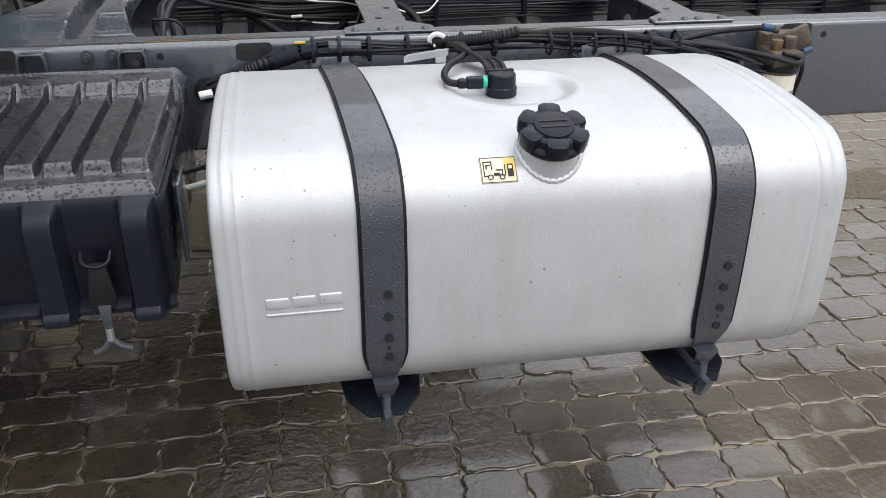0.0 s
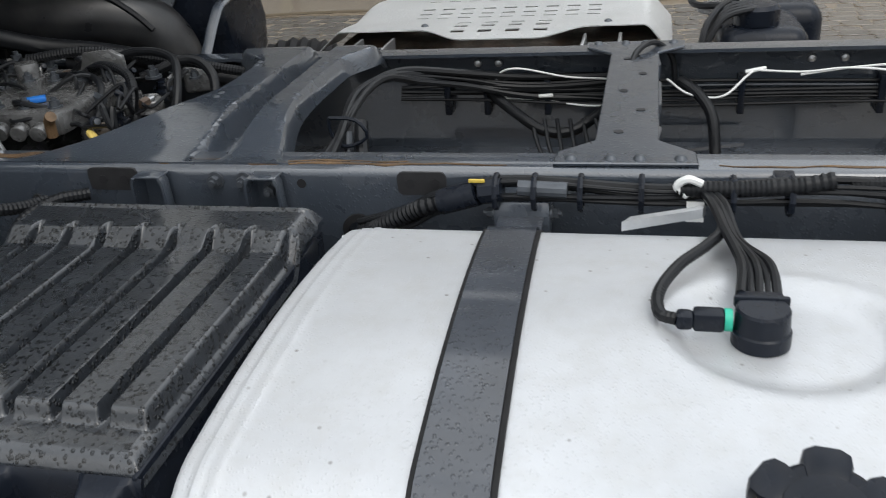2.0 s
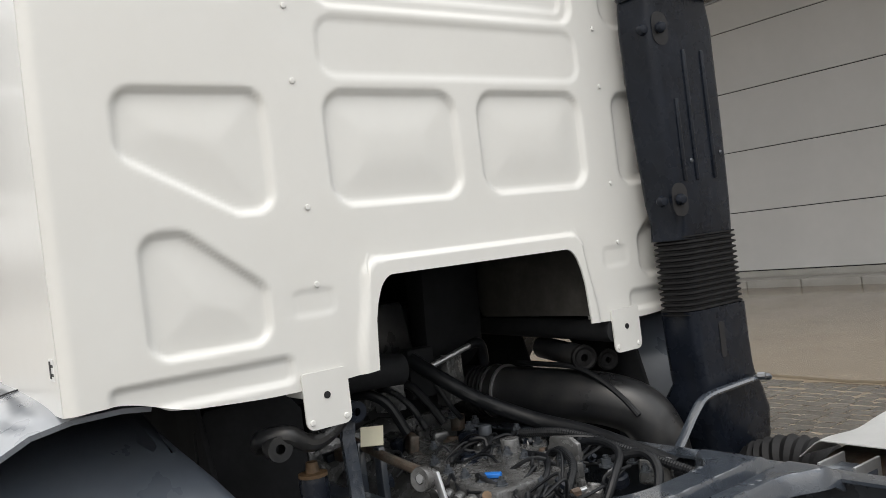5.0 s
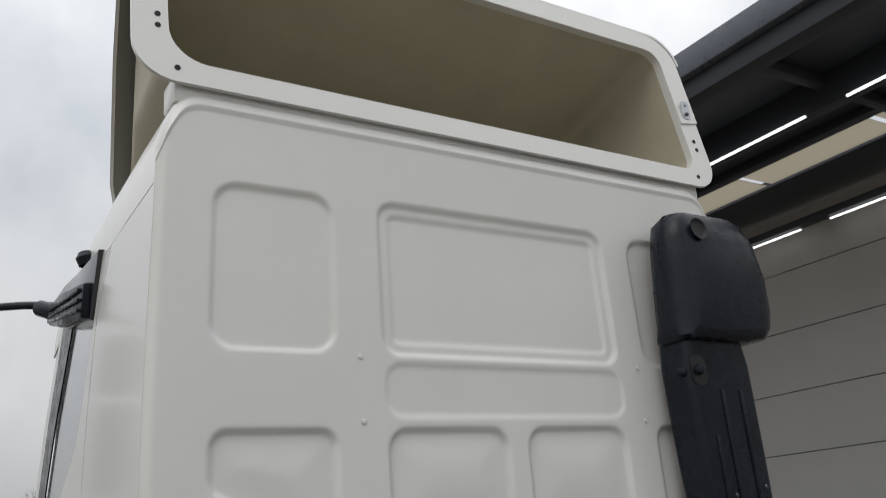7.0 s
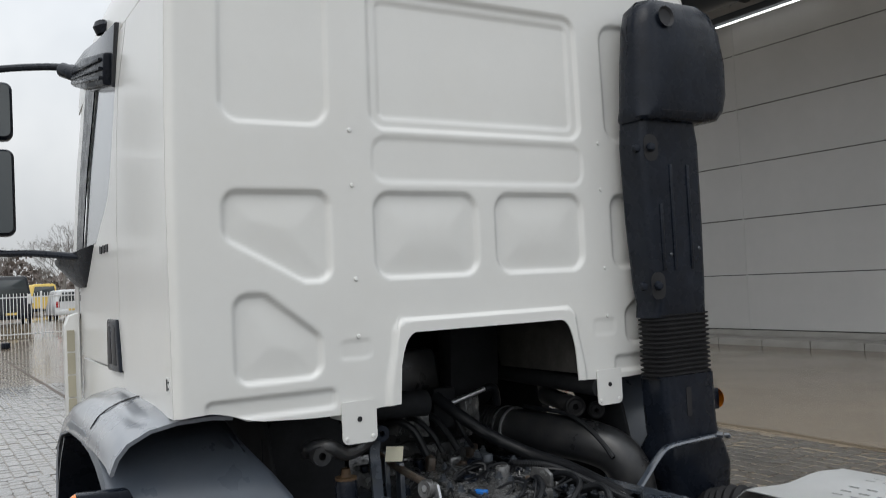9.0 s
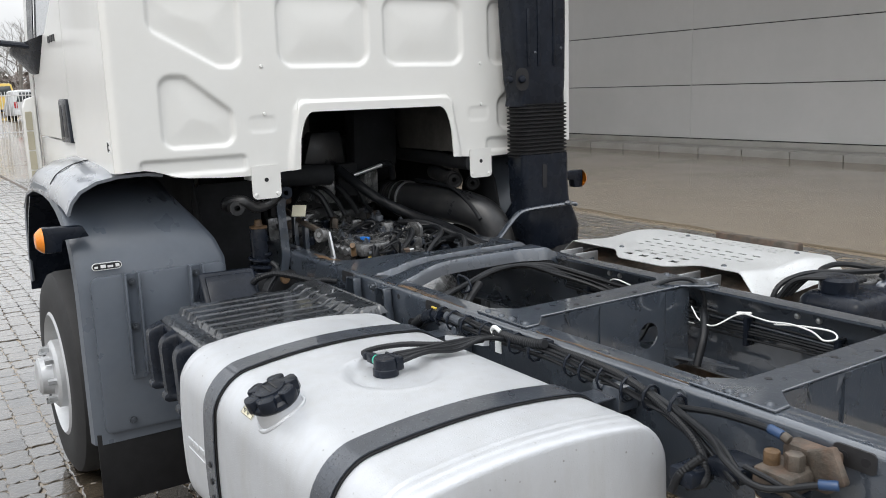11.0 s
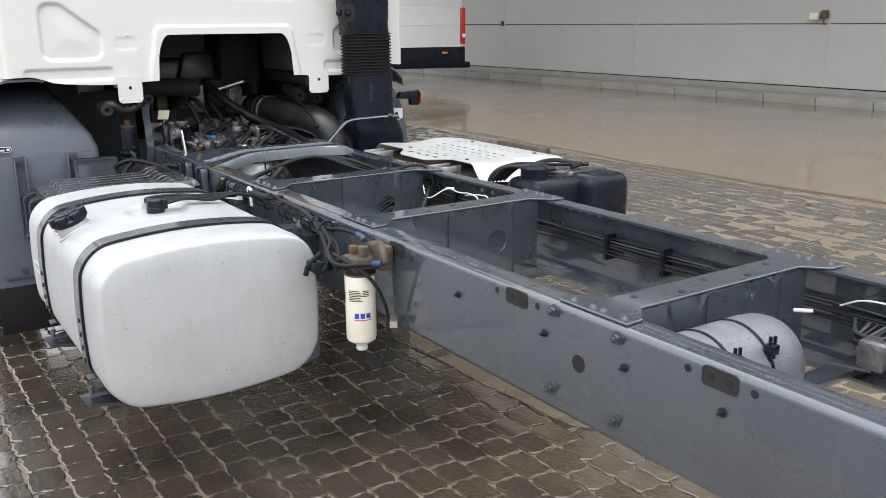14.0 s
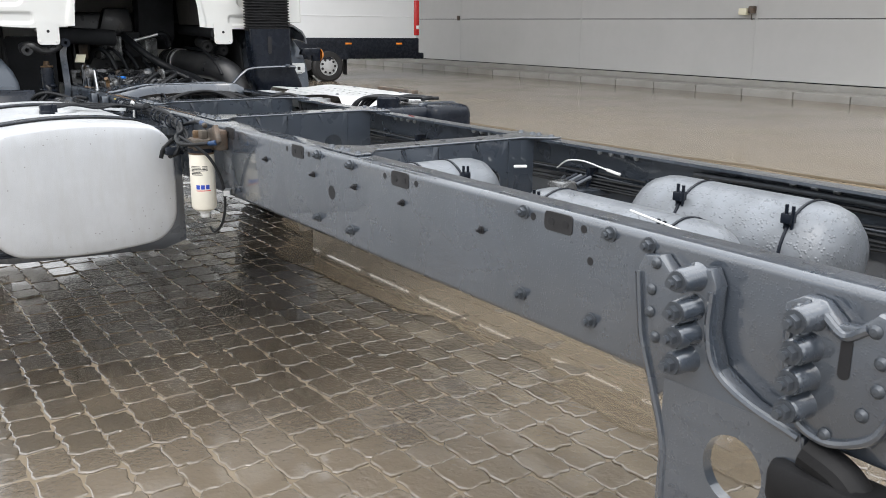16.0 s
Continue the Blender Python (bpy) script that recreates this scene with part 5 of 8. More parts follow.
part("conduit", tube([(0.845, -0.005, 0.868), (0.89, -0.03, 0.89), (0.95, -0.045, 0.925), (1.0, -0.05, 0.945)], 0.015, 12, 8, ribs=0.14, pitch=0.007), CABLE, harness)
part("conduit", tube([(1.36, -0.065, 0.978), (1.45, -0.066, 0.98), (1.53, -0.068, 0.987), (1.575, -0.07, 0.998)], 0.013, 12, 8, ribs=0.14, pitch=0.007), CABLE, harness)
part("conduit", tube([(1.6, -0.05, 0.985), (1.75, -0.055, 0.992), (1.9, -0.055, 0.985), (2.02, -0.065, 0.965), (2.15, -0.10, 0.93), (2.2, -0.13, 0.88), (2.17, -0.15, 0.86)], 0.010, 10, 8, ribs=0.12, pitch=0.006), CABLE, harness)
part("connector", tube([(1.0, -0.052, 0.945), (1.03, -0.057, 0.955), (1.06, -0.06, 0.965)], 0.021, 12, 6), BLACK, harness)
part("connector", tube([(1.065, -0.06, 0.967), (1.10, -0.062, 0.972)], 0.019, 8, 0), BLACK, harness)
part("yellow_clip", box(1.048, 1.074, -0.068, -0.062, 0.984, 0.990, 0.002), YELLOW, harness, "yellow locking clip")
part("sleeve", tube([(1.125, -0.062, 0.975), (1.2, -0.062, 0.972)], 0.013, 12, 0), BOLT, harness)
part("tag", box(1.375, 1.40, -0.075, -0.072, 0.93, 0.962), WHITEPL, harness, "small white cable tag")
part("white_loop", tube([(1.375, -0.07, 0.97), (1.36, -0.072, 0.985), (1.375, -0.075, 0.998), (1.395, -0.072, 0.99)], 0.006, 8), WHITEPL, harness)
for x in (1.09, 1.15, 1.22, 1.31, 1.44, 1.52, 1.66, 1.72, 1.80, 1.90, 1.98, 2.06):
    z = 0.965
    ym = -0.054
    part("cable_tie", tube([(x, ym + 0.026 * math.cos(t), z + 0.028 * math.sin(t)) for t in [2 * math.pi * q / 10 for q in range(11)]], 0.003, 6, 0, flat=1.6), BLACK, harness)
part("rail_clip", box(1.50, 1.53, -0.06, -0.001, 0.968, 0.985, 0.003), BLACK, harness)

for o in harness.children_recursive:
    for v in o.data.vertices:
        v.co.x += 0.075 * (1 - smooth01(1.6, 2.05, v.co.x + 1.5))
        v.co.z += 0.012 * (1 - smooth01(1.6, 2.05, v.co.x + 1.5))

# ---- fuel filter ----
filt = thing("fuel_filter", "cream spin-on fuel filter below a grimy housing", "fuel filter", (2.335, -0.10, 0.64))
FX, FY = 2.335, -0.083
can = part("canister", lathe([(0, 0.672), (0.034, 0.673), (0.043, 0.68), (0.046, 0.69), (0.046, 0.888), (0.044, 0.894), (0, 0.894)], (FX, FY, 0), (FX, FY, 1), 36), FILTER, filt)
part("drain_plug", lathe([(0, 0.645), (0.016, 0.645), (0.018, 0.65), (0.016, 0.66), (0.021, 0.664), (0.021, 0.674), (0, 0.674)], (FX, FY, 0), (FX, FY, 1), 12), WHITEPL, filt)
part("rusty_rim", lathe([(0.0465, 0.886), (0.048, 0.889), (0.047, 0.895), (0.04, 0.896)], (FX, FY, 0), (FX, FY, 1), 36), RUST, filt, "rusted upper seam")


def can_bar(a0, a1, z0, z1, mat, name="print_bar"):
    r = 0.0466
    rows = [[(FX + r * math.cos(radians(a0 + (a1 - a0) * i / 6)), FY + r * math.sin(radians(a0 + (a1 - a0) * i / 6)), z) for i in range(7)] for z in (z0, z1)]
    part(name, solid(loft(rows, closed=False), 0.0005), mat, can)


for k in range(7):
    can_bar(-75, -75 + 44 + (k * 17 % 13), 0.842 - k * 0.0052, 0.8445 - k * 0.0052, INK)
for k in range(4):
    can_bar(-20, 4, 0.842 - k * 0.0052, 0.8445 - k * 0.0052, INK)
    can_bar(-112, -92 - k * 3, 0.83 - k * 0.009, 0.834 - k * 0.009, INK)
for k in range(3):
    can_bar(-52 + 22 * k, -35 + 22 * k, 0.758, 0.774, INKBLUE, "mark_bar")
can_bar(-52, 14, 0.751, 0.754, INKRED, "mark_bar")
head = part("housing", box(FX - 0.04, FX + 0.045, -0.125, -0.03, 0.90, 0.945, 0.012, 2), GRIME, filt, "rust-stained cast filter housing")
part("flange", cyl((FX, FY, 0.893), (FX, FY, 0.908), 0.049, n=30), BLACK, filt)
part("mount", box(FX - 0.03, FX + 0.07, -0.05, -0.002, 0.90, 0.975, 0.01), GRIME, head)
part("mount_ear", moved(box(-0.03, 0.03, -0.01, 0.01, -0.035, 0.035, 0.006), Matrix.Translation((FX + 0.065, -0.05, 0.955)) @ Matrix.Rotation(radians(-25), 4, "Y")), GRIME, head)
part("primer_cap", cyl((FX - 0.02, -0.09, 0.94), (FX - 0.02, -0.09, 0.97), 0.015, n=14, bevel=0.003), RUST, head)
part("primer_cap", cyl((FX + 0.02, -0.08, 0.94), (FX + 0.02, -0.08, 0.975), 0.018, n=6, bevel=0.003), GRIME, head)
for p, q in (((2.285, -0.06, 0.995), (2.315, -0.06, 0.99)), ((2.40, -0.075, 0.93), (2.43, -0.06, 0.935)), ((2.315, -0.06, 0.99), (2.33, -0.06, 0.985))):
    part("hose_fitting", cyl(p, q, 0.0095, n=12, bevel=0.002), DARKBLUE if p[0] != 2.315 else GRIME, head, "blue quick coupling")
part("fuel_hose", tube([(2.29, -0.06, 0.994), (2.22, -0.055, 0.99), (2.15, -0.05, 0.982), (2.06, -0.05, 0.965)], 0.0068, 10, 6), CABLE, filt)
part("fuel_hose", tube([(2.40, -0.08, 0.93), (2.34, -0.155, 0.925), (2.26, -0.15, 0.945), (2.18, -0.10, 0.955), (2.05, -0.06, 0.968)], 0.0068, 10, 6), CABLE, filt)
part("drain_hose", tube([(2.30, -0.15, 0.95), (2.36, -0.13, 0.93), (2.405, -0.08, 0.88), (2.415, -0.04, 0.79), (2.41, -0.03, 0.70), (2.40, -0.04, 0.63), (2.37, -0.06, 0.59), (2.32, -0.06, 0.60)], 0.0055, 8, 8), CABLE, filt)
part("return_hose", tube([(2.2, -0.14, 0.93), (2.17, -0.17, 0.89), (2.16, -0.18, 0.855)], 0.009, 10, 8, ribs=0.12, pitch=0.006), CABLE, filt)
part("sensor_plug", box(2.14, 2.20, -0.17, -0.10, 0.865, 0.90, 0.008), BLACK, filt)
part("sensor_plug", box(2.19, 2.27, -0.12, -0.04, 0.885, 0.92, 0.008), BLACK, filt)
part("bottom_clip", prism([(2.40, -0.02), (2.45, -0.05), (2.46, -0.03), (2.42, -0.005)], 0.74, 0.76, "z"), STEEL, filt)

# ---- battery box ----
battery = thing("battery_box", "black ribbed plastic battery box cover wet with rain", "battery box", (0.54, -0.4, 0.66))
BX0, BX1, BY0, BY1, BZ = 0.27, 0.80, -0.662, -0.075, 0.905


def lid_height(x, y):
    """Raised ribs running across the lid, a step up at the rail side, round rims."""
    z = BZ
    u = (x - BX0 - 0.0395) / 0.0635
    f = abs(u - math.floor(u) - 0.5) * 2
    inside = smooth01(BY0 + 0.056, BY0 + 0.070, y) * smooth01(BX0 + 0.0, BX0 + 0.03, x) * smooth01(BX1 - 0.01, BX1 - 0.03, x)
    rib = smooth01(0.12, 0.32, f)
    z += 0.022 * rib * inside
    back = smooth01(BY1 - 0.125, BY1 - 0.08, y + 0.015 * rib)
    z = z * (1 - back) + (BZ + 0.041) * back
    z += 0.006 * smooth01(BY1 - 0.03, BY1 - 0.022, y)
    edge = min(x - BX0, BX1 - x, y - BY0, BY1 - y)
    z -= 0.03 * max(0.0, 1 - edge / 0.03) ** 2.2
    return z


bm = bmesh.new()
gx = [BX0 + (BX1 - BX0) * k / 320 for k in range(321)]
gy = [BY0 + (BY1 - BY0) * k / 200 for k in range(201)]
vv = [[bm.verts.new((x, y, lid_height(x, y))) for y in gy] for x in gx]
for i in range(320):
    for j in range(200):
        bm.faces.new((vv[i][j], vv[i + 1][j], vv[i + 1][j + 1], vv[i][j + 1]))
lid = part("lid", solid(bm, 0.006), WETBLACK, battery, smooth=50)

def pillar(x):
    """How far the front stands out: rounded pillars between recessed panels."""
    d = abs((x - 0.605) / 0.152 - round((x - 0.605) / 0.152)) * 0.152
    return smooth01(0.034, 0.020, d)


columns = [BX0 + (BX1 - BX0) * k / 180 for k in range(181)]
rows = []
for z, flare, proud in ((0.888, 0.0, 0.0), (0.884, 0.003, 0.35), (0.876, 0.006, 0.7), (0.862, 0.007, 0.92), (0.845, 0.007, 1.0), (0.78, 0.004, 1.02), (0.72, 0.0, 1.05), (0.696, -0.002, 1.06), (0.690, 0.012, 0.92), (0.684, 0.022, 0.75), (0.676, 0.022, 0.75), (0.668, 0.0, 1.0)):
    rows.append([(x, BY0 - flare - 0.045 * proud * pillar(x), z) for x in columns])
bm = loft(rows, closed=False)
part("front_panel", solid(bm, 0.006), BLACK, battery, smooth=40)
part("side_panel", prism([(BY0, 0.672), (BY1, 0.70), (BY1, 0.90), (BY0 - 0.002, 0.89)], BX1 - 0.012, BX1 - 0.004, "x", 0.003), BLACK, battery)
part("side_panel", prism([(BY0, 0.672), (BY1, 0.70), (BY1, 0.90), (BY0 - 0.002, 0.89)], BX0 + 0.004, BX0 + 0.012, "x", 0.003), BLACK, battery)
part("tray", box(BX0 + 0.012, BX1 - 0.013, BY0 + 0.02, -0.002, 0.655, 0.70, 0.008), BLACK, battery)
part("carrier_arm", box(0.45, 0.50, -0.35, -0.002, 0.70, 0.80, 0.006), RAIL, battery)
part("carrier_arm", box(0.68, 0.73, -0.35, -0.002, 0.70, 0.80, 0.006), RAIL, battery)
latch = part("latch_strap", tube([(0.655, -0.676, 0.795), (0.66, -0.690, 0.78), (0.68, -0.696, 0.775), (0.70, -0.690, 0.78), (0.705, -0.676, 0.795)], 0.004, 8), BLACK, battery, "black rubber latch with metal pull")
part("latch_band", prism([(0.668, 0.78), (0.696, 0.78), (0.706, 0.71), (0.70, 0.69), (0.664, 0.69), (0.658, 0.71)], -0.696, -0.686, "y", 0.003), RUBBER, latch)
part("latch_pull", prism([(0.672, 0.70), (0.694, 0.70), (0.69, 0.655), (0.676, 0.655)], -0.700, -0.692, "y", 0.002), BOLT, latch)
part("latch_spring", cyl((0.683, -0.696, 0.655), (0.683, -0.696, 0.63), 0.007, n=10), STEEL, latch)
part("latch_handle", tube([(0.652, -0.696, 0.606), (0.67, -0.698, 0.615), (0.683, -0.696, 0.63), (0.70, -0.698, 0.617), (0.716, -0.696, 0.61)], 0.006, 8), BOLT, latch)
part("side_plate", box(0.808, 0.816, -0.56, -0.46, 0.70, 0.86, 0.003), RAIL, battery)
for z in (0.765, 0.80):
    part("side_cable", tube([(0.80, -0.35, z), (0.84, -0.33, z + 0.002), (0.87, -0.3, z)], 0.006, 8), WHITEPL if z < 0.77 else CABLE, battery)
part("grommet", lathe([(0.02, 0.0), (0.03, 0.003), (0.03, 0.008), (0.018, 0.01)], (0.835, 0, 0.868), (0.835, -1, 0.868), 20), RUBBER, battery)
part("battery_terminal", cyl((0.82, -0.05, 0.868), (0.85, -0.045, 0.872), 0.010, n=12), WHITEPL, battery)

battery.location += Vector((0.078, 0.0, 0.012))

# ---- fuse box with hoses ----
fuse = thing("fuse_box", "black plastic cable box with orange plugs on the mudguard", "fuse box", (0.12, -0.38, 0.84))
fm = Matrix.Translation((0.065, -0.315, 0.868)) @ Matrix.Rotation(radians(-6), 4, "Z") @ Matrix.Rotation(radians(48), 4, "Y")
part("body", moved(box(-0.085, 0.075, -0.098, 0.098, -0.09, 0.045, 0.012, 2), fm), BLACK, fuse)
part("lid", moved(box(-0.092, 0.082, -0.106, 0.106, 0.045, 0.068, 0.014, 3), fm), BLACK, fuse)
part("lid_panel", moved(prism([(-0.07, 0.0), (-0.062, 0.014), (-0.035, 0.018), (0.05, 0.012), (0.062, 0.0)], -0.086, 0.086, "y", 0.003), fm @ Matrix.Translation((0, 0, 0.066))), BLACK, fuse)
for k in range(3):
    part("plug", moved(cyl((0.06, -0.04 + 0.031 * k, 0.025), (0.118, -0.04 + 0.031 * k, 0.028), 0.013, n=12, bevel=0.004), fm), REDPL, fuse, "orange red cable plug")
part("mount_arm", box(-0.012, 0.05, -0.43, -0.24, 0.83, 0.86, 0.005), MUD, fuse)
for k, pts in enumerate(([(0.09, -0.26, 0.88), (0.135, -0.23, 0.94), (0.18, -0.18, 0.965), (0.22, -0.12, 0.955), (0.25, -0.06, 0.935), (0.27, -0.002, 0.925)], [(0.10, -0.30, 0.84), (0.18, -0.25, 0.89), (0.23, -0.22, 0.90), (0.26, -0.2, 0.86), (0.27, -0.2, 0.78)], [(0.28, -0.13, 0.78), (0.275, -0.13, 0.86), (0.28, -0.10, 0.92), (0.32, -0.05, 0.945), (0.36, -0.002, 0.94)], [(0.13, -0.16, 1.0), (0.16, -0.15, 0.97), (0.19, -0.19, 0.92), (0.21, -0.24, 0.86), (0.22, -0.26, 0.78)])):
    part("hose", tube(pts, 0.012 if k < 3 else 0.009, 10, 8, ribs=0.13, pitch=0.007), CABLE, fuse)
for k in range(4):
    part("wire", tube([(0.10 + 0.012 * k, -0.14, 0.99), (0.15 + 0.012 * k, -0.17, 0.96), (0.18 + 0.012 * k, -0.22, 0.91), (0.20 + 0.012 * k, -0.25, 0.80)], 0.006, 8, 6, ribs=0.12, pitch=0.006), CABLE, fuse)

fuse.location += Vector((0.055, -0.024, 0.008))

# ---- mudguards, mudflap, side lamp ----


def mudguard(s):
    """Front wheel mudguard. s: -1 on the near side, 1 on the far side."""
    Y = lambda v: CY + s * (CY - v) - (0.045 if s > 0 else 0.0)
    mud = thing("front_mudguard", "dark grey plastic front wheel mudguard with mudflap", "mudguard", (-0.1, Y(-0.55), 0.4), "front mudguards")
    prof = [(-0.03, 0.36), (-0.03, 0.6), (-0.03, 0.94), (-0.044, 1.01), (-0.075, 1.085), (-0.125, 1.155), (-0.20, 1.215), (-0.29, 1.262), (-0.40, 1.295), (-0.55, 1.31), (-0.8, 1.31), (-1.0, 1.27), (-1.15, 1.18)]
    edge = [(-0.845, -0.05), (-0.838, -0.014), (-0.81, 0.0), (-0.42, 0.0), (-0.31, 0.0), (-0.285, -0.012), (-0.278, -0.04)]
    secs = []
    for x, z in prof:
        e = smooth01(1.0, 1.32, z)
        row = []
        for y, d in edge:
            yy = y - (0.14 * e if y > -0.35 else 0.0)
            row.append((x + d * (1 - e), Y(yy), z + d * e))
        secs.append(row)
    part("arch", solid(loft(secs, closed=False), 0.006), MUD, mud, smooth=50)
    board = part("board", prism(round_rect(min(Y(-0.80), Y(-0.30)), max(Y(-0.80), Y(-0.30)), 0.40, 1.0, 0.03, 4), -0.028, -0.012, "x", 0.005), MUD, mud)
    for yb in (-0.66, -0.42):
        bm = box(-0.012, 0.022, min(Y(yb - 0.028), Y(yb - 0.02)), max(Y(yb - 0.028), Y(yb - 0.02)), 0.62, 1.005, 0.003)
        bm = box(-0.012, 0.022, min(Y(yb + 0.02), Y(yb + 0.028)), max(Y(yb + 0.02), Y(yb + 0.028)), 0.62, 1.005, 0.003, bm=bm)
        bm = box(-0.012, -0.004, Y(yb) - 0.026, Y(yb) + 0.026, 0.60, 1.0, bm=bm)
        rib = part("clamp_channel", bm, MUD, board)
        for z in (0.97, 0.80):
            piece("bolt", BOLT_ME, rib, aim((-0.003, Y(yb), z), (1, 0, 0)))
    piece("bolt", BOLT_ME, board, aim((-0.012, Y(-0.70), 0.44), (1, 0, 0)))
    bm = prism(round_rect(min(Y(-0.788), Y(-0.682)), max(Y(-0.788), Y(-0.682)), 1.023, 1.051, 0.014, 4), -0.028, -0.0255, "x")
    if s > 0:
        bm = prism(round_rect(Y(-0.68), Y(-0.80), 1.03, 1.095, 0.008, 3), -0.028, -0.024, "x", bm=bm)
    lab = part("maker_label", bm, WHITEPL, mud, "dark oval label with white border and marks")
    if s > 0:
        for v in (-0.715, -0.755):
            part("label_mark", box(-0.0245, -0.023, Y(v) - 0.011, Y(v) + 0.011, 1.048, 1.07), INK, lab)
    part("label_field", prism(round_rect(min(Y(-0.785), Y(-0.685)), max(Y(-0.785), Y(-0.685)), 1.026, 1.048, 0.011, 4), -0.026, -0.0245, "x"), INK, lab)
    for k in range(4):
        w = (0.006, 0.009, 0.010, 0.007)[k]
        part("label_mark", box(-0.0248, -0.0238, Y(-0.773 + 0.025 * k) - w, Y(-0.773 + 0.025 * k) + w, 1.031, 1.039 + 0.004 * (k % 2)), WHITEPL, lab)
    part("mudflap", box(-0.04, -0.032, min(Y(-0.83), Y(-0.45)), max(Y(-0.83), Y(-0.45)), 0.12, 0.40, 0.002), RUBBER, mud)
    la = part("lamp_arm", prism([(Y(y), z) for y, z in ((-0.935, 1.196), (-0.80, 1.190), (-0.78, 1.150), (-0.872, 1.145), (-0.878, 1.104), (-0.935, 1.104))], -0.085, -0.04, "x", 0.006), BLACK, mud)
    part("side_lamp", lathe([(0, 0.027), (0.026, 0.023), (0.040, 0.010), (0.046, 0)], (-0.062, Y(-0.935), 1.15), (-0.062, Y(-1.5), 1.15), 24), ORANGE, la, "orange side lamp")
    # the painted wing over the arch
    arch = [(-0.035, 1.366), (-0.12, 1.385), (-0.3, 1.40), (-0.6, 1.408), (-0.85, 1.40), (-1.05, 1.365), (-1.2, 1.28), (-1.29, 1.15), (-1.33, 0.98), (-1.34, 0.8)]
    cross = [(-0.50, -0.012), (-0.56, -0.004), (-0.66, -0.006), (-0.74, -0.022), (-0.80, -0.055), (-0.83, -0.095), (-0.845, -0.14), (-0.84, -0.148)]
    line = curve_points([(x, 0.0, z) for x, z in arch], 4)
    secs = []
    for i, p in enumerate(line):
        d = (Vector(line[min(i + 1, len(line) - 1)]) - Vector(line[max(i - 1, 0)])).normalized()
        secs.append([(p[0] + d.z * q, Y(y), p[2] - d.x * q) for y, q in cross])
    wing = part("wing", solid(loft(secs, closed=False), 0.012), WINGSHEEN, mud, "smooth grey painted wing", smooth=50)
    part("wing_seam", tube([(-0.45, Y(y), 1.4045 + q + 0.0015) for y, q in cross[:6]], 0.0022, 6, 4), INK, mud)
    secs = [[(x, Y(y), z) for y in (-0.842, -0.70, -0.45)] for x, z in ((-0.95, 1.225), (-1.05, 1.14), (-1.13, 1.04), (-1.19, 0.93), (-1.23, 0.84), (-1.245, 0.75))]
    part("wing_liner", solid(loft(secs, closed=False, caps=False), 0.012), BLACK, mud, smooth=50)
    if s > 0:
        mud.location.x -= 0.11
    return mud


mudguard(-1)
mudguard(1)


def wheel(s):
    Y = lambda v: CY + s * (CY - v)
    a, b = Vector((-0.77, Y(-0.585), 0.45)), Vector((-0.77, Y(-0.835), 0.45))
    w = part("front_wheel", lathe([(0.27, 0.0), (0.33, -0.006), (0.40, 0.0), (0.44, 0.02), (0.45, 0.05), (0.45, 0.20), (0.44, 0.23), (0.40, 0.252), (0.33, 0.258), (0.27, 0.25), (0.26, 0.2), (0.26, 0.05), (0.27, 0.0)], a, b, 56), TREAD, chassis, "black truck tyre on a silver steel rim")
    rim = part("rim", lathe([(0.275, 0.25), (0.262, 0.258), (0.255, 0.245), (0.25, 0.19), (0.22, 0.16), (0.165, 0.17), (0.155, 0.225), (0.14, 0.24), (0.0, 0.24)], a, b, 40), RIM, w, "silver steel rim")
    part("hub", lathe([(0.15, 0.235), (0.15, 0.262), (0.135, 0.275), (0.085, 0.28), (0.08, 0.325), (0.065, 0.335), (0, 0.337)], a, b, 28), RIM, w)
    part("drum", lathe([(0, 0.0), (0.24, 0.0), (0.24, 0.1), (0, 0.1)], a, b, 28), DARK, w)
    for k in range(8):
        t = 2 * math.pi * k / 8
        p = Vector((-0.77 + 0.118 * math.cos(t), Y(-0.86), 0.45 + 0.118 * math.sin(t)))
        part("wheel_nut", cyl(p, p + Vector((0, s * 0.035, 0)), 0.014, n=6), STEEL, w)
    for k in range(8):
        t = 2 * math.pi * (k + 0.5) / 8
        p = Vector((-0.77 + 0.2 * math.cos(t), Y(-0.755), 0.45 + 0.2 * math.sin(t)))
        part("rim_hole", cyl(p, p + Vector((0, s * 0.012, 0)), 0.025, n=16), INK, w)


wheel(-1)
wheel(1)

# ---- air intake ----
snork = thing("air_intake", "tall black plastic air intake snorkel behind the cab", "air intake", (0.15, 1.16, 0.9))


def ring(x0, x1, y0, y1, z, r):
    lo, hi = (0.055, -0.028 if z > 2.28 else -0.012) if z > 1.56 else (0.045 if z > 1.06 else 0.0, 0.0)
    return [(x - 0.045, y, z) for x, y in round_rect(x0 + 0.4 * lo, x1, y0 + lo, y1 + hi, r, 5)]


bm = loft([ring(0.05, 0.23, 0.955, 1.37, 2.283, 0.05), ring(0.045, 0.245, 0.943, 1.45, 2.297, 0.06), ring(0.042, 0.25, 0.943, 1.495, 2.335, 0.08), ring(0.04, 0.252, 0.945, 1.52, 2.40, 0.09), ring(0.04, 0.252, 0.955, 1.522, 2.52, 0.09), ring(0.045, 0.245, 0.965, 1.505, 2.64, 0.09), ring(0.055, 0.235, 0.985, 1.46, 2.71, 0.07), ring(0.08, 0.21, 1.02, 1.42, 2.745, 0.06)])
hood = part("hood", bm, BLACK, snork, smooth=45)
part("hood_slot", prism(round_rect(1.08, 1.28, 2.318, 2.338, 0.008, 3), 0.198, 0.203, "x"), INK, hood)
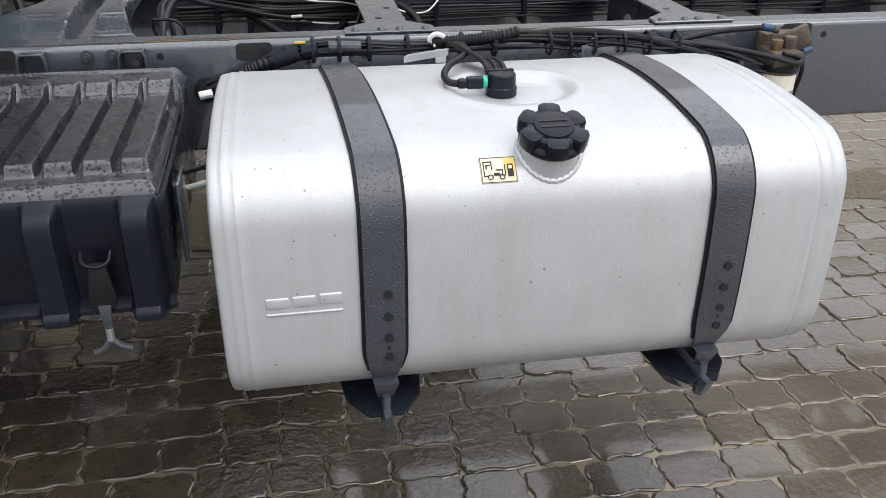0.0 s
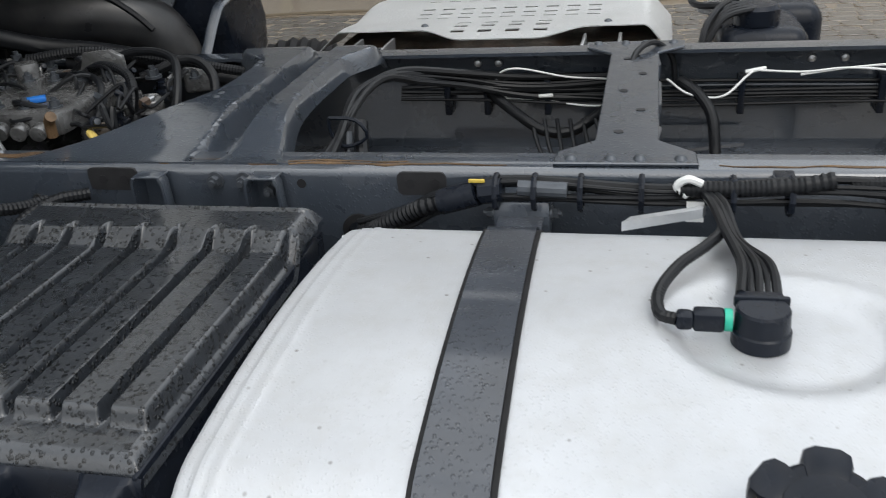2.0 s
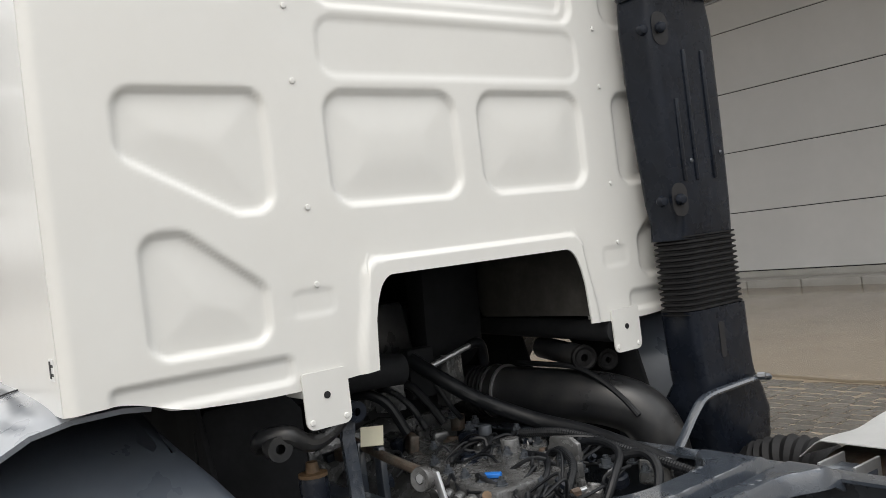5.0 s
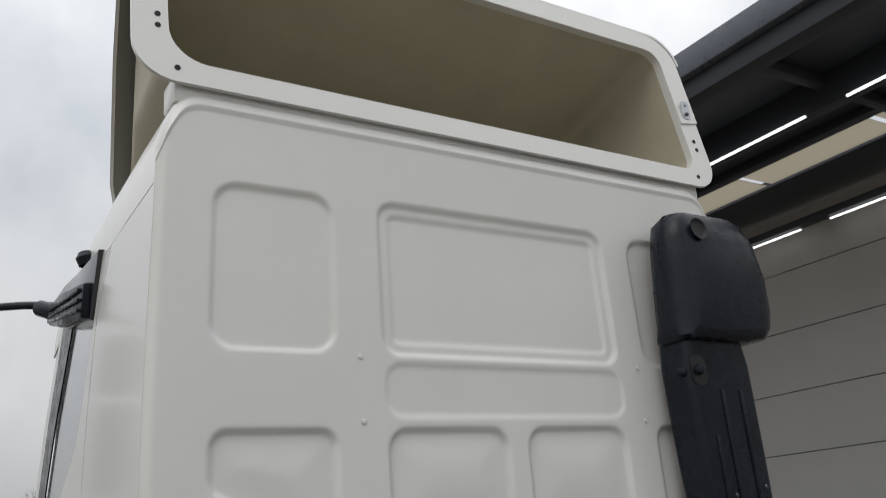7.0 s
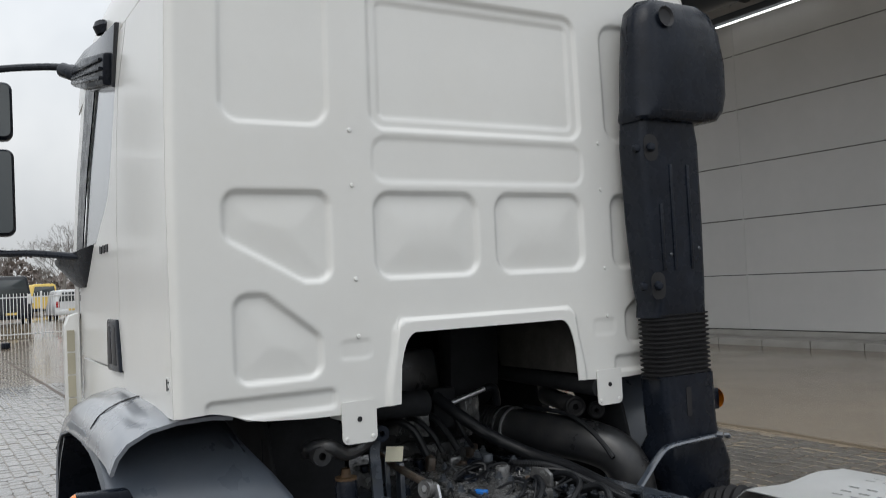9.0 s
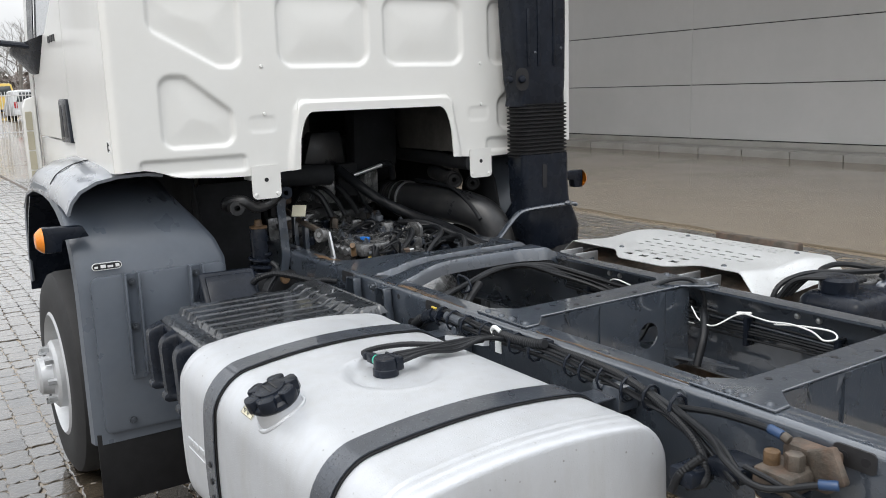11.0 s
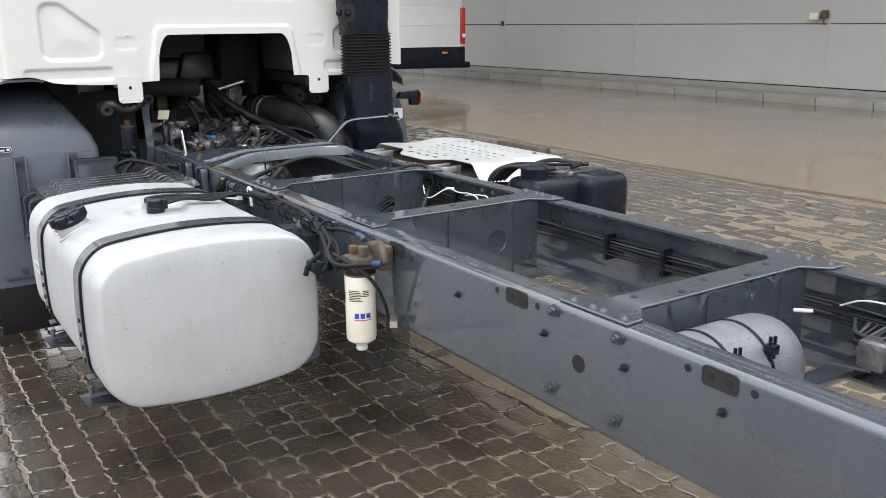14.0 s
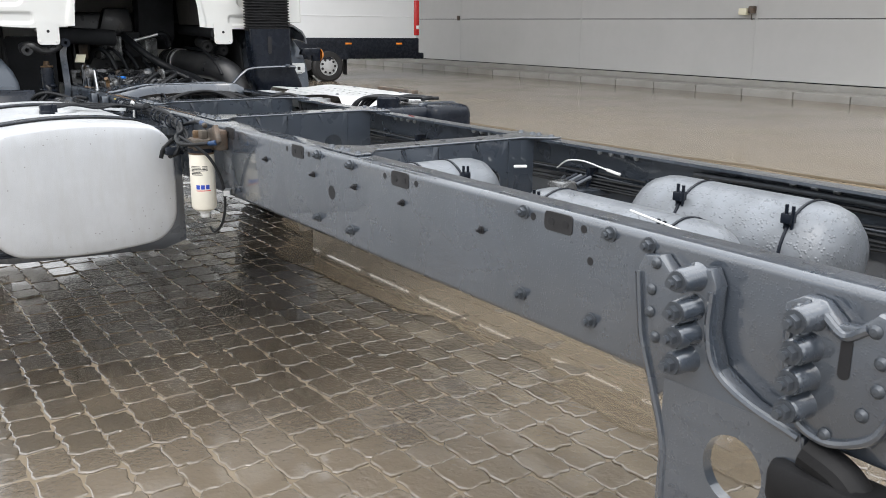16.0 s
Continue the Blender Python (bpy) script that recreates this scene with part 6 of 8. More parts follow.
part("hood_dimple", lathe([(0, 0.0), (0.03, 0.004), (0.04, 0.012)], (0.198, 1.13, 2.67), (1.2, 1.13, 2.75), 16), INK, hood)
bm = loft([ring(0.05, 0.21, 0.965, 1.335, 2.29, 0.03), ring(0.05, 0.21, 0.955, 1.335, 2.2, 0.03), ring(0.05, 0.21, 0.965, 1.335, 1.9, 0.03), ring(0.05, 0.21, 0.985, 1.33, 1.66, 0.03), ring(0.05, 0.21, 1.0, 1.325, 1.6, 0.03), ring(0.05, 0.2, 1.0, 1.33, 1.545, 0.04)])
duct = part("duct", bm, BLACK, snork, smooth=45)
for y in (1.09, 1.15, 1.24):
    part("duct_rib", box(0.16, 0.171, y - 0.008, y + 0.008, 1.72, 2.12 - (0.15 if y == 1.09 else 0), 0.004), BLACK, duct)
for z in (2.18, 1.665):
    part("recess", prism(round_rect(1.02, 1.09, z - 0.05, z + 0.05, 0.03, 5), 0.164, 0.1665, "x"), INK, duct)
    for y in (1.012, 1.05):
        part("knob", lathe([(0.014, 0), (0.018, 0.01), (0.012, 0.025), (0, 0.028)], (0.125 if y < 1.02 else 0.165, y, z), (1, y - 0.3, z), 14), BLACK, duct)
for y, z in ((1.13, 1.78), (1.28, 1.80)):
    piece("rivet", RIVET_ME, duct, aim((0.166, y, z), (1, 0, 0)) @ Matrix.Scale(0.7, 4))
part("white_label", box(0.150, 0.158, 1.300, 1.309, 2.05, 2.11), WHITEPL, duct)
secs = []
for k in range(57):
    z = 1.555 - 0.24 * k / 56
    g = 0.008 if k % 4 in (0, 1) else -0.001
    secs.append(ring(0.06 - g, 0.2 + g, 1.01 - g, 1.335 + g, z, 0.05))
part("bellows", loft(secs), RUBBER, snork, "ribbed black rubber bellows", smooth=25)
bm = loft([ring(0.05, 0.21, 1.015, 1.335, 1.325, 0.03), ring(0.05, 0.21, 1.02, 1.335, 1.2, 0.03), ring(0.05, 0.21, 1.025, 1.34, 1.125, 0.03), ring(0.045, 0.212, 1.035, 1.345, 1.095, 0.03), ring(0.035, 0.215, 1.06, 1.375, 1.04, 0.035), ring(0.02, 0.21, 1.085, 1.41, 0.97, 0.04), ring(0.0, 0.20, 1.105, 1.42, 0.88, 0.05), ring(0.0, 0.18, 1.13, 1.40, 0.81, 0.05)])
low = part("lower_duct", bm, BLACK, snork, smooth=45)
part("slot", prism(round_rect(1.165, 1.19, 1.17, 1.28, 0.01, 4), 0.164, 0.168, "x"), INK, low)
part("stay", tube([(0.20, 0.835, 0.93), (0.20, 0.90, 0.99), (0.20, 0.965, 1.05), (0.20, 1.02, 1.08), (0.20, 1.15, 1.087), (0.20, 1.31, 1.088), (0.205, 1.335, 1.078)], 0.016, 8, 6, flat=0.6), RAIL, snork, "bent steel stay")
part("stay_bolt", cyl((0.21, 1.27, 1.095), (0.23, 1.28, 1.095), 0.012, n=8), RAIL, snork)
part("corrugated_hose", tube([(0.05, 1.25, 0.84), (0.15, 1.27, 0.80), (0.28, 1.30, 0.83), (0.40, 1.32, 0.80), (0.48, 1.33, 0.72)], 0.085, 24, 10, ribs=0.12, pitch=0.024), RUBBER, snork, "black corrugated air hose")
part("hose_pipe", tube([(0.46, 1.33, 0.73), (0.5, 1.33, 0.68), (0.52, 1.33, 0.6)], 0.07, 16, 6), BLACK, snork)

# the big intake pipe over the gearbox
pipe = thing("intake_pipe", "large black plastic intake pipe over the engine", "air pipe", (-0.2, 0.8, 1.0))
part("pipe", tube([(-0.62, 0.775, 1.10), (-0.45, 0.80, 1.10), (-0.25, 0.86, 1.09), (-0.10, 0.92, 1.073), (-0.01, 0.962, 1.035), (0.03, 0.985, 0.97), (0.04, 1.0, 0.88), (0.04, 1.0, 0.78)], 0.083, 32, 10), PIPE, pipe)
part("pipe_bellows", tube([(-0.56, 0.783, 1.10), (-0.49, 0.794, 1.10)], 0.088, 28, 0, ribs=0.09, pitch=0.018), RUBBER, pipe, "ribbed rubber joint")
part("pipe_collar", tube([(-0.475, 0.796, 1.10), (-0.44, 0.802, 1.10)], 0.0885, 28, 0), PIPE, pipe)
for p, q in (((-0.485, 0.795, 1.10), (-0.478, 0.796, 1.10)), ((-0.44, 0.802, 1.10), (-0.433, 0.803, 1.10))):
    part("clamp_band", cyl(p, q, 0.091, n=28), STEEL, pipe, "bright worm-drive hose clip")
part("vent_hose", tube([(-0.36, 0.80, 1.20), (-0.26, 0.82, 1.195), (-0.16, 0.85, 1.185), (-0.08, 0.87, 1.15), (0.0, 0.885, 1.09), (0.05, 0.89, 1.04)], 0.009, 8, 8), CABLE, pipe)

# ---- gearbox, rods and hoses under the cab ----
gear = thing("gearbox", "grimy wet aluminium gearbox between the rails", "gearbox", (-0.2, 0.42, 0.6))
part("casing", loft([[(x, 0.41 + w * math.cos(t) * (1 + 0.08 * math.cos(4 * t)), 0.76 + w * 0.95 * math.sin(t) * (1 + 0.08 * math.cos(4 * t))) for t in [2 * math.pi * k / 28 for k in range(28)]] for x, w in ((-0.95, 0.33), (-0.62, 0.31), (-0.58, 0.27), (-0.30, 0.25), (-0.26, 0.235), (0.12, 0.215), (0.16, 0.235), (0.20, 0.235), (0.24, 0.19), (0.40, 0.15), (0.46, 0.08))]), ENGINE, gear, smooth=35)
part("bell_rib", box(-0.64, -0.60, 0.12, 0.7, 0.6, 1.06, 0.02), ENGINE, gear)
part("top_cover", box(-0.34, 0.10, 0.27, 0.58, 0.97, 1.02, 0.015), ENGINE, gear)
rng = random.Random(11)
for k in range(44):
    x, y = rng.uniform(-0.58, 0.32), rng.uniform(0.17, 0.66)
    h = 0.965 + 0.25 * (0.30 - x) * 0.25 + rng.uniform(-0.01, 0.02)
    sx, sy, sz = rng.uniform(0.012, 0.05), rng.uniform(0.012, 0.045), rng.uniform(0.012, 0.035)
    if k % 2:
        lug = box(-sx, sx, -sy, sy, -sz, sz, min(sx, sy, sz) * 0.45, 3)
    else:
        lug = lathe([(0, sz), (sy * 0.5, sz * 0.98), (sy * 0.62, sz * 0.8), (sy * 0.66, sz * 0.3), (sy * 0.95, sz * 0.1), (sy, -sz)], (0, 0, 0), (0, 0, 1), 14)
    part("casting_lug", moved(lug, Matrix.Translation((x, y, h)) @ Matrix.Rotation(rng.uniform(-0.6, 0.6), 4, "Z") @ Matrix.Rotation(rng.uniform(-0.3, 0.3), 4, "X")), rng.choice((ENGINE, ENGINE, GRIME, BLACK)), gear)
for k in range(22):
    x, y = rng.uniform(-0.5, 0.32), rng.uniform(0.2, 0.64)
    piece("bolt", BOLT_ME, gear, Matrix.Translation((x, y, 1.0 + 0.06 * (0.3 - x) + rng.uniform(-0.015, 0.01))) @ Matrix.Scale(rng.uniform(0.8, 1.4), 4))
valve = part("valve_block", box(-0.02, 0.24, 0.17, 0.46, 0.985, 1.035, 0.01), ENGINE, gear, "wet aluminium valve block")
for k in range(5):
    part("valve_port", cyl((0.02 + 0.045 * k, 0.165, 1.005), (0.025 + 0.045 * k, 0.14, 1.0), 0.017, n=14, bevel=0.003), ENGINE, valve)
for k in range(8):
    piece("bolt", BOLT_ME, valve, Matrix.Translation((0.0 + 0.07 * (k % 4), 0.21 + 0.2 * (k // 4), 1.035)))
part("valve_plate", prism([(0.10, 1.03), (0.22, 1.03), (0.22, 1.075), (0.19, 1.09), (0.12, 1.085)], 0.46, 0.475, "y", 0.004), ENGINE, valve)
part("cap_cylinder", cyl((-0.02, 0.44, 1.0), (-0.02, 0.44, 1.07), 0.026, n=18, bevel=0.004), ENGINE, gear)
part("cap_cylinder", cyl((-0.20, 0.50, 1.0), (-0.20, 0.50, 1.075), 0.02, n=18, bevel=0.004), BOLT, gear)
part("blue_cap", moved(box(-0.022, 0.022, -0.011, 0.011, -0.006, 0.006, 0.003), Matrix.Translation((0.141, 0.241, 1.042)) @ Matrix.Rotation(radians(35), 4, "Z")), BLUE, gear, "blue plastic cap")
part("blue_cap", cyl((0.215, 0.215, 0.99), (0.226, 0.205, 1.016), 0.012, n=14, bevel=0.003), BLUE, gear, "blue plastic cap")
part("orange_plug", tube([(0.298, 0.178, 0.992), (0.322, 0.158, 0.985), (0.345, 0.14, 0.976)], 0.0085, 10, 4), STICKYEL, gear, "amber cable plug")
part("plug_cable", tube([(0.24, 0.205, 1.0), (0.27, 0.19, 1.005), (0.298, 0.178, 0.993)], 0.005, 8), CABLE, gear)
part("sensor", lathe([(0.016, 0), (0.02, 0.02), (0.014, 0.025), (0.014, 0.06), (0.018, 0.065), (0.018, 0.08), (0, 0.082)], (0.30, 0.27, 0.93), (0.30, 0.27, 2), 14), BLACK, gear)
part("amber_elbow", tube([(0.245, 0.135, 1.0), (0.25, 0.13, 1.03), (0.265, 0.12, 1.045)], 0.011, 10), RUST, gear)
for k, pts in enumerate(([(0.10, 0.47, 1.03), (0.18, 0.44, 1.06), (0.28, 0.38, 1.05), (0.33, 0.30, 1.0), (0.34, 0.25, 0.92)], [(0.12, 0.50, 1.04), (0.22, 0.52, 1.07), (0.32, 0.50, 1.06), (0.37, 0.42, 1.02), (0.38, 0.35, 0.94)], [(0.06, 0.43, 1.04), (0.16, 0.40, 1.05), (0.24, 0.33, 1.04), (0.27, 0.24, 0.98)], [(0.2, 0.55, 1.0), (0.30, 0.60, 1.03), (0.37, 0.58, 1.0), (0.40, 0.52, 0.93)], [(-0.1, 0.55, 1.05), (0.05, 0.58, 1.06), (0.2, 0.62, 1.03), (0.42, 0.66, 0.98)])):
    part("hose", tube(pts, (0.011, 0.010, 0.008, 0.012, 0.013)[k], 10, 8, ribs=0.12 if k % 2 == 0 else 0, pitch=0.007), CABLE, gear)
rng = random.Random(31)
for k in range(34):
    x, y = rng.uniform(-0.2, 0.36), rng.uniform(0.18, 0.64)
    pts = [(x, y, 0.99)]
    for step in range(4):
        x, y = x + rng.uniform(-0.09, 0.10), y + rng.uniform(-0.09, 0.09)
        pts.append((min(0.36, max(-0.3, x)), min(0.66, max(0.16, y)), rng.uniform(1.0, 1.06) - 0.03 * (step == 3)))
    part("sensor_cable", tube(pts, rng.choice((0.004, 0.005, 0.0065)), 7, 6), CABLE, gear)
for k in range(30):
    x, y = rng.uniform(-0.25, 0.36), rng.uniform(0.18, 0.64)
    a = rng.uniform(0, 6.28)
    p = Vector((x, y, 0.985 + rng.uniform(0.0, 0.04)))
    d = Vector((math.cos(a), math.sin(a), rng.uniform(-0.1, 0.7))).normalized()
    fit_part = part("fitting", cyl(p, p + d * 0.022, 0.011, n=6), rng.choice((ENGINE, BOLT, BLACK, GRIME)), gear)
    part("nozzle", cyl(p + d * 0.02, p + d * 0.042, 0.007, n=10, bevel=0.0015), rng.choice((STEEL, BLACK, BOLT)), fit_part)
rods = part("shift_rod", tube([(-0.62, 0.20, 1.10), (-0.40, 0.16, 1.09), (-0.18, 0.125, 1.08), (0.06, 0.105, 1.067)], 0.013, 12, 4), GRIME, gear, "greasy gear linkage rod")
part("rod_eye", lathe([(0.012, 0), (0.028, 0), (0.03, 0.004), (0.03, 0.026), (0.028, 0.03), (0.012, 0.03), (0.012, 0)], (0.08, 0.09, 1.067), (0.105, 0.0, 1.075), 24), ENGINE, rods)
part("rod_pin", cyl((0.08, 0.105, 1.066), (0.09, 0.06, 1.072), 0.011, n=12), STEEL, rods)
part("lever_plate", prism([(0.095, 1.09), (0.12, 1.085), (0.175, 0.945), (0.145, 0.935)], 0.09, 0.10, "y", 0.003), STEEL, rods)
for x in (-0.33, -0.22):
    part("bracket_plate", prism([(x, 0.80), (x + 0.05, 0.80), (x + 0.04, 1.10), (x + 0.01, 1.10)], 0.12, 0.14, "y", 0.004), RAIL, gear)
part("data_plate", moved(box(-0.030, 0.030, -0.002, 0.002, -0.026, 0.026), Matrix.Translation((-0.147, 0.085, 1.143)) @ Matrix.Rotation(radians(48), 4, "Z") @ Matrix.Rotation(radians(-30), 4, "X")), STICKER, gear, "dirty cream data plate")
eng = thing("engine", "dark oily engine block below the cab", "engine", (-1.0, 0.4, 0.6))
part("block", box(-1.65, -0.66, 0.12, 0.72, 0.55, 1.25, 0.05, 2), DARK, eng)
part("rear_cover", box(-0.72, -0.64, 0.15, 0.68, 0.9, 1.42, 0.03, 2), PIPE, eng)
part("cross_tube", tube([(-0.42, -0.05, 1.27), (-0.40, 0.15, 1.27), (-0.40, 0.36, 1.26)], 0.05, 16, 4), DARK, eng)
part("silver_pipe", tube([(-0.417, 0.46, 1.236), (-0.41, 0.60, 1.272), (-0.408, 0.645, 1.284)], 0.010, 12, 4), STEEL, eng, "bright metal pipe")
part("pipe_elbow", tube([(-0.408, 0.64, 1.283), (-0.41, 0.67, 1.288), (-0.42, 0.70, 1.27), (-0.44, 0.72, 1.21)], 0.017, 12, 6), CABLE, eng)
part("coolant_hose", tube([(-0.46, 0.44, 1.27), (-0.36, 0.49, 1.20), (-0.28, 0.56, 1.13), (-0.16, 0.66, 1.06), (0.02, 0.72, 1.02), (0.30, 0.74, 0.96)], 0.024, 12, 8), CABLE, eng)
part("coolant_hose", tube([(-0.1, 0.70, 1.0), (0.1, 0.74, 0.97), (0.38, 0.75, 0.93)], 0.022, 12, 8), CABLE, eng)
part("torsion_bar", tube([(-0.62, 0.875, 1.315), (-0.3, 0.88, 1.305), (0.0, 0.885, 1.295)], 0.034, 14, 4), DARK, eng)
part("tunnel_pad", prism([(-0.62, 1.17), (-0.62, 1.60), (-0.50, 1.55), (-0.52, 1.26)], 0.55, 0.80, "y", 0.03), DARK, eng)
part("rear_bracket", prism([(0.30, 1.25), (0.36, 1.45), (0.52, 1.45), (0.55, 1.25)], -0.66, -0.58, "x", 0.02), PIPE, eng)
for k in range(4):
    part("engine_hose", tube([(-0.60, 0.24 + 0.09 * k, 1.10 + 0.02 * k), (-0.50, 0.26 + 0.09 * k, 1.19), (-0.44, 0.32 + 0.08 * k, 1.16 - 0.02 * k), (-0.40, 0.36 + 0.07 * k, 1.06)], (0.016, 0.011, 0.014, 0.009)[k], 10, 8, ribs=0.12 if k % 2 else 0, pitch=0.008), CABLE, eng)
for k in range(5):
    part("bracket", moved(box(-0.05, 0.05, -0.03, 0.03, -0.08, 0.08, 0.01), Matrix.Translation((-0.60 + 0.03 * k, 0.2 + 0.1 * k, 1.2 + 0.04 * math.sin(k * 3))) @ Matrix.Rotation(0.5 * k, 4, "Z")), rng.choice((DARK, ENGINE, GRIME)), eng)
damp = part("cab_damper", cyl((-0.36, 0.905, 1.235), (-0.16, 0.885, 1.214), 0.036, n=24, bevel=0.006), PIPE, eng)
part("damper_eye", lathe([(0.012, 0), (0.036, 0.0), (0.040, 0.006), (0.040, 0.026), (0.034, 0.030), (0.026, 0.024), (0.012, 0.026), (0.012, 0)], (-0.15, 0.884, 1.212), (0.5, 0.55, 1.18), 24), RUBBER, damp)
part("damper_eye", lathe([(0.010, 0), (0.032, 0.0), (0.034, 0.005), (0.034, 0.024), (0.028, 0.027), (0.020, 0.022), (0.010, 0.024), (0.010, 0)], (-0.15, 0.99, 1.187), (0.5, 0.65, 1.16), 24), RUBBER, damp)
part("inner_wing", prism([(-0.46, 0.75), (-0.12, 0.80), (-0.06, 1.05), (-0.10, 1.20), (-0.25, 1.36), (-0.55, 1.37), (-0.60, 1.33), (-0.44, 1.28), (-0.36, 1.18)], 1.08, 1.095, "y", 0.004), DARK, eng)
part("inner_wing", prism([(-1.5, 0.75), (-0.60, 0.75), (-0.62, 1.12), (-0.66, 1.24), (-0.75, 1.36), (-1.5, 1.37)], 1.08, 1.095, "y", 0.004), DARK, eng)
# unseen dark sheet, added to keep the gap beside the strut in shade
part("splash_panel", prism([(-0.315, 0.42), (-0.315, 1.22), (-0.28, 1.27), (-0.05, 1.27), (-0.012, 1.22), (-0.012, 0.42)], -0.345, -0.335, "x", 0.003), DARK, eng, "added dark panel shading the gap inside the wheel arch")
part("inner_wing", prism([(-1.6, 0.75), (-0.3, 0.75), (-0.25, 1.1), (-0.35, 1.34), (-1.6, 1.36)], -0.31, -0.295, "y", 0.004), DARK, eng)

# ---- cab suspension strut ----
strut = thing("cab_suspension", "dusty cab suspension strut with coil spring", "shock absorber", (-0.06, -0.14, 0.9))
part("damper_body", lathe([(0, 1.13), (0.030, 1.13), (0.034, 1.12), (0.036, 1.11), (0.036, 0.98), (0.03, 0.975), (0.03, 0.93), (0, 0.93)], (-0.06, -0.15, 0), (-0.06, -0.15, 1), 24), BLACK, strut)
part("rusty_cap", lathe([(0, 1.16), (0.014, 1.16), (0.018, 1.135), (0.036, 1.133), (0.036, 1.125)], (-0.06, -0.15, 0), (-0.06, -0.15, 1), 20), RUST, strut)
coil = [(-0.06 + 0.042 * math.cos(t), -0.15 + 0.042 * math.sin(t), 1.02 - 0.0045 * t) for t in [2 * math.pi * k / 14 for k in range(56)]]
part("coil", tube(coil, 0.0085, 8, 0), BLACK, strut)
part("upper_link", tube([(-0.10, -0.26, 1.22), (-0.05, -0.27, 1.245), (0.0, -0.23, 1.25), (0.0, -0.18, 1.22), (-0.02, -0.12, 1.225), (-0.03, -0.07, 1.255), (-0.03, -0.05, 1.285)], 0.022, 12, 8), PIPE, strut)
part("link_eye", lathe([(0.012, 0), (0.03, 0.0), (0.03, 0.04), (0.012, 0.04)], (-0.03, -0.255, 1.225), (0.2, -0.27, 1.22), 20), PIPE, strut)
part("link_eye", lathe([(0.010, 0), (0.026, 0.0), (0.026, 0.04), (0.010, 0.04)], (-0.03, -0.045, 1.265), (0.2, -0.06, 1.27), 20), BLACK, strut)
part("flat_bar", loft([[(-0.03 + dx, -0.06 + cy + dy, z) for dx, dy in ((-0.006, -0.018), (0.006, -0.018), (0.006, 0.018), (-0.006, 0.018))] for z, cy in ((1.27, 0.012), (1.2, 0.0), (1.1, 0.006), (1.0, 0.01), (0.95, 0.0), (0.90, -0.015))]), RAIL, strut)
part("base", box(-0.13, 0.03, -0.21, -0.001, 0.84, 0.94, 0.015), DARK, strut)
part("pivot_bolt", cyl((0.03, -0.09, 0.92), (0.06, -0.095, 0.92), 0.017, n=12), RUST, strut)

strut.location += Vector((-0.045, 0.033, -0.028))

# ---- exhaust silencer and shield ----
shield = thing("exhaust_silencer", "silencer under a perforated silver heat shield", "silencer", (1.0, 1.25, 0.6))
SX0, SX1, SY0, SY1 = 0.48, 1.45, 0.93, 1.60


def shield_z(y):
    return 0.985 - 0.0 * y + 0.006 * math.sin((y - 0.95) * 18) - 0.09 * max(0.0, (y - 1.53) / 0.09) ** 2


bm = bmesh.new()
nx, ny2 = 78, 60
grid = {}


def in_slot(i, j):
    """Rows of punched slots in the middle of the plate."""
    if not (18 <= i < 64):
        return False
    if 4 <= j < 18 and 30 <= i < 54:
        return (i - 30) % 6 in (1, 2, 3) and (j - 4) % 5 in (1, 2)
    if 24 <= j < 52:
        return (i - 18) % 5 in (1, 2, 3) and (j - 24) % 4 == 1 and not (34 <= j < 38)
    return False


def cut_back(u):
    """The near edge is cut back on both sides of a middle tongue."""
    return 0.15 * (1 - smooth01(0.30, 0.44, u) + smooth01(0.64, 0.78, u))


for i in range(nx):
    for j in range(ny2):
        if in_slot(i, j):
            continue
        quad = []
        for a, b in ((i, j), (i + 1, j), (i + 1, j + 1), (i, j + 1)):
            if (a, b) not in grid:
                y = SY0 + (SY1 - SY0) * max(b / ny2, cut_back(a / nx) * (1 - 0.15 * (1 - b / ny2 / 0.16)) if b / ny2 < 0.16 else 0.0)
                x = SX0 + (SX1 - SX0) * a / nx
                slant = 0.05 * max(0.0, (0.06 - a / nx) / 0.06) + 0.08 * max(0.0, (a / nx - 0.93) / 0.07)
                grid[(a, b)] = bm.verts.new((x, y, shield_z(y) - slant))
            quad.append(grid[(a, b)])
        bm.faces.new(quad)
part("heat_shield", solid(bm, 0.003), SHIELD, shield, "perforated silver heat shield", smooth=30)
part("drum", prism(round_rect(SY0 + 0.06, SY1 - 0.02, 0.52, 0.94, 0.14, 6), SX0 + 0.03, SX1 - 0.04, "x", 0.02), GRIME, shield)
for x in (0.66, 1.27):
    bb = part("bracket", box(x - 0.05, x + 0.05, 0.90, 0.985, 0.90, 0.955, 0.008), RAIL, shield)
    for dx in (-0.045, 0.045):
        part("bracket_wing", box(x + dx - 0.004, x + dx + 0.004, 0.88, 1.0, 0.90, 0.975, 0.002), STEEL, bb)
    part("mount_arm", box(x - 0.03, x + 0.03, 0.816, 0.96, 0.78, 0.92, 0.006), RAIL, shield)
for x, y in ((0.78, 1.06), (1.28, 1.06), (0.78, 1.45), (1.30, 1.45)):
    piece("rivet", RIVET_ME, shield, Matrix.Translation((x, y, shield_z(y))))
part("rear_lip", box(0.80, 1.20, 1.60, 1.64, 0.90, 0.99, 0.006), GRIME, shield)

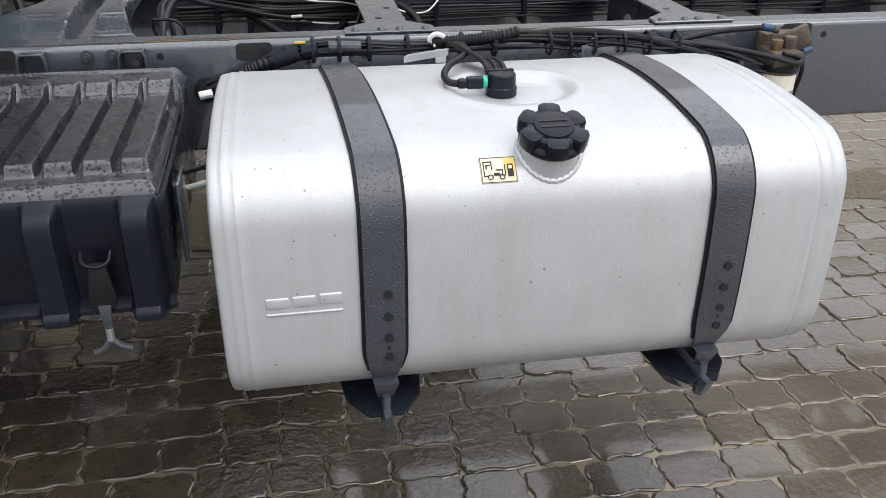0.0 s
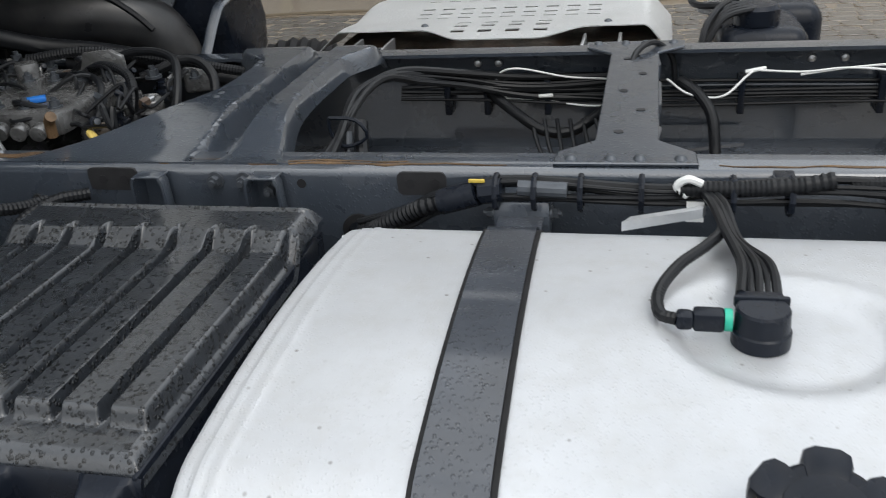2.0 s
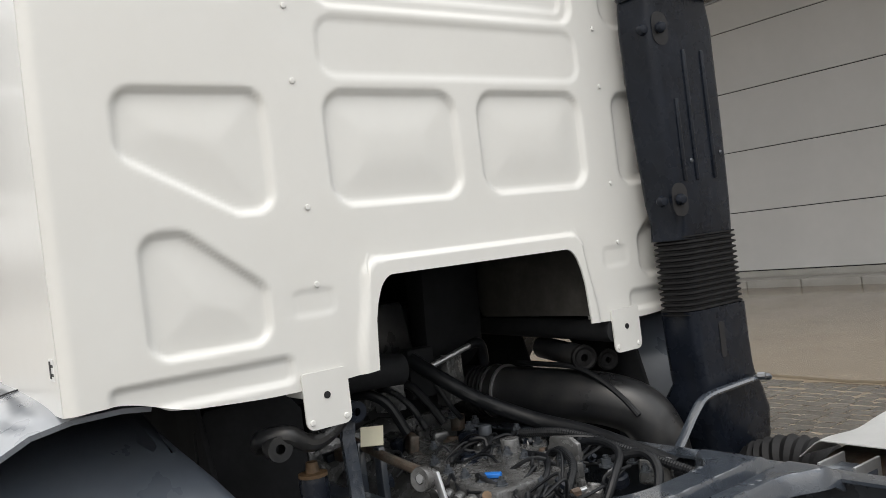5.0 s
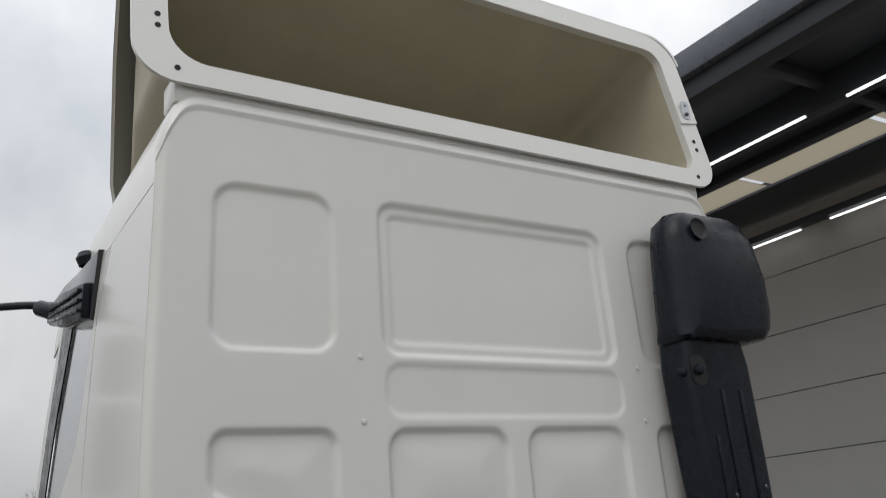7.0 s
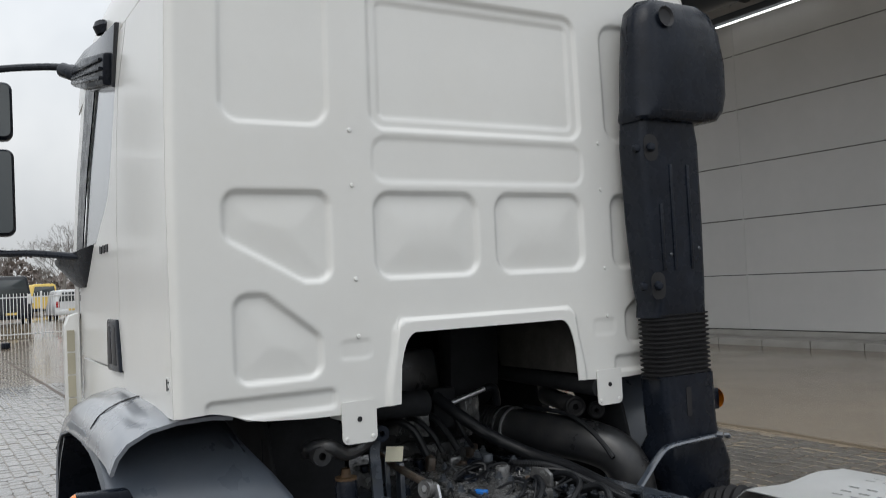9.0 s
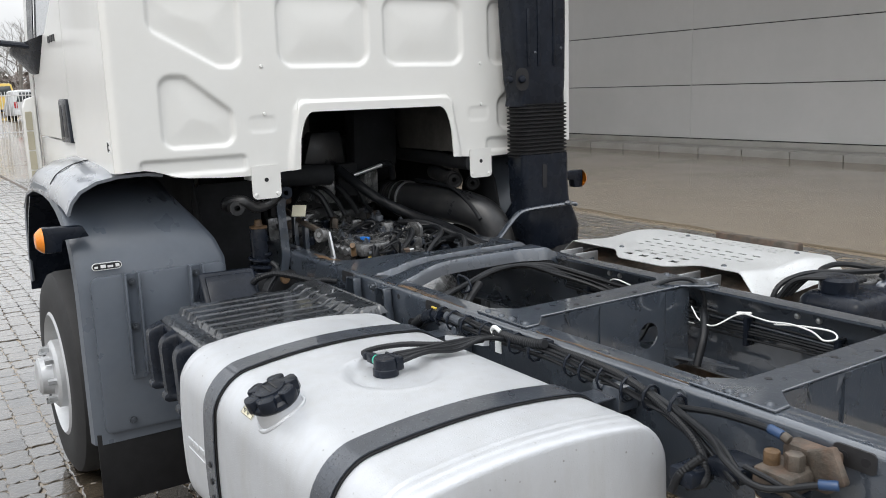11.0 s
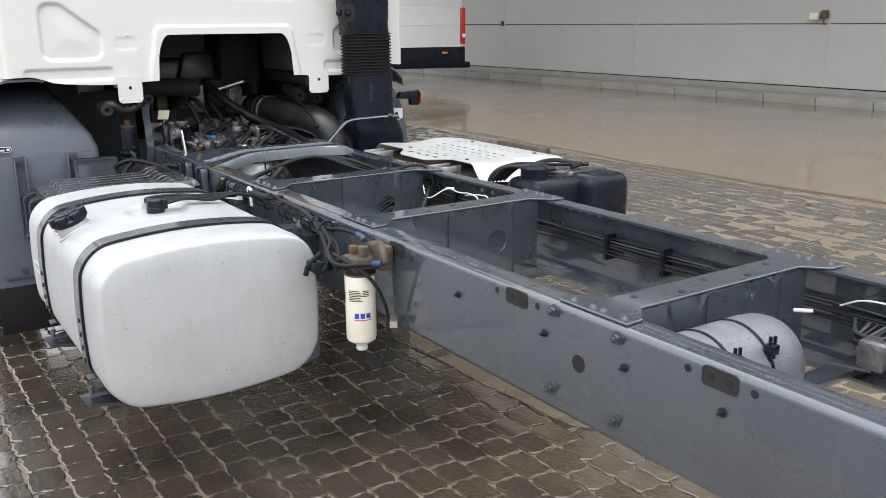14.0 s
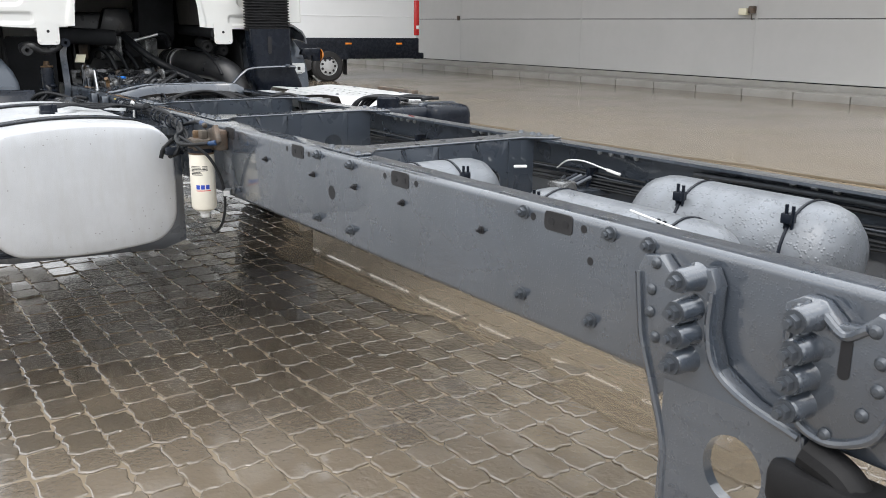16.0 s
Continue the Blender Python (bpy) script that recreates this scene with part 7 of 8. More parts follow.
# ---- reagent tank ----
reagent = thing("reagent_tank", "black plastic reagent tank with hoses in a steel frame", "fluid tank", (1.72, 1.3, 0.6))
part("body", box(1.56, 1.79, 1.06, 1.46, 0.62, 0.955, 0.045, 4), BLACK, reagent)
part("end_shell", box(1.60, 1.86, 1.30, 1.55, 0.60, 0.965, 0.05, 4), BLACK, reagent)
part("top_disc", cyl((1.60, 1.34, 0.952), (1.60, 1.34, 0.966), 0.085, n=28, bevel=0.003), ENGINE, reagent)
part("pump_head", lathe([(0.06, 0), (0.06, 0.04), (0.05, 0.05), (0, 0.052)], (1.66, 1.15, 0.955), (1.66, 1.15, 2), 20), BLACK, reagent)
part("side_frame", prism([(1.74, 0.70), (1.86, 0.70), (1.86, 0.92), (1.74, 0.90)], 1.04, 1.05, "y", 0.003), RAIL, reagent)
part("retaining_strap", prism(round_rect(1.295, 1.556, 0.594, 0.971, 0.052, 6), 1.69, 1.72, "x", 0.002), RAIL, reagent)
part("top_hose", tube([(1.60 + 0.10 * math.cos(t), 1.33 + 0.11 * math.sin(t), 0.985 + 0.004 * math.sin(3 * t)) for t in [0.4 * k for k in range(15)]], 0.010, 8, 4), CABLE, reagent)
part("frame_plate", prism([(1.60, 0.66), (1.875, 0.66), (1.875, 0.84), (1.84, 0.88), (1.60, 0.86)], 1.028, 1.036, "y", 0.003), RAIL, reagent)
for x in (1.66, 1.74, 1.82):
    piece("hole", big_hole, reagent, aim((x, 1.0285, 0.78), OUT))
part("carrier", box(1.55, 1.90, 0.816, 1.5, 0.58, 0.64, 0.01), RAIL, reagent)
for k in range(4):
    part("hose", tube([(1.53, 1.02 + 0.02 * k, 0.93), (1.57, 1.05 + 0.03 * k, 0.99), (1.64, 1.10 + 0.03 * k, 1.0), (1.70, 1.18 + 0.02 * k, 0.985)], 0.008, 8, 6), CABLE, reagent)
part("hose", tube([(1.52, 1.0, 0.80), (1.52, 1.02, 0.95), (1.56, 1.12, 1.0), (1.62, 1.30, 0.99), (1.68, 1.45, 0.985)], 0.009, 8, 6), CABLE, reagent)

# ---- air tanks ----


def air_tank(a, b, r, clamps):
    a, b = Vector(a), Vector(b)
    d = b - a
    L = d.length
    ob = thing("air_tank", "grey painted steel compressed air tank with clamp straps", "air tank", a, "air tanks in the frame")
    prof = [(0, 0), (r * 0.4, 0.006), (r * 0.7, 0.02), (r * 0.9, 0.045), (r * 0.98, 0.075), (r, 0.1), (r, L - 0.1), (r * 0.98, L - 0.075), (r * 0.9, L - 0.045), (r * 0.7, L - 0.02), (r * 0.4, L - 0.006), (0, L)]
    part("shell", lathe(prof, a, b, 40), AIRTANK, ob, smooth=40)
    u = d.normalized()
    side = Vector((0.78, -0.0, 0.62)) if abs(u.y) > 0.5 else Vector((0, -0.72, 0.70))
    for c in clamps:
        p = a + u * c
        band = part("clamp_strap", lathe([(r + 0.0005, -0.004), (r + 0.003, -0.003), (r + 0.003, 0.003), (r + 0.0005, 0.004)], p, p + u, 40), BLACK, ob)
        q = p + side * (r + 0.012)
        part("clamp_screw", box(q.x - 0.012, q.x + 0.012, q.y - 0.012, q.y + 0.012, q.z - 0.01, q.z + 0.012, 0.002), BLACK, band)
        part("clamp_screw", cyl(q - Vector((0, 0, 0.025)) - u * 0.006, q + Vector((0, 0, 0.03)) - u * 0.006, 0.004, n=8), BLACK, band)
        part("clamp_screw", cyl(q - Vector((0, 0, 0.022)) + u * 0.01, q + Vector((0, 0, 0.028)) + u * 0.01, 0.004, n=8), BLACK, band)
    lo = min(a.z, b.z) - r
    part("cradle", box(min(a.x, b.x) + 0.02 if abs(u.x) > 0.5 else a.x - 0.03, max(a.x, b.x) - 0.02 if abs(u.x) > 0.5 else a.x + 0.03, 0.01, 0.805, lo - 0.012, lo + 0.012, 0.004) if abs(u.x) < 0.5 else box((a.x + b.x) / 2 - 0.03, (a.x + b.x) / 2 + 0.03, 0.01, 0.805, lo - 0.012, lo + 0.012, 0.004), RAIL, ob)
    return ob


air_tank((3.405, 0.02, 0.862), (3.405, 0.445, 0.862), 0.11, (0.14, 0.255))
air_tank((3.84, 0.225, 0.872), (4.46, 0.225, 0.872), 0.105, (0.12, 0.50))
air_tank((3.945, 0.54, 0.872), (4.535, 0.54, 0.872), 0.122, (0.19, 0.482))
valve2 = thing("air_valve", "grey air valve with black fittings", "valve", (3.55, 0.64, 0.8))
part("body", box(3.51, 3.58, 0.58, 0.65, 0.83, 0.90, 0.012), ENGINE, valve2)
part("silencer", cyl((3.58, 0.62, 0.85), (3.66, 0.62, 0.78), 0.03, n=16, bevel=0.006), BLACK, valve2)
for k in range(4):
    part("fitting", cyl((3.52 + 0.02 * k, 0.64, 0.89), (3.53 + 0.02 * k, 0.69, 0.91), 0.006, n=10), BOLT if k % 2 else BLACK, valve2)
part("stay", box(3.48, 3.56, 0.63, 0.806, 0.84, 0.86, 0.004), RAIL, valve2)

# ---- lines inside the frame ----
lines = thing("frame_lines", "black air lines and white wires along the inner rail", "cable bundle", (2.5, 0.78, 0.85))
rng = random.Random(8)
for k in range(6):
    o = rng.uniform(-0.012, 0.012)
    zz = 0.905 - 0.010 * k
    pts = [(x, 0.79 - 0.004 * k + rng.uniform(-0.004, 0.002), zz + rng.uniform(-0.006, 0.006) + (0.015 if 0.75 < x < 1.1 else 0)) for x in [0.78 + 0.22 * q for q in range(18)]]
    part("line", tube(pts, rng.choice((0.003, 0.004, 0.005)), 7, 4), CABLE if k != 1 else BOLT, lines)
for x in [0.9, 1.0, 1.15, 1.6, 1.9, 2.5, 2.75, 3.0, 3.5, 3.75, 4.1]:
    part("clip", box(x - 0.008, x + 0.008, 0.765, 0.806, 0.83, 0.92, 0.003), BLACK, lines)
# the curved bundle behind the broad crossmember
for k in range(7):
    r0 = 0.009 * k
    j = lambda w=0.008: rng.uniform(-w, w)
    pts = [(0.815 - r0 + j(), 0.05, 0.80), (0.80 - r0 * 0.6 + j(), 0.16, 0.90 + j()), (0.79 + j(0.004), 0.29, 0.955 + j(0.006)), (0.775 + 0.5 * r0, 0.42, 0.985 + j()), (0.79 + 0.6 * r0, 0.53, 0.995 + j()), (0.84 + r0 * 0.5, 0.63, 0.985 - r0 * 0.5), (0.95 + j(0.02), 0.72, 0.945 - r0 * 0.5 + j()), (1.12, 0.765, 0.925 - r0 + j()), (1.38, 0.79, 0.925 - r0 * 1.1 + j())]
    part("bundle_cable", tube(pts, (0.009, 0.006, 0.0085, 0.005, 0.007, 0.0045, 0.008)[k], 8, 6, ribs=0.1 if k in (1, 4) else 0, pitch=0.007), CABLE, lines)
part("bundle_tie", tube([(0.775, 0.27, 0.99), (0.83, 0.27, 0.985), (0.85, 0.27, 0.95), (0.80, 0.27, 0.93), (0.775, 0.27, 0.96), (0.775, 0.27, 0.99)], 0.004, 6, 3), BLACK, lines)
part("drop_hose", tube([(0.82, 0.33, 0.96), (0.84, 0.26, 0.90), (0.88, 0.20, 0.82), (0.93, 0.14, 0.72)], 0.014, 10, 8), CABLE, lines)
part("drop_hose", tube([(0.80, 0.30, 0.95), (0.81, 0.26, 0.86), (0.82, 0.24, 0.72)], 0.010, 10, 8), BOLT, lines)
for pts in ([(1.05, 0.77, 0.87), (1.03, 0.75, 0.93), (1.08, 0.74, 0.955), (1.2, 0.75, 0.93), (1.30, 0.76, 0.92), (1.37, 0.77, 0.90)], [(1.05, 0.77, 0.872), (1.15, 0.77, 0.865), (1.26, 0.76, 0.855), (1.40, 0.77, 0.86)], [(1.43, 0.72, 0.93), (1.48, 0.70, 0.90), (1.55, 0.68, 0.90), (1.60, 0.71, 0.935), (1.62, 0.73, 0.945)], [(1.62, 0.73, 0.945), (1.72, 0.71, 0.945), (1.80, 0.70, 0.955), (1.88, 0.68, 0.955), (1.93, 0.66, 0.945), (1.96, 0.67, 0.955), (1.93, 0.69, 0.965), (1.82, 0.72, 0.95), (1.72, 0.74, 0.93)], [(3.35, 0.77, 0.90), (3.42, 0.75, 0.935), (3.50, 0.74, 0.945), (3.58, 0.74, 0.935), (3.63, 0.75, 0.925)]):
    part("white_wire", tube(pts, 0.0026, 6, 8), WHITEPL, lines, "thin white wire")
for p, q in (((1.60, 0.725, 0.942), (1.645, 0.735, 0.948)), ((3.60, 0.745, 0.93), (3.65, 0.755, 0.92)), ((1.13, 0.76, 0.88), (1.165, 0.76, 0.882)), ((1.20, 0.60, 0.76), (1.30, 0.55, 0.80)), ((3.33, 0.60, 0.915), (3.37, 0.62, 0.92))):
    part("connector", cyl(p, q, 0.005 if p[0] != 1.2 else 0.010, n=10, bevel=0.002), WHITEPL, lines, "white plug connector")
part("branch", tube([(1.0, 0.78, 0.89), (1.08, 0.72, 0.85), (1.15, 0.68, 0.82), (1.22, 0.68, 0.82), (1.30, 0.74, 0.86)], 0.013, 12, 8), CABLE, lines)
part("branch", tube([(1.46, 0.74, 0.92), (1.50, 0.70, 0.90), (1.53, 0.66, 0.86), (1.54, 0.62, 0.78)], 0.013, 12, 8), CABLE, lines)
part("branch", tube([(1.30, 0.40, 0.90), (1.34, 0.55, 0.96), (1.36, 0.66, 1.005), (1.40, 0.74, 1.01), (1.44, 0.76, 0.97), (1.45, 0.76, 0.9)], 0.007, 8, 8), CABLE, lines)
for k in range(6):
    a = rng.uniform(0, 6)
    part("loose_wire", tube([(1.12 + 0.03 * k, 0.70, 0.84), (1.14 + 0.03 * k, 0.62 + 0.02 * math.sin(a), 0.80), (1.18 + 0.02 * k, 0.55, 0.76), (1.22, 0.48 + 0.02 * k, 0.72)], 0.005, 7, 6), CABLE, lines)
for k in range(5):
    part("loose_wire", tube([(3.40 + 0.02 * k, 0.76, 0.88), (3.44, 0.70, 0.87 - 0.01 * k), (3.50 + 0.01 * k, 0.66, 0.88), (3.56, 0.60 + 0.02 * k, 0.90)], 0.005, 7, 6), CABLE if k % 2 else BOLT, lines)
part("white_pipe", tube([(4.25, 0.15, 0.985), (4.42, 0.12, 0.975), (4.58, 0.10, 0.955), (4.75, 0.12, 0.93)], 0.0026, 8, 6), WHITEPL, lines)
part("long_line", tube([(3.9, 0.79, 0.955), (4.3, 0.785, 0.96), (4.8, 0.785, 0.955), (5.6, 0.79, 0.95)], 0.008, 8, 6), BOLT, lines)
part("long_line", tube([(3.9, 0.79, 0.935), (4.4, 0.78, 0.94), (5.6, 0.79, 0.93)], 0.007, 8, 6), CABLE, lines)

# ---- parked van by the wall, its rear towards the wall ----
VX, VY0, VY1, VG = 0.0, 0.0, 2.0, 0.16
van = thing("parked_van", "white panel van with dark lower sill by the wall", "van", (0, 0, 0))
body = prism([(VX - 6.4, 0.75 + VG), (VX - 6.3, 1.3 + VG), (VX - 5.6, 1.6 + VG), (VX - 4.8, 2.4 + VG), (VX - 4.3, 2.6 + VG), (VX - 0.15, 2.65 + VG), (VX - 0.04, 2.5 + VG), (VX, 1.2 + VG), (VX, 0.75 + VG)], VY0, VY1, "y", 0.09, 3)
part("body", body, VANWHITE, van)
part("sill", box(VX - 6.3, VX + 0.01, VY0 - 0.012, VY1 + 0.012, 0.47 + VG, 0.93 + VG, 0.03), BLACK, van)
part("bumper", box(VX - 0.1, VX + 0.14, VY0, VY1, 0.46 + VG, 0.60 + VG, 0.03), BLACK, van)
for z in (1.38, 1.72):
    part("side_crease", box(VX - 4.2, VX - 0.12, VY0 - 0.008, VY0 + 0.02, z + VG, z + 0.02 + VG, 0.003), VANWHITE, van)
part("side_window_panel", prism(round_rect(VX - 3.2, VX - 0.35, 1.78 + VG, 2.4 + VG, 0.08, 5), VY0 - 0.006, VY0 + 0.02, "y", 0.003), VANWHITE, van)
part("windscreen", box(VX - 5.6, VX - 4.7, VY0 - 0.006, VY1 + 0.006, 1.62 + VG, 2.25 + VG, 0.02), GLASS, van)
for y in (VY0 - 0.006, VY1 - 0.08):
    tl = part("tail_lamp", box(VX - 0.12, VX + 0.015, y, y + 0.085, 0.98 + VG, 1.75 + VG, 0.015), RED, van, "tall red tail lamp")
    part("lamp_clear", box(VX - 0.06, VX + 0.018, y - 0.002, y + 0.075, 1.12 + VG, 1.20 + VG, 0.004), WHITEPL, tl)
for x in (VX - 1.75, VX - 0.55):
    part("side_marker", box(x, x + 0.14, VY0 - 0.022, VY0, 0.78 + VG, 0.82 + VG, 0.004), ORANGE, van, "small orange side marker")
for x in (VX - 2.15, VX - 5.55):
    for y0, y1 in ((VY0 - 0.03, VY0 + 0.19), (VY1 + 0.03, VY1 - 0.19)):
        wv = part("wheel", lathe([(0.2, 0), (0.3, 0.0), (0.345, 0.03), (0.345, 0.19), (0.3, 0.22), (0.2, 0.22)], (x, y0, 0.335 + VG - 0.02), (x, y1, 0.335 + VG - 0.02), 32), TREAD, van)
        for k in range(9):
            a = 2 * math.pi * k / 9
            p = Vector((x + 0.145 * math.cos(a), y0, 0.335 + VG - 0.02 + 0.145 * math.sin(a)))
            d = Vector((0, math.copysign(1, y1 - y0), 0))
            part("rim_slot", cyl(p + d * 0.006, p + d * 0.03, 0.027, n=10), INK, wv)
        part("rim", lathe([(0, 0.015), (0.1, 0.005), (0.19, 0.03), (0.21, 0.0), (0.21, 0.22), (0, 0.2)], (x, y0, 0.335 + VG - 0.02), (x, y1, 0.335 + VG - 0.02), 24), RIM, wv)
    part("wheel_arch", prism([(x + 0.46 * math.cos(t), 0.46 + VG + 0.40 * math.sin(t)) for t in [math.pi * k / 14 for k in range(15)]], VY0 - 0.014, VY0 + 0.1, "y"), BLACK, van)
    part("mudflap", box(x + 0.42, x + 0.44, VY0 + 0.02, VY0 + 0.28, 0.12 + VG, 0.5 + VG, 0.004), RUBBER, van)
van.location = (-11.4, 10.0, 0)
van.rotation_euler = (0, 0, radians(79.6))

# ---- fence, parked cars and trees far off ----
fence = thing("fence", "white steel bar fence with rails and posts", "fence", (-40, 0, 0), kind="structure")
bar_me = shared("bar", box(-0.012, 0.012, -0.015, 0.015, 0.05, 2.05), FENCEPAINT, 0)
post_me = shared("post", box(-0.04, 0.04, -0.045, 0.045, 0.0, 2.12, 0.006, 1), FENCEPAINT)
for k in range(150):
    piece("bar", bar_me, fence, Matrix.Translation((-40, -14 + k * 0.14, 0)))
for k in range(9):
    piece("post", post_me, fence, Matrix.Translation((-40, -14 + k * 2.5, 0)))
for z in (0.22, 1.85):
    part("fence_rail", box(-40.02, -39.98, -14, 7.0, z, z + 0.05, 0.004), FENCEPAINT, fence)
part("fence_foot", box(-32.9, -32.6, 1.3, 1.6, 0.0, 0.22, 0.03), BLACK, fence)


def far_car(x, y, length, width, h, mat, label, cat):
    c = thing("parked_car", label, cat, (x, y, 0), "parked cars behind the fence")
    prof = [(-width / 2, 0.28), (-width / 2 - 0.02, 0.7), (-width / 2 + 0.04, h * 0.55), (-width / 2 + 0.2, h * 0.96), (-width / 2 + 0.34, h), (width / 2 - 0.34, h), (width / 2 - 0.2, h * 0.96), (width / 2 - 0.04, h * 0.55), (width / 2 + 0.02, 0.7), (width / 2, 0.28)]
    part("body", prism([(y + a, b) for a, b in prof], x - length, x, "x", 0.07, 3), mat, c)
    part("rear_window", prism([(y - width / 2 + 0.16, h * 0.62), (y + width / 2 - 0.16, h * 0.62), (y + width / 2 - 0.3, h * 0.92), (y - width / 2 + 0.3, h * 0.92)], x - 0.02, x + 0.015, "x", 0.005), GLASS, c)
    for s in (-1, 1):
        part("lamp", box(x - 0.05, x + 0.02, y + s * width * 0.43 - 0.08, y + s * width * 0.43 + 0.08, h * 0.42, h * 0.62, 0.02), RED if mat is VANWHITE else WHITEPL, c)
        for xx in (x - 0.8, x - length + 0.8):
            part("wheel", cyl((xx, y + s * (width / 2 - 0.18), 0.31), (xx, y + s * (width / 2 - 0.01), 0.31), 0.31, n=20, bevel=0.03), TREAD, c)
    part("bumper", box(x - 0.1, x + 0.06, y - width / 2, y + width / 2, 0.3, 0.55, 0.04), mat if mat is VANWHITE else BLACK, c)
    part("plate_bar", box(x + 0.05, x + 0.07, y - 0.26, y + 0.26, 0.5, 0.61), STICKYEL, c, "plain yellow plate")
    c.location.z += YARD_STEP + rise(y)
    return c


far_car(-46.5, 5.75, 3.8, 1.70, 1.6, VANWHITE, "small white hatchback seen from behind", "car")
far_car(-45.6, 2.75, 4.6, 1.95, 2.45, CARDARK, "dark van facing the fence", "van")
far_car(-62.0, 6.2, 4.4, 1.8, 2.2, STICKYEL, "yellow van far behind the fence", "van")
far_car(-46.0, -4.2, 4.2, 1.75, 1.5, CARDARK, "dark parked car behind the fence", "car")


def bare_tree(x, y, h, seed):
    rng = random.Random(seed)
    t = thing("bare_tree", "leafless winter tree with fine dark twigs", "tree", (x, y, 0), "bare trees behind the yard")
    trunk = tube([(x, y, -0.1), (x + rng.uniform(-0.2, 0.2), y + rng.uniform(-0.2, 0.2), h * 0.3), (x + rng.uniform(-0.4, 0.4), y + rng.uniform(-0.4, 0.4), h * 0.6)], 0.16, 8, 4)
    part("trunk", trunk, TWIG, t)
    verts, faces = [], []

    def stick(p, d, L, r, depth):
        q = p + d * L
        sd = d.cross(Vector((rng.uniform(-1, 1), rng.uniform(-1, 1), rng.uniform(-1, 1)))).normalized()
        ot = d.cross(sd)
        i = len(verts)
        for c, rr in ((p, r), (q, r * 0.6)):
            for k in range(3):
                a = 2.1 * k
                verts.append(c + sd * rr * math.cos(a) + ot * rr * math.sin(a))
        for k in range(3):
            faces.append((i + k, i + (k + 1) % 3, i + 3 + (k + 1) % 3, i + 3 + k))
        if depth:
            for _ in range(4 if depth > 1 else 5):
                nd = (d + Vector((rng.uniform(-0.8, 0.8), rng.uniform(-0.8, 0.8), rng.uniform(-0.25, 0.6)))).normalized()
                stick(p + d * L * rng.uniform(0.45, 1.0), nd, L * rng.uniform(0.5, 0.72), r * 0.55, depth - 1)

    for k in range(15):
        a = 2 * math.pi * k / 15 + rng.uniform(-0.3, 0.3)
        stick(Vector((x, y, h * rng.uniform(0.22, 0.55))), Vector((math.cos(a), math.sin(a), rng.uniform(0.4, 1.5))).normalized(), h * rng.uniform(0.17, 0.26), 0.045, 4)
    me = bpy.data.meshes.new("crown")
    me.from_pydata(verts, [], faces)
    me.materials.append(TWIG)
    cr = new("crown", me)
    cr.parent = t
    cr.matrix_basis = Matrix.Translation((-x, -y, 0))


for k, (x, y, h) in enumerate(((-80, 9.8, 9.0), (-84, 4.6, 7.6), (-78, 1.0, 7.0), (-85, 14.5, 8.5), (-80, -7.0, 7.5))):
    bare_tree(x, y, h, 20 + k)
# the hedge: many small clumps
rng = random.Random(3)
verts, faces = [], []
for k in range(15000):
    x, y = rng.uniform(-96, -84), rng.uniform(-30, 34)
    z = 0.4 + rng.uniform(0, 1) ** 1.15 * (4.4 + 0.9 * math.sin(y * 0.35) + 0.6 * math.sin(y * 1.1))
    s = rng.uniform(0.15, 0.42)
    i = len(verts)
    d = [Vector((rng.uniform(-s, s), rng.uniform(-s, s), rng.uniform(-s, s))) for _ in range(4)]
    verts += [Vector((x, y, z)) + v for v in d]
    faces += [(i, i + 1, i + 2), (i, i + 2, i + 3), (i, i + 3, i + 1), (i + 1, i + 3, i + 2)]
me = bpy.data.meshes.new("hedge")
me.from_pydata(verts, [], faces)
me.materials.append(HEDGE)
tagged(new("hedge", me), "brown leafless hedge behind the car park", "hedge", kind="stuff")
WATER = bpy.data.materials.new("standing_water")
WATER.use_nodes = True
wa_n, wa_l = WATER.node_tree.nodes, WATER.node_tree.links
wa_clear, wa_gloss, wa_mix, wa_fres = wa_n.new("ShaderNodeBsdfTransparent"), wa_n.new("ShaderNodeBsdfGlossy"), wa_n.new("ShaderNodeMixShader"), wa_n.new("ShaderNodeFresnel")
wa_mud, wa_body = wa_n.new("ShaderNodeBsdfDiffuse"), wa_n.new("ShaderNodeMixShader")
wa_mud.inputs["Color"].default_value = (0.225, 0.182, 0.13, 1)
wa_body.inputs["Fac"].default_value = 0.55
wa_l.new(wa_clear.outputs["BSDF"], wa_body.inputs[1])
wa_l.new(wa_mud.outputs["BSDF"], wa_body.inputs[2])
wa_gloss.inputs["Roughness"].default_value = 0.025
wa_fres.inputs["IOR"].default_value = 1.33
wa_l.new(wa_fres.outputs["Fac"], wa_mix.inputs["Fac"])
wa_l.new(wa_body.outputs["Shader"], wa_mix.inputs[1])
wa_l.new(wa_gloss.outputs["BSDF"], wa_mix.inputs[2])
wa_l.new(wa_mix.outputs["Shader"], wa_n["Material Output"].inputs["Surface"])


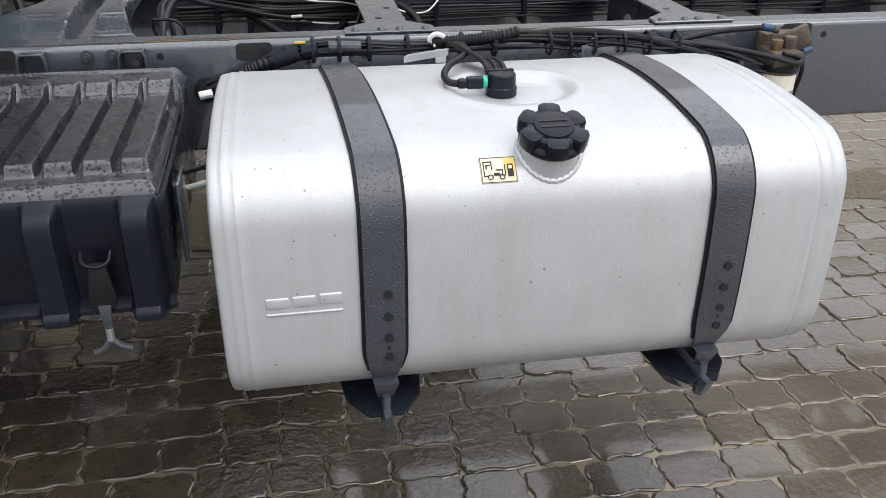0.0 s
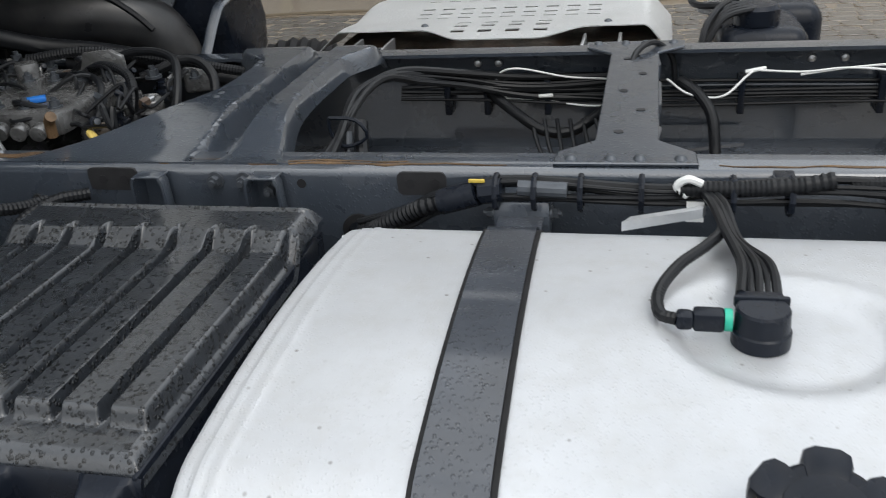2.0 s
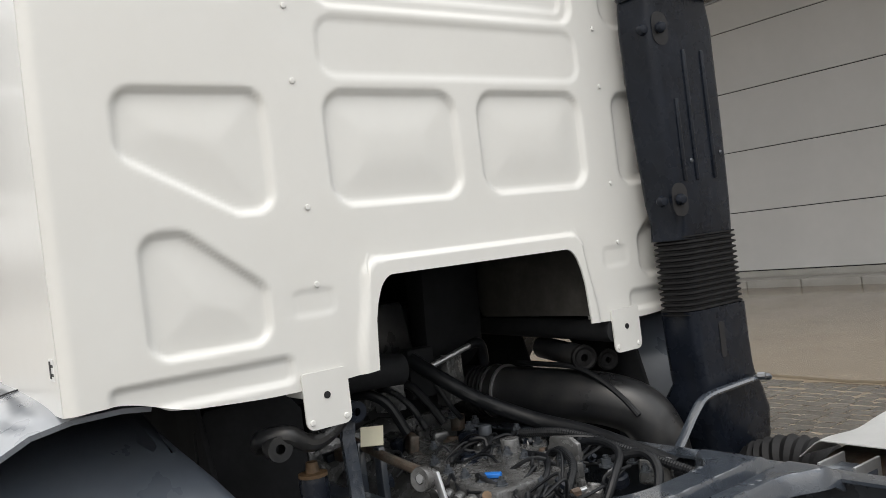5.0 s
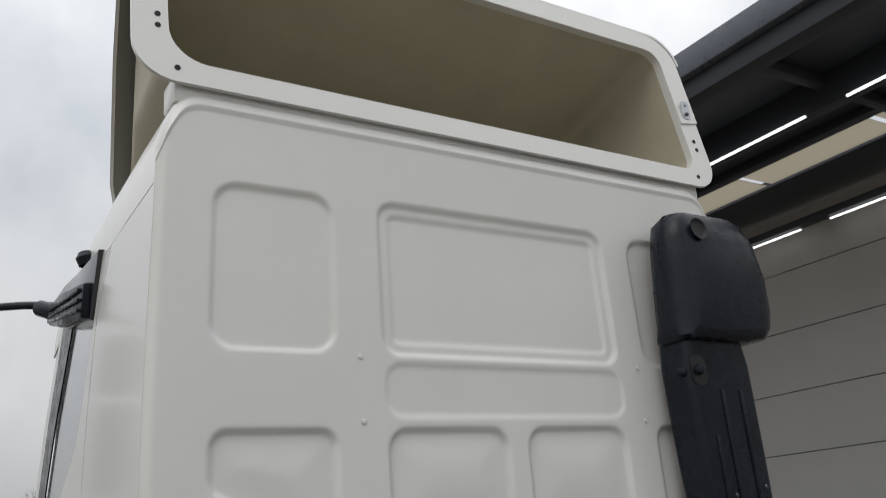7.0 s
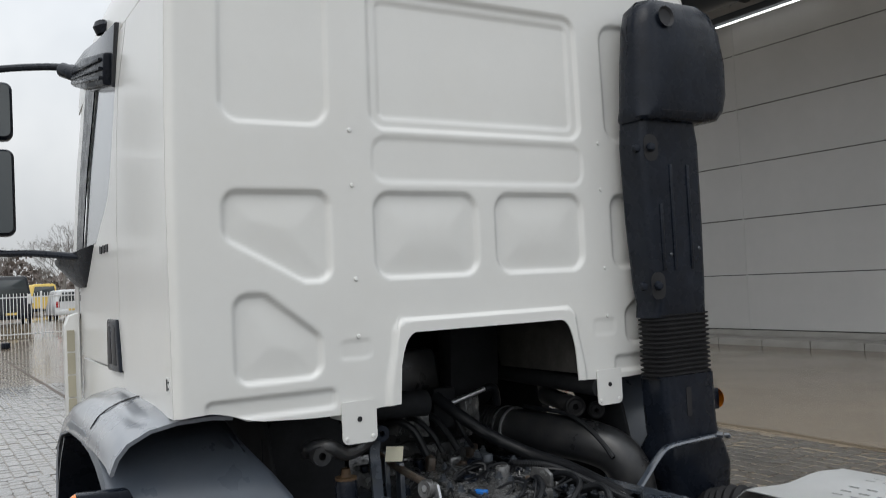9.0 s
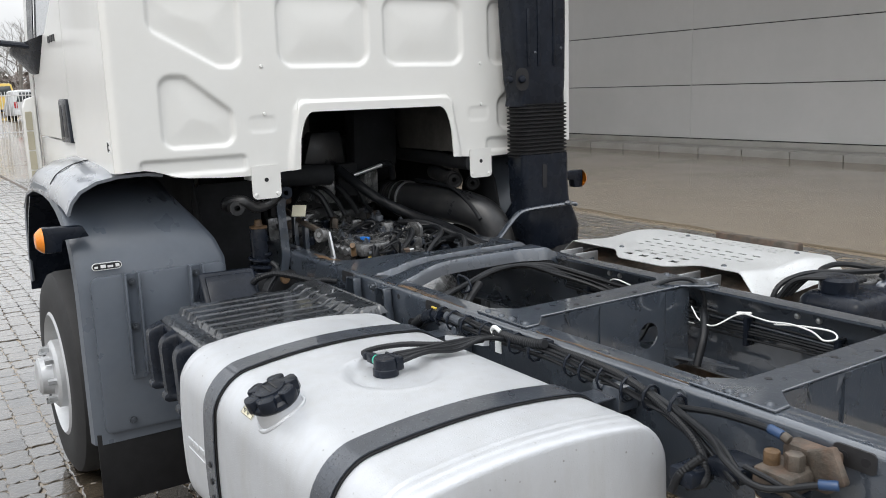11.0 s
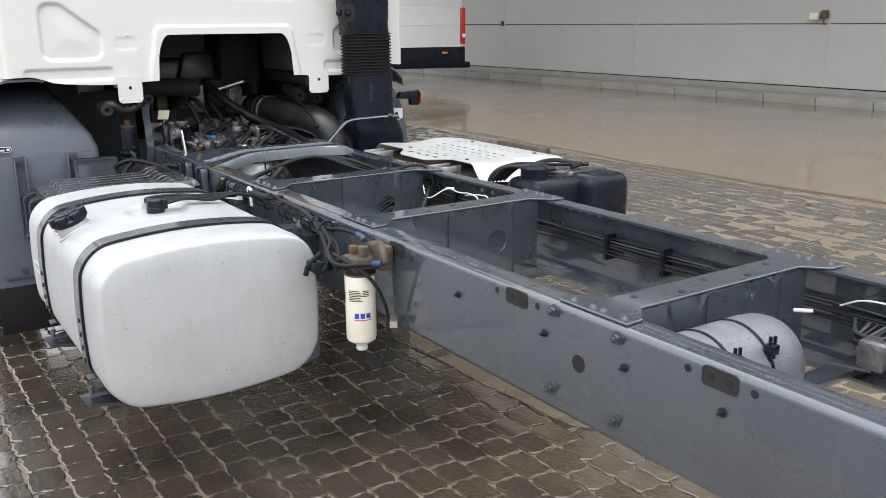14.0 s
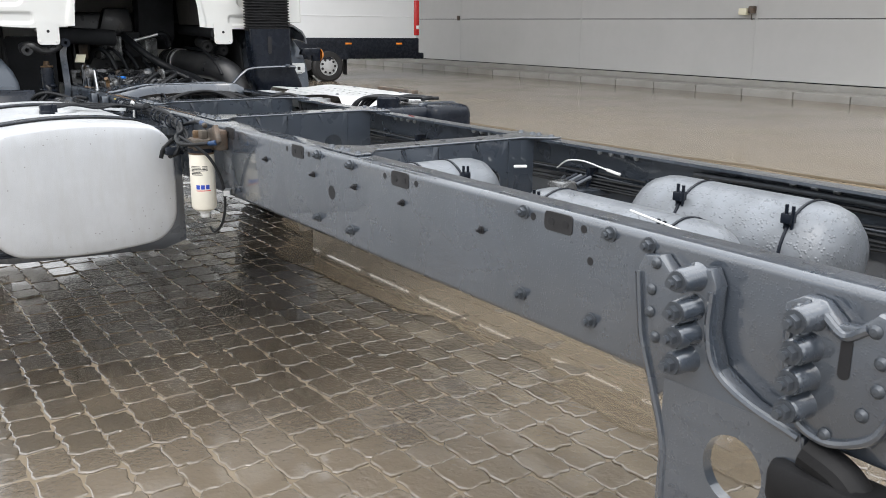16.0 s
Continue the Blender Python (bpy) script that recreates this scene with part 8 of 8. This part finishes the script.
def puddle(cx, cy, rx, ry, z, seed):
    """A thin sheet of standing water with a ragged rim."""
    rng = random.Random(seed)
    ph = [rng.uniform(0, 6.28) for _ in range(5)]
    rim = []
    for k in range(96):
        t = 2 * math.pi * k / 96
        r = 1 + 0.12 * math.sin(3 * t + ph[0]) + 0.09 * math.sin(5 * t + ph[1]) + 0.06 * math.sin(11 * t + ph[2]) + 0.04 * math.sin(19 * t + ph[3])
        rim.append((cx + rx * r * math.cos(t), cy + ry * r * math.sin(t)))
    bm = bmesh.new()
    mid = bm.verts.new((cx, cy, z))
    vr = [bm.verts.new((x, y, z)) for x, y in rim]
    for k in range(96):
        bm.faces.new((mid, vr[k], vr[(k + 1) % 96]))
    ob = tagged(part("puddle", bm, WATER, smooth=0), "shallow muddy rain puddle over the paving", "puddle", kind="structure")
    ob.visible_shadow = False
    return ob


puddle(1.7, 1.32, 1.75, 0.36, 0.0042, 1)
puddle(3.6, 1.10, 0.7, 0.16, 0.0036, 2)
drain = tagged(part("drain_channel", box(-26, -4.5, 0.87, 0.93, -0.012, 0.006), GRIME), "dark slotted drain channel in the paving", "drain", kind="structure")

# ---- stone setts, the nearest as single pieces ----
rng = random.Random(17)


def sett(sx, sy, h=0.03):
    """One worn stone with wavy sides and a flat, slightly tilted face."""
    side = 7
    corners = [(-1, -1), (1, -1), (1, 1), (-1, 1)]
    outline = []
    phase = rng.uniform(0, 6.28)
    for (ax, ay), (bx, by) in zip(corners, corners[1:] + corners[:1]):
        for k in range(side):
            t = k / side
            u, v = ax + (bx - ax) * t, ay + (by - ay) * t
            pull = 0.92 if k == 0 else 1.0
            wave = 0.0042 * math.sin(5.0 * t * 2.2 + phase + ax) + rng.uniform(-0.0026, 0.0026)
            ox, oy = (wave, 0) if ax == bx else (0, wave)
            outline.append((u * sx / 2 * pull + ox, v * sy / 2 * pull + oy))
    n = len(outline)
    ta, tb = rng.uniform(-0.02, 0.02), rng.uniform(-0.02, 0.02)
    verts = [(x, y, -h) for x, y in outline]
    verts += [(x, y, -0.0036 + ta * x + tb * y) for x, y in outline]
    verts += [(x * (1 - 0.005 / sx), y * (1 - 0.005 / sy), -0.0012 + ta * x + tb * y) for x, y in outline]
    verts += [(x * (1 - 0.013 / sx), y * (1 - 0.013 / sy), ta * x + tb * y) for x, y in outline]
    faces = []
    for r in range(3):
        for k in range(n):
            faces.append((r * n + k, r * n + (k + 1) % n, (r + 1) * n + (k + 1) % n, (r + 1) * n + k))
    faces.append(tuple(range(3 * n, 4 * n)))
    return verts, faces


CW, CL = 0.128, 0.165
shapes = [sett(CL - 0.003, CW - 0.003) for _ in range(14)]
meshes = []
for v, f in shapes:
    me = bpy.data.meshes.new("sett")
    me.from_pydata(v, [], f)
    me.materials.append(PAVER)
    meshes.append(me)
pave = thing("pavement", "worn wet stone setts laid in rows", "pavement", (2.0, -0.5, 0), kind="structure")
verts, faces, singles = [], [], 0
for j in range(-52, 56):
    y = j * CW
    x = -7.0 + rng.uniform(0, CL)
    while x < 9.5:
        L = CL * rng.uniform(0.8, 1.2)
        if y < 5.75:
            k = rng.randrange(14)
            lift = rise(y) + rng.uniform(-0.002, 0.003) - 0.0022 * math.sin(x * 1.3 + 1) * math.sin(y * 1.7) - 0.0038 * smooth01(1.1, 3.2, y)
            m = Matrix.Translation((x + L / 2, y + rng.uniform(-0.004, 0.004) + 0.01 * math.sin(x * 2.1 + y), lift)) @ Matrix.Rotation(rng.uniform(-0.05, 0.05) + (math.pi if rng.random() < 0.5 else 0), 4, "Z") @ Matrix.Rotation(rng.uniform(-0.015, 0.015), 4, "X") @ Matrix.Diagonal((L / CL, 1, 1, 1))
            if 0.9 < x < 4.2 and -1.15 < y < 0.75 and singles < 300 and (y < -0.9 or y > -0.35 or x > 2.0):
                piece("sett", meshes[k], pave, m)
                singles += 1
            else:
                i = len(verts)
                v, f = shapes[k]
                verts += [m @ Vector(p) for p in v]
                faces += [tuple(i + q for q in g) for g in f]
        x += L
# the far setts, plainer stones
for j in range(-42, 32):
    y = j * CW
    x = -17.0 + rng.uniform(0, CL)
    while x < -7.0:
        L = CL * rng.uniform(0.8, 1.2)
        z = rng.uniform(-0.003, 0.004) - 0.003 * math.sin(x * 0.9) * math.sin(y * 1.1)
        i = len(verts)
        for k, (g, h) in enumerate(((0.004, -0.012), (0.005, -0.003), (0.014, 0.0))):
            verts += [(x + g, y + g, z + h), (x + L - g, y + g, z + h), (x + L - g, y + CW - g, z + h), (x + g, y + CW - g, z + h)]
        for r in (0, 4):
            faces += [(i + r + k, i + r + (k + 1) % 4, i + r + 4 + (k + 1) % 4, i + r + 4 + k) for k in range(4)]
        faces.append((i + 8, i + 9, i + 10, i + 11))
        x += L
me = bpy.data.meshes.new("sett_field")
me.from_pydata(verts, [], faces)
me.materials.append(PAVER)
field = new("sett_field", me)
field.parent = pave
field.matrix_basis = Matrix.Translation((-2.0, 0.5, 0))
tagged(field, "field of worn wet stone setts", kind="stuff")
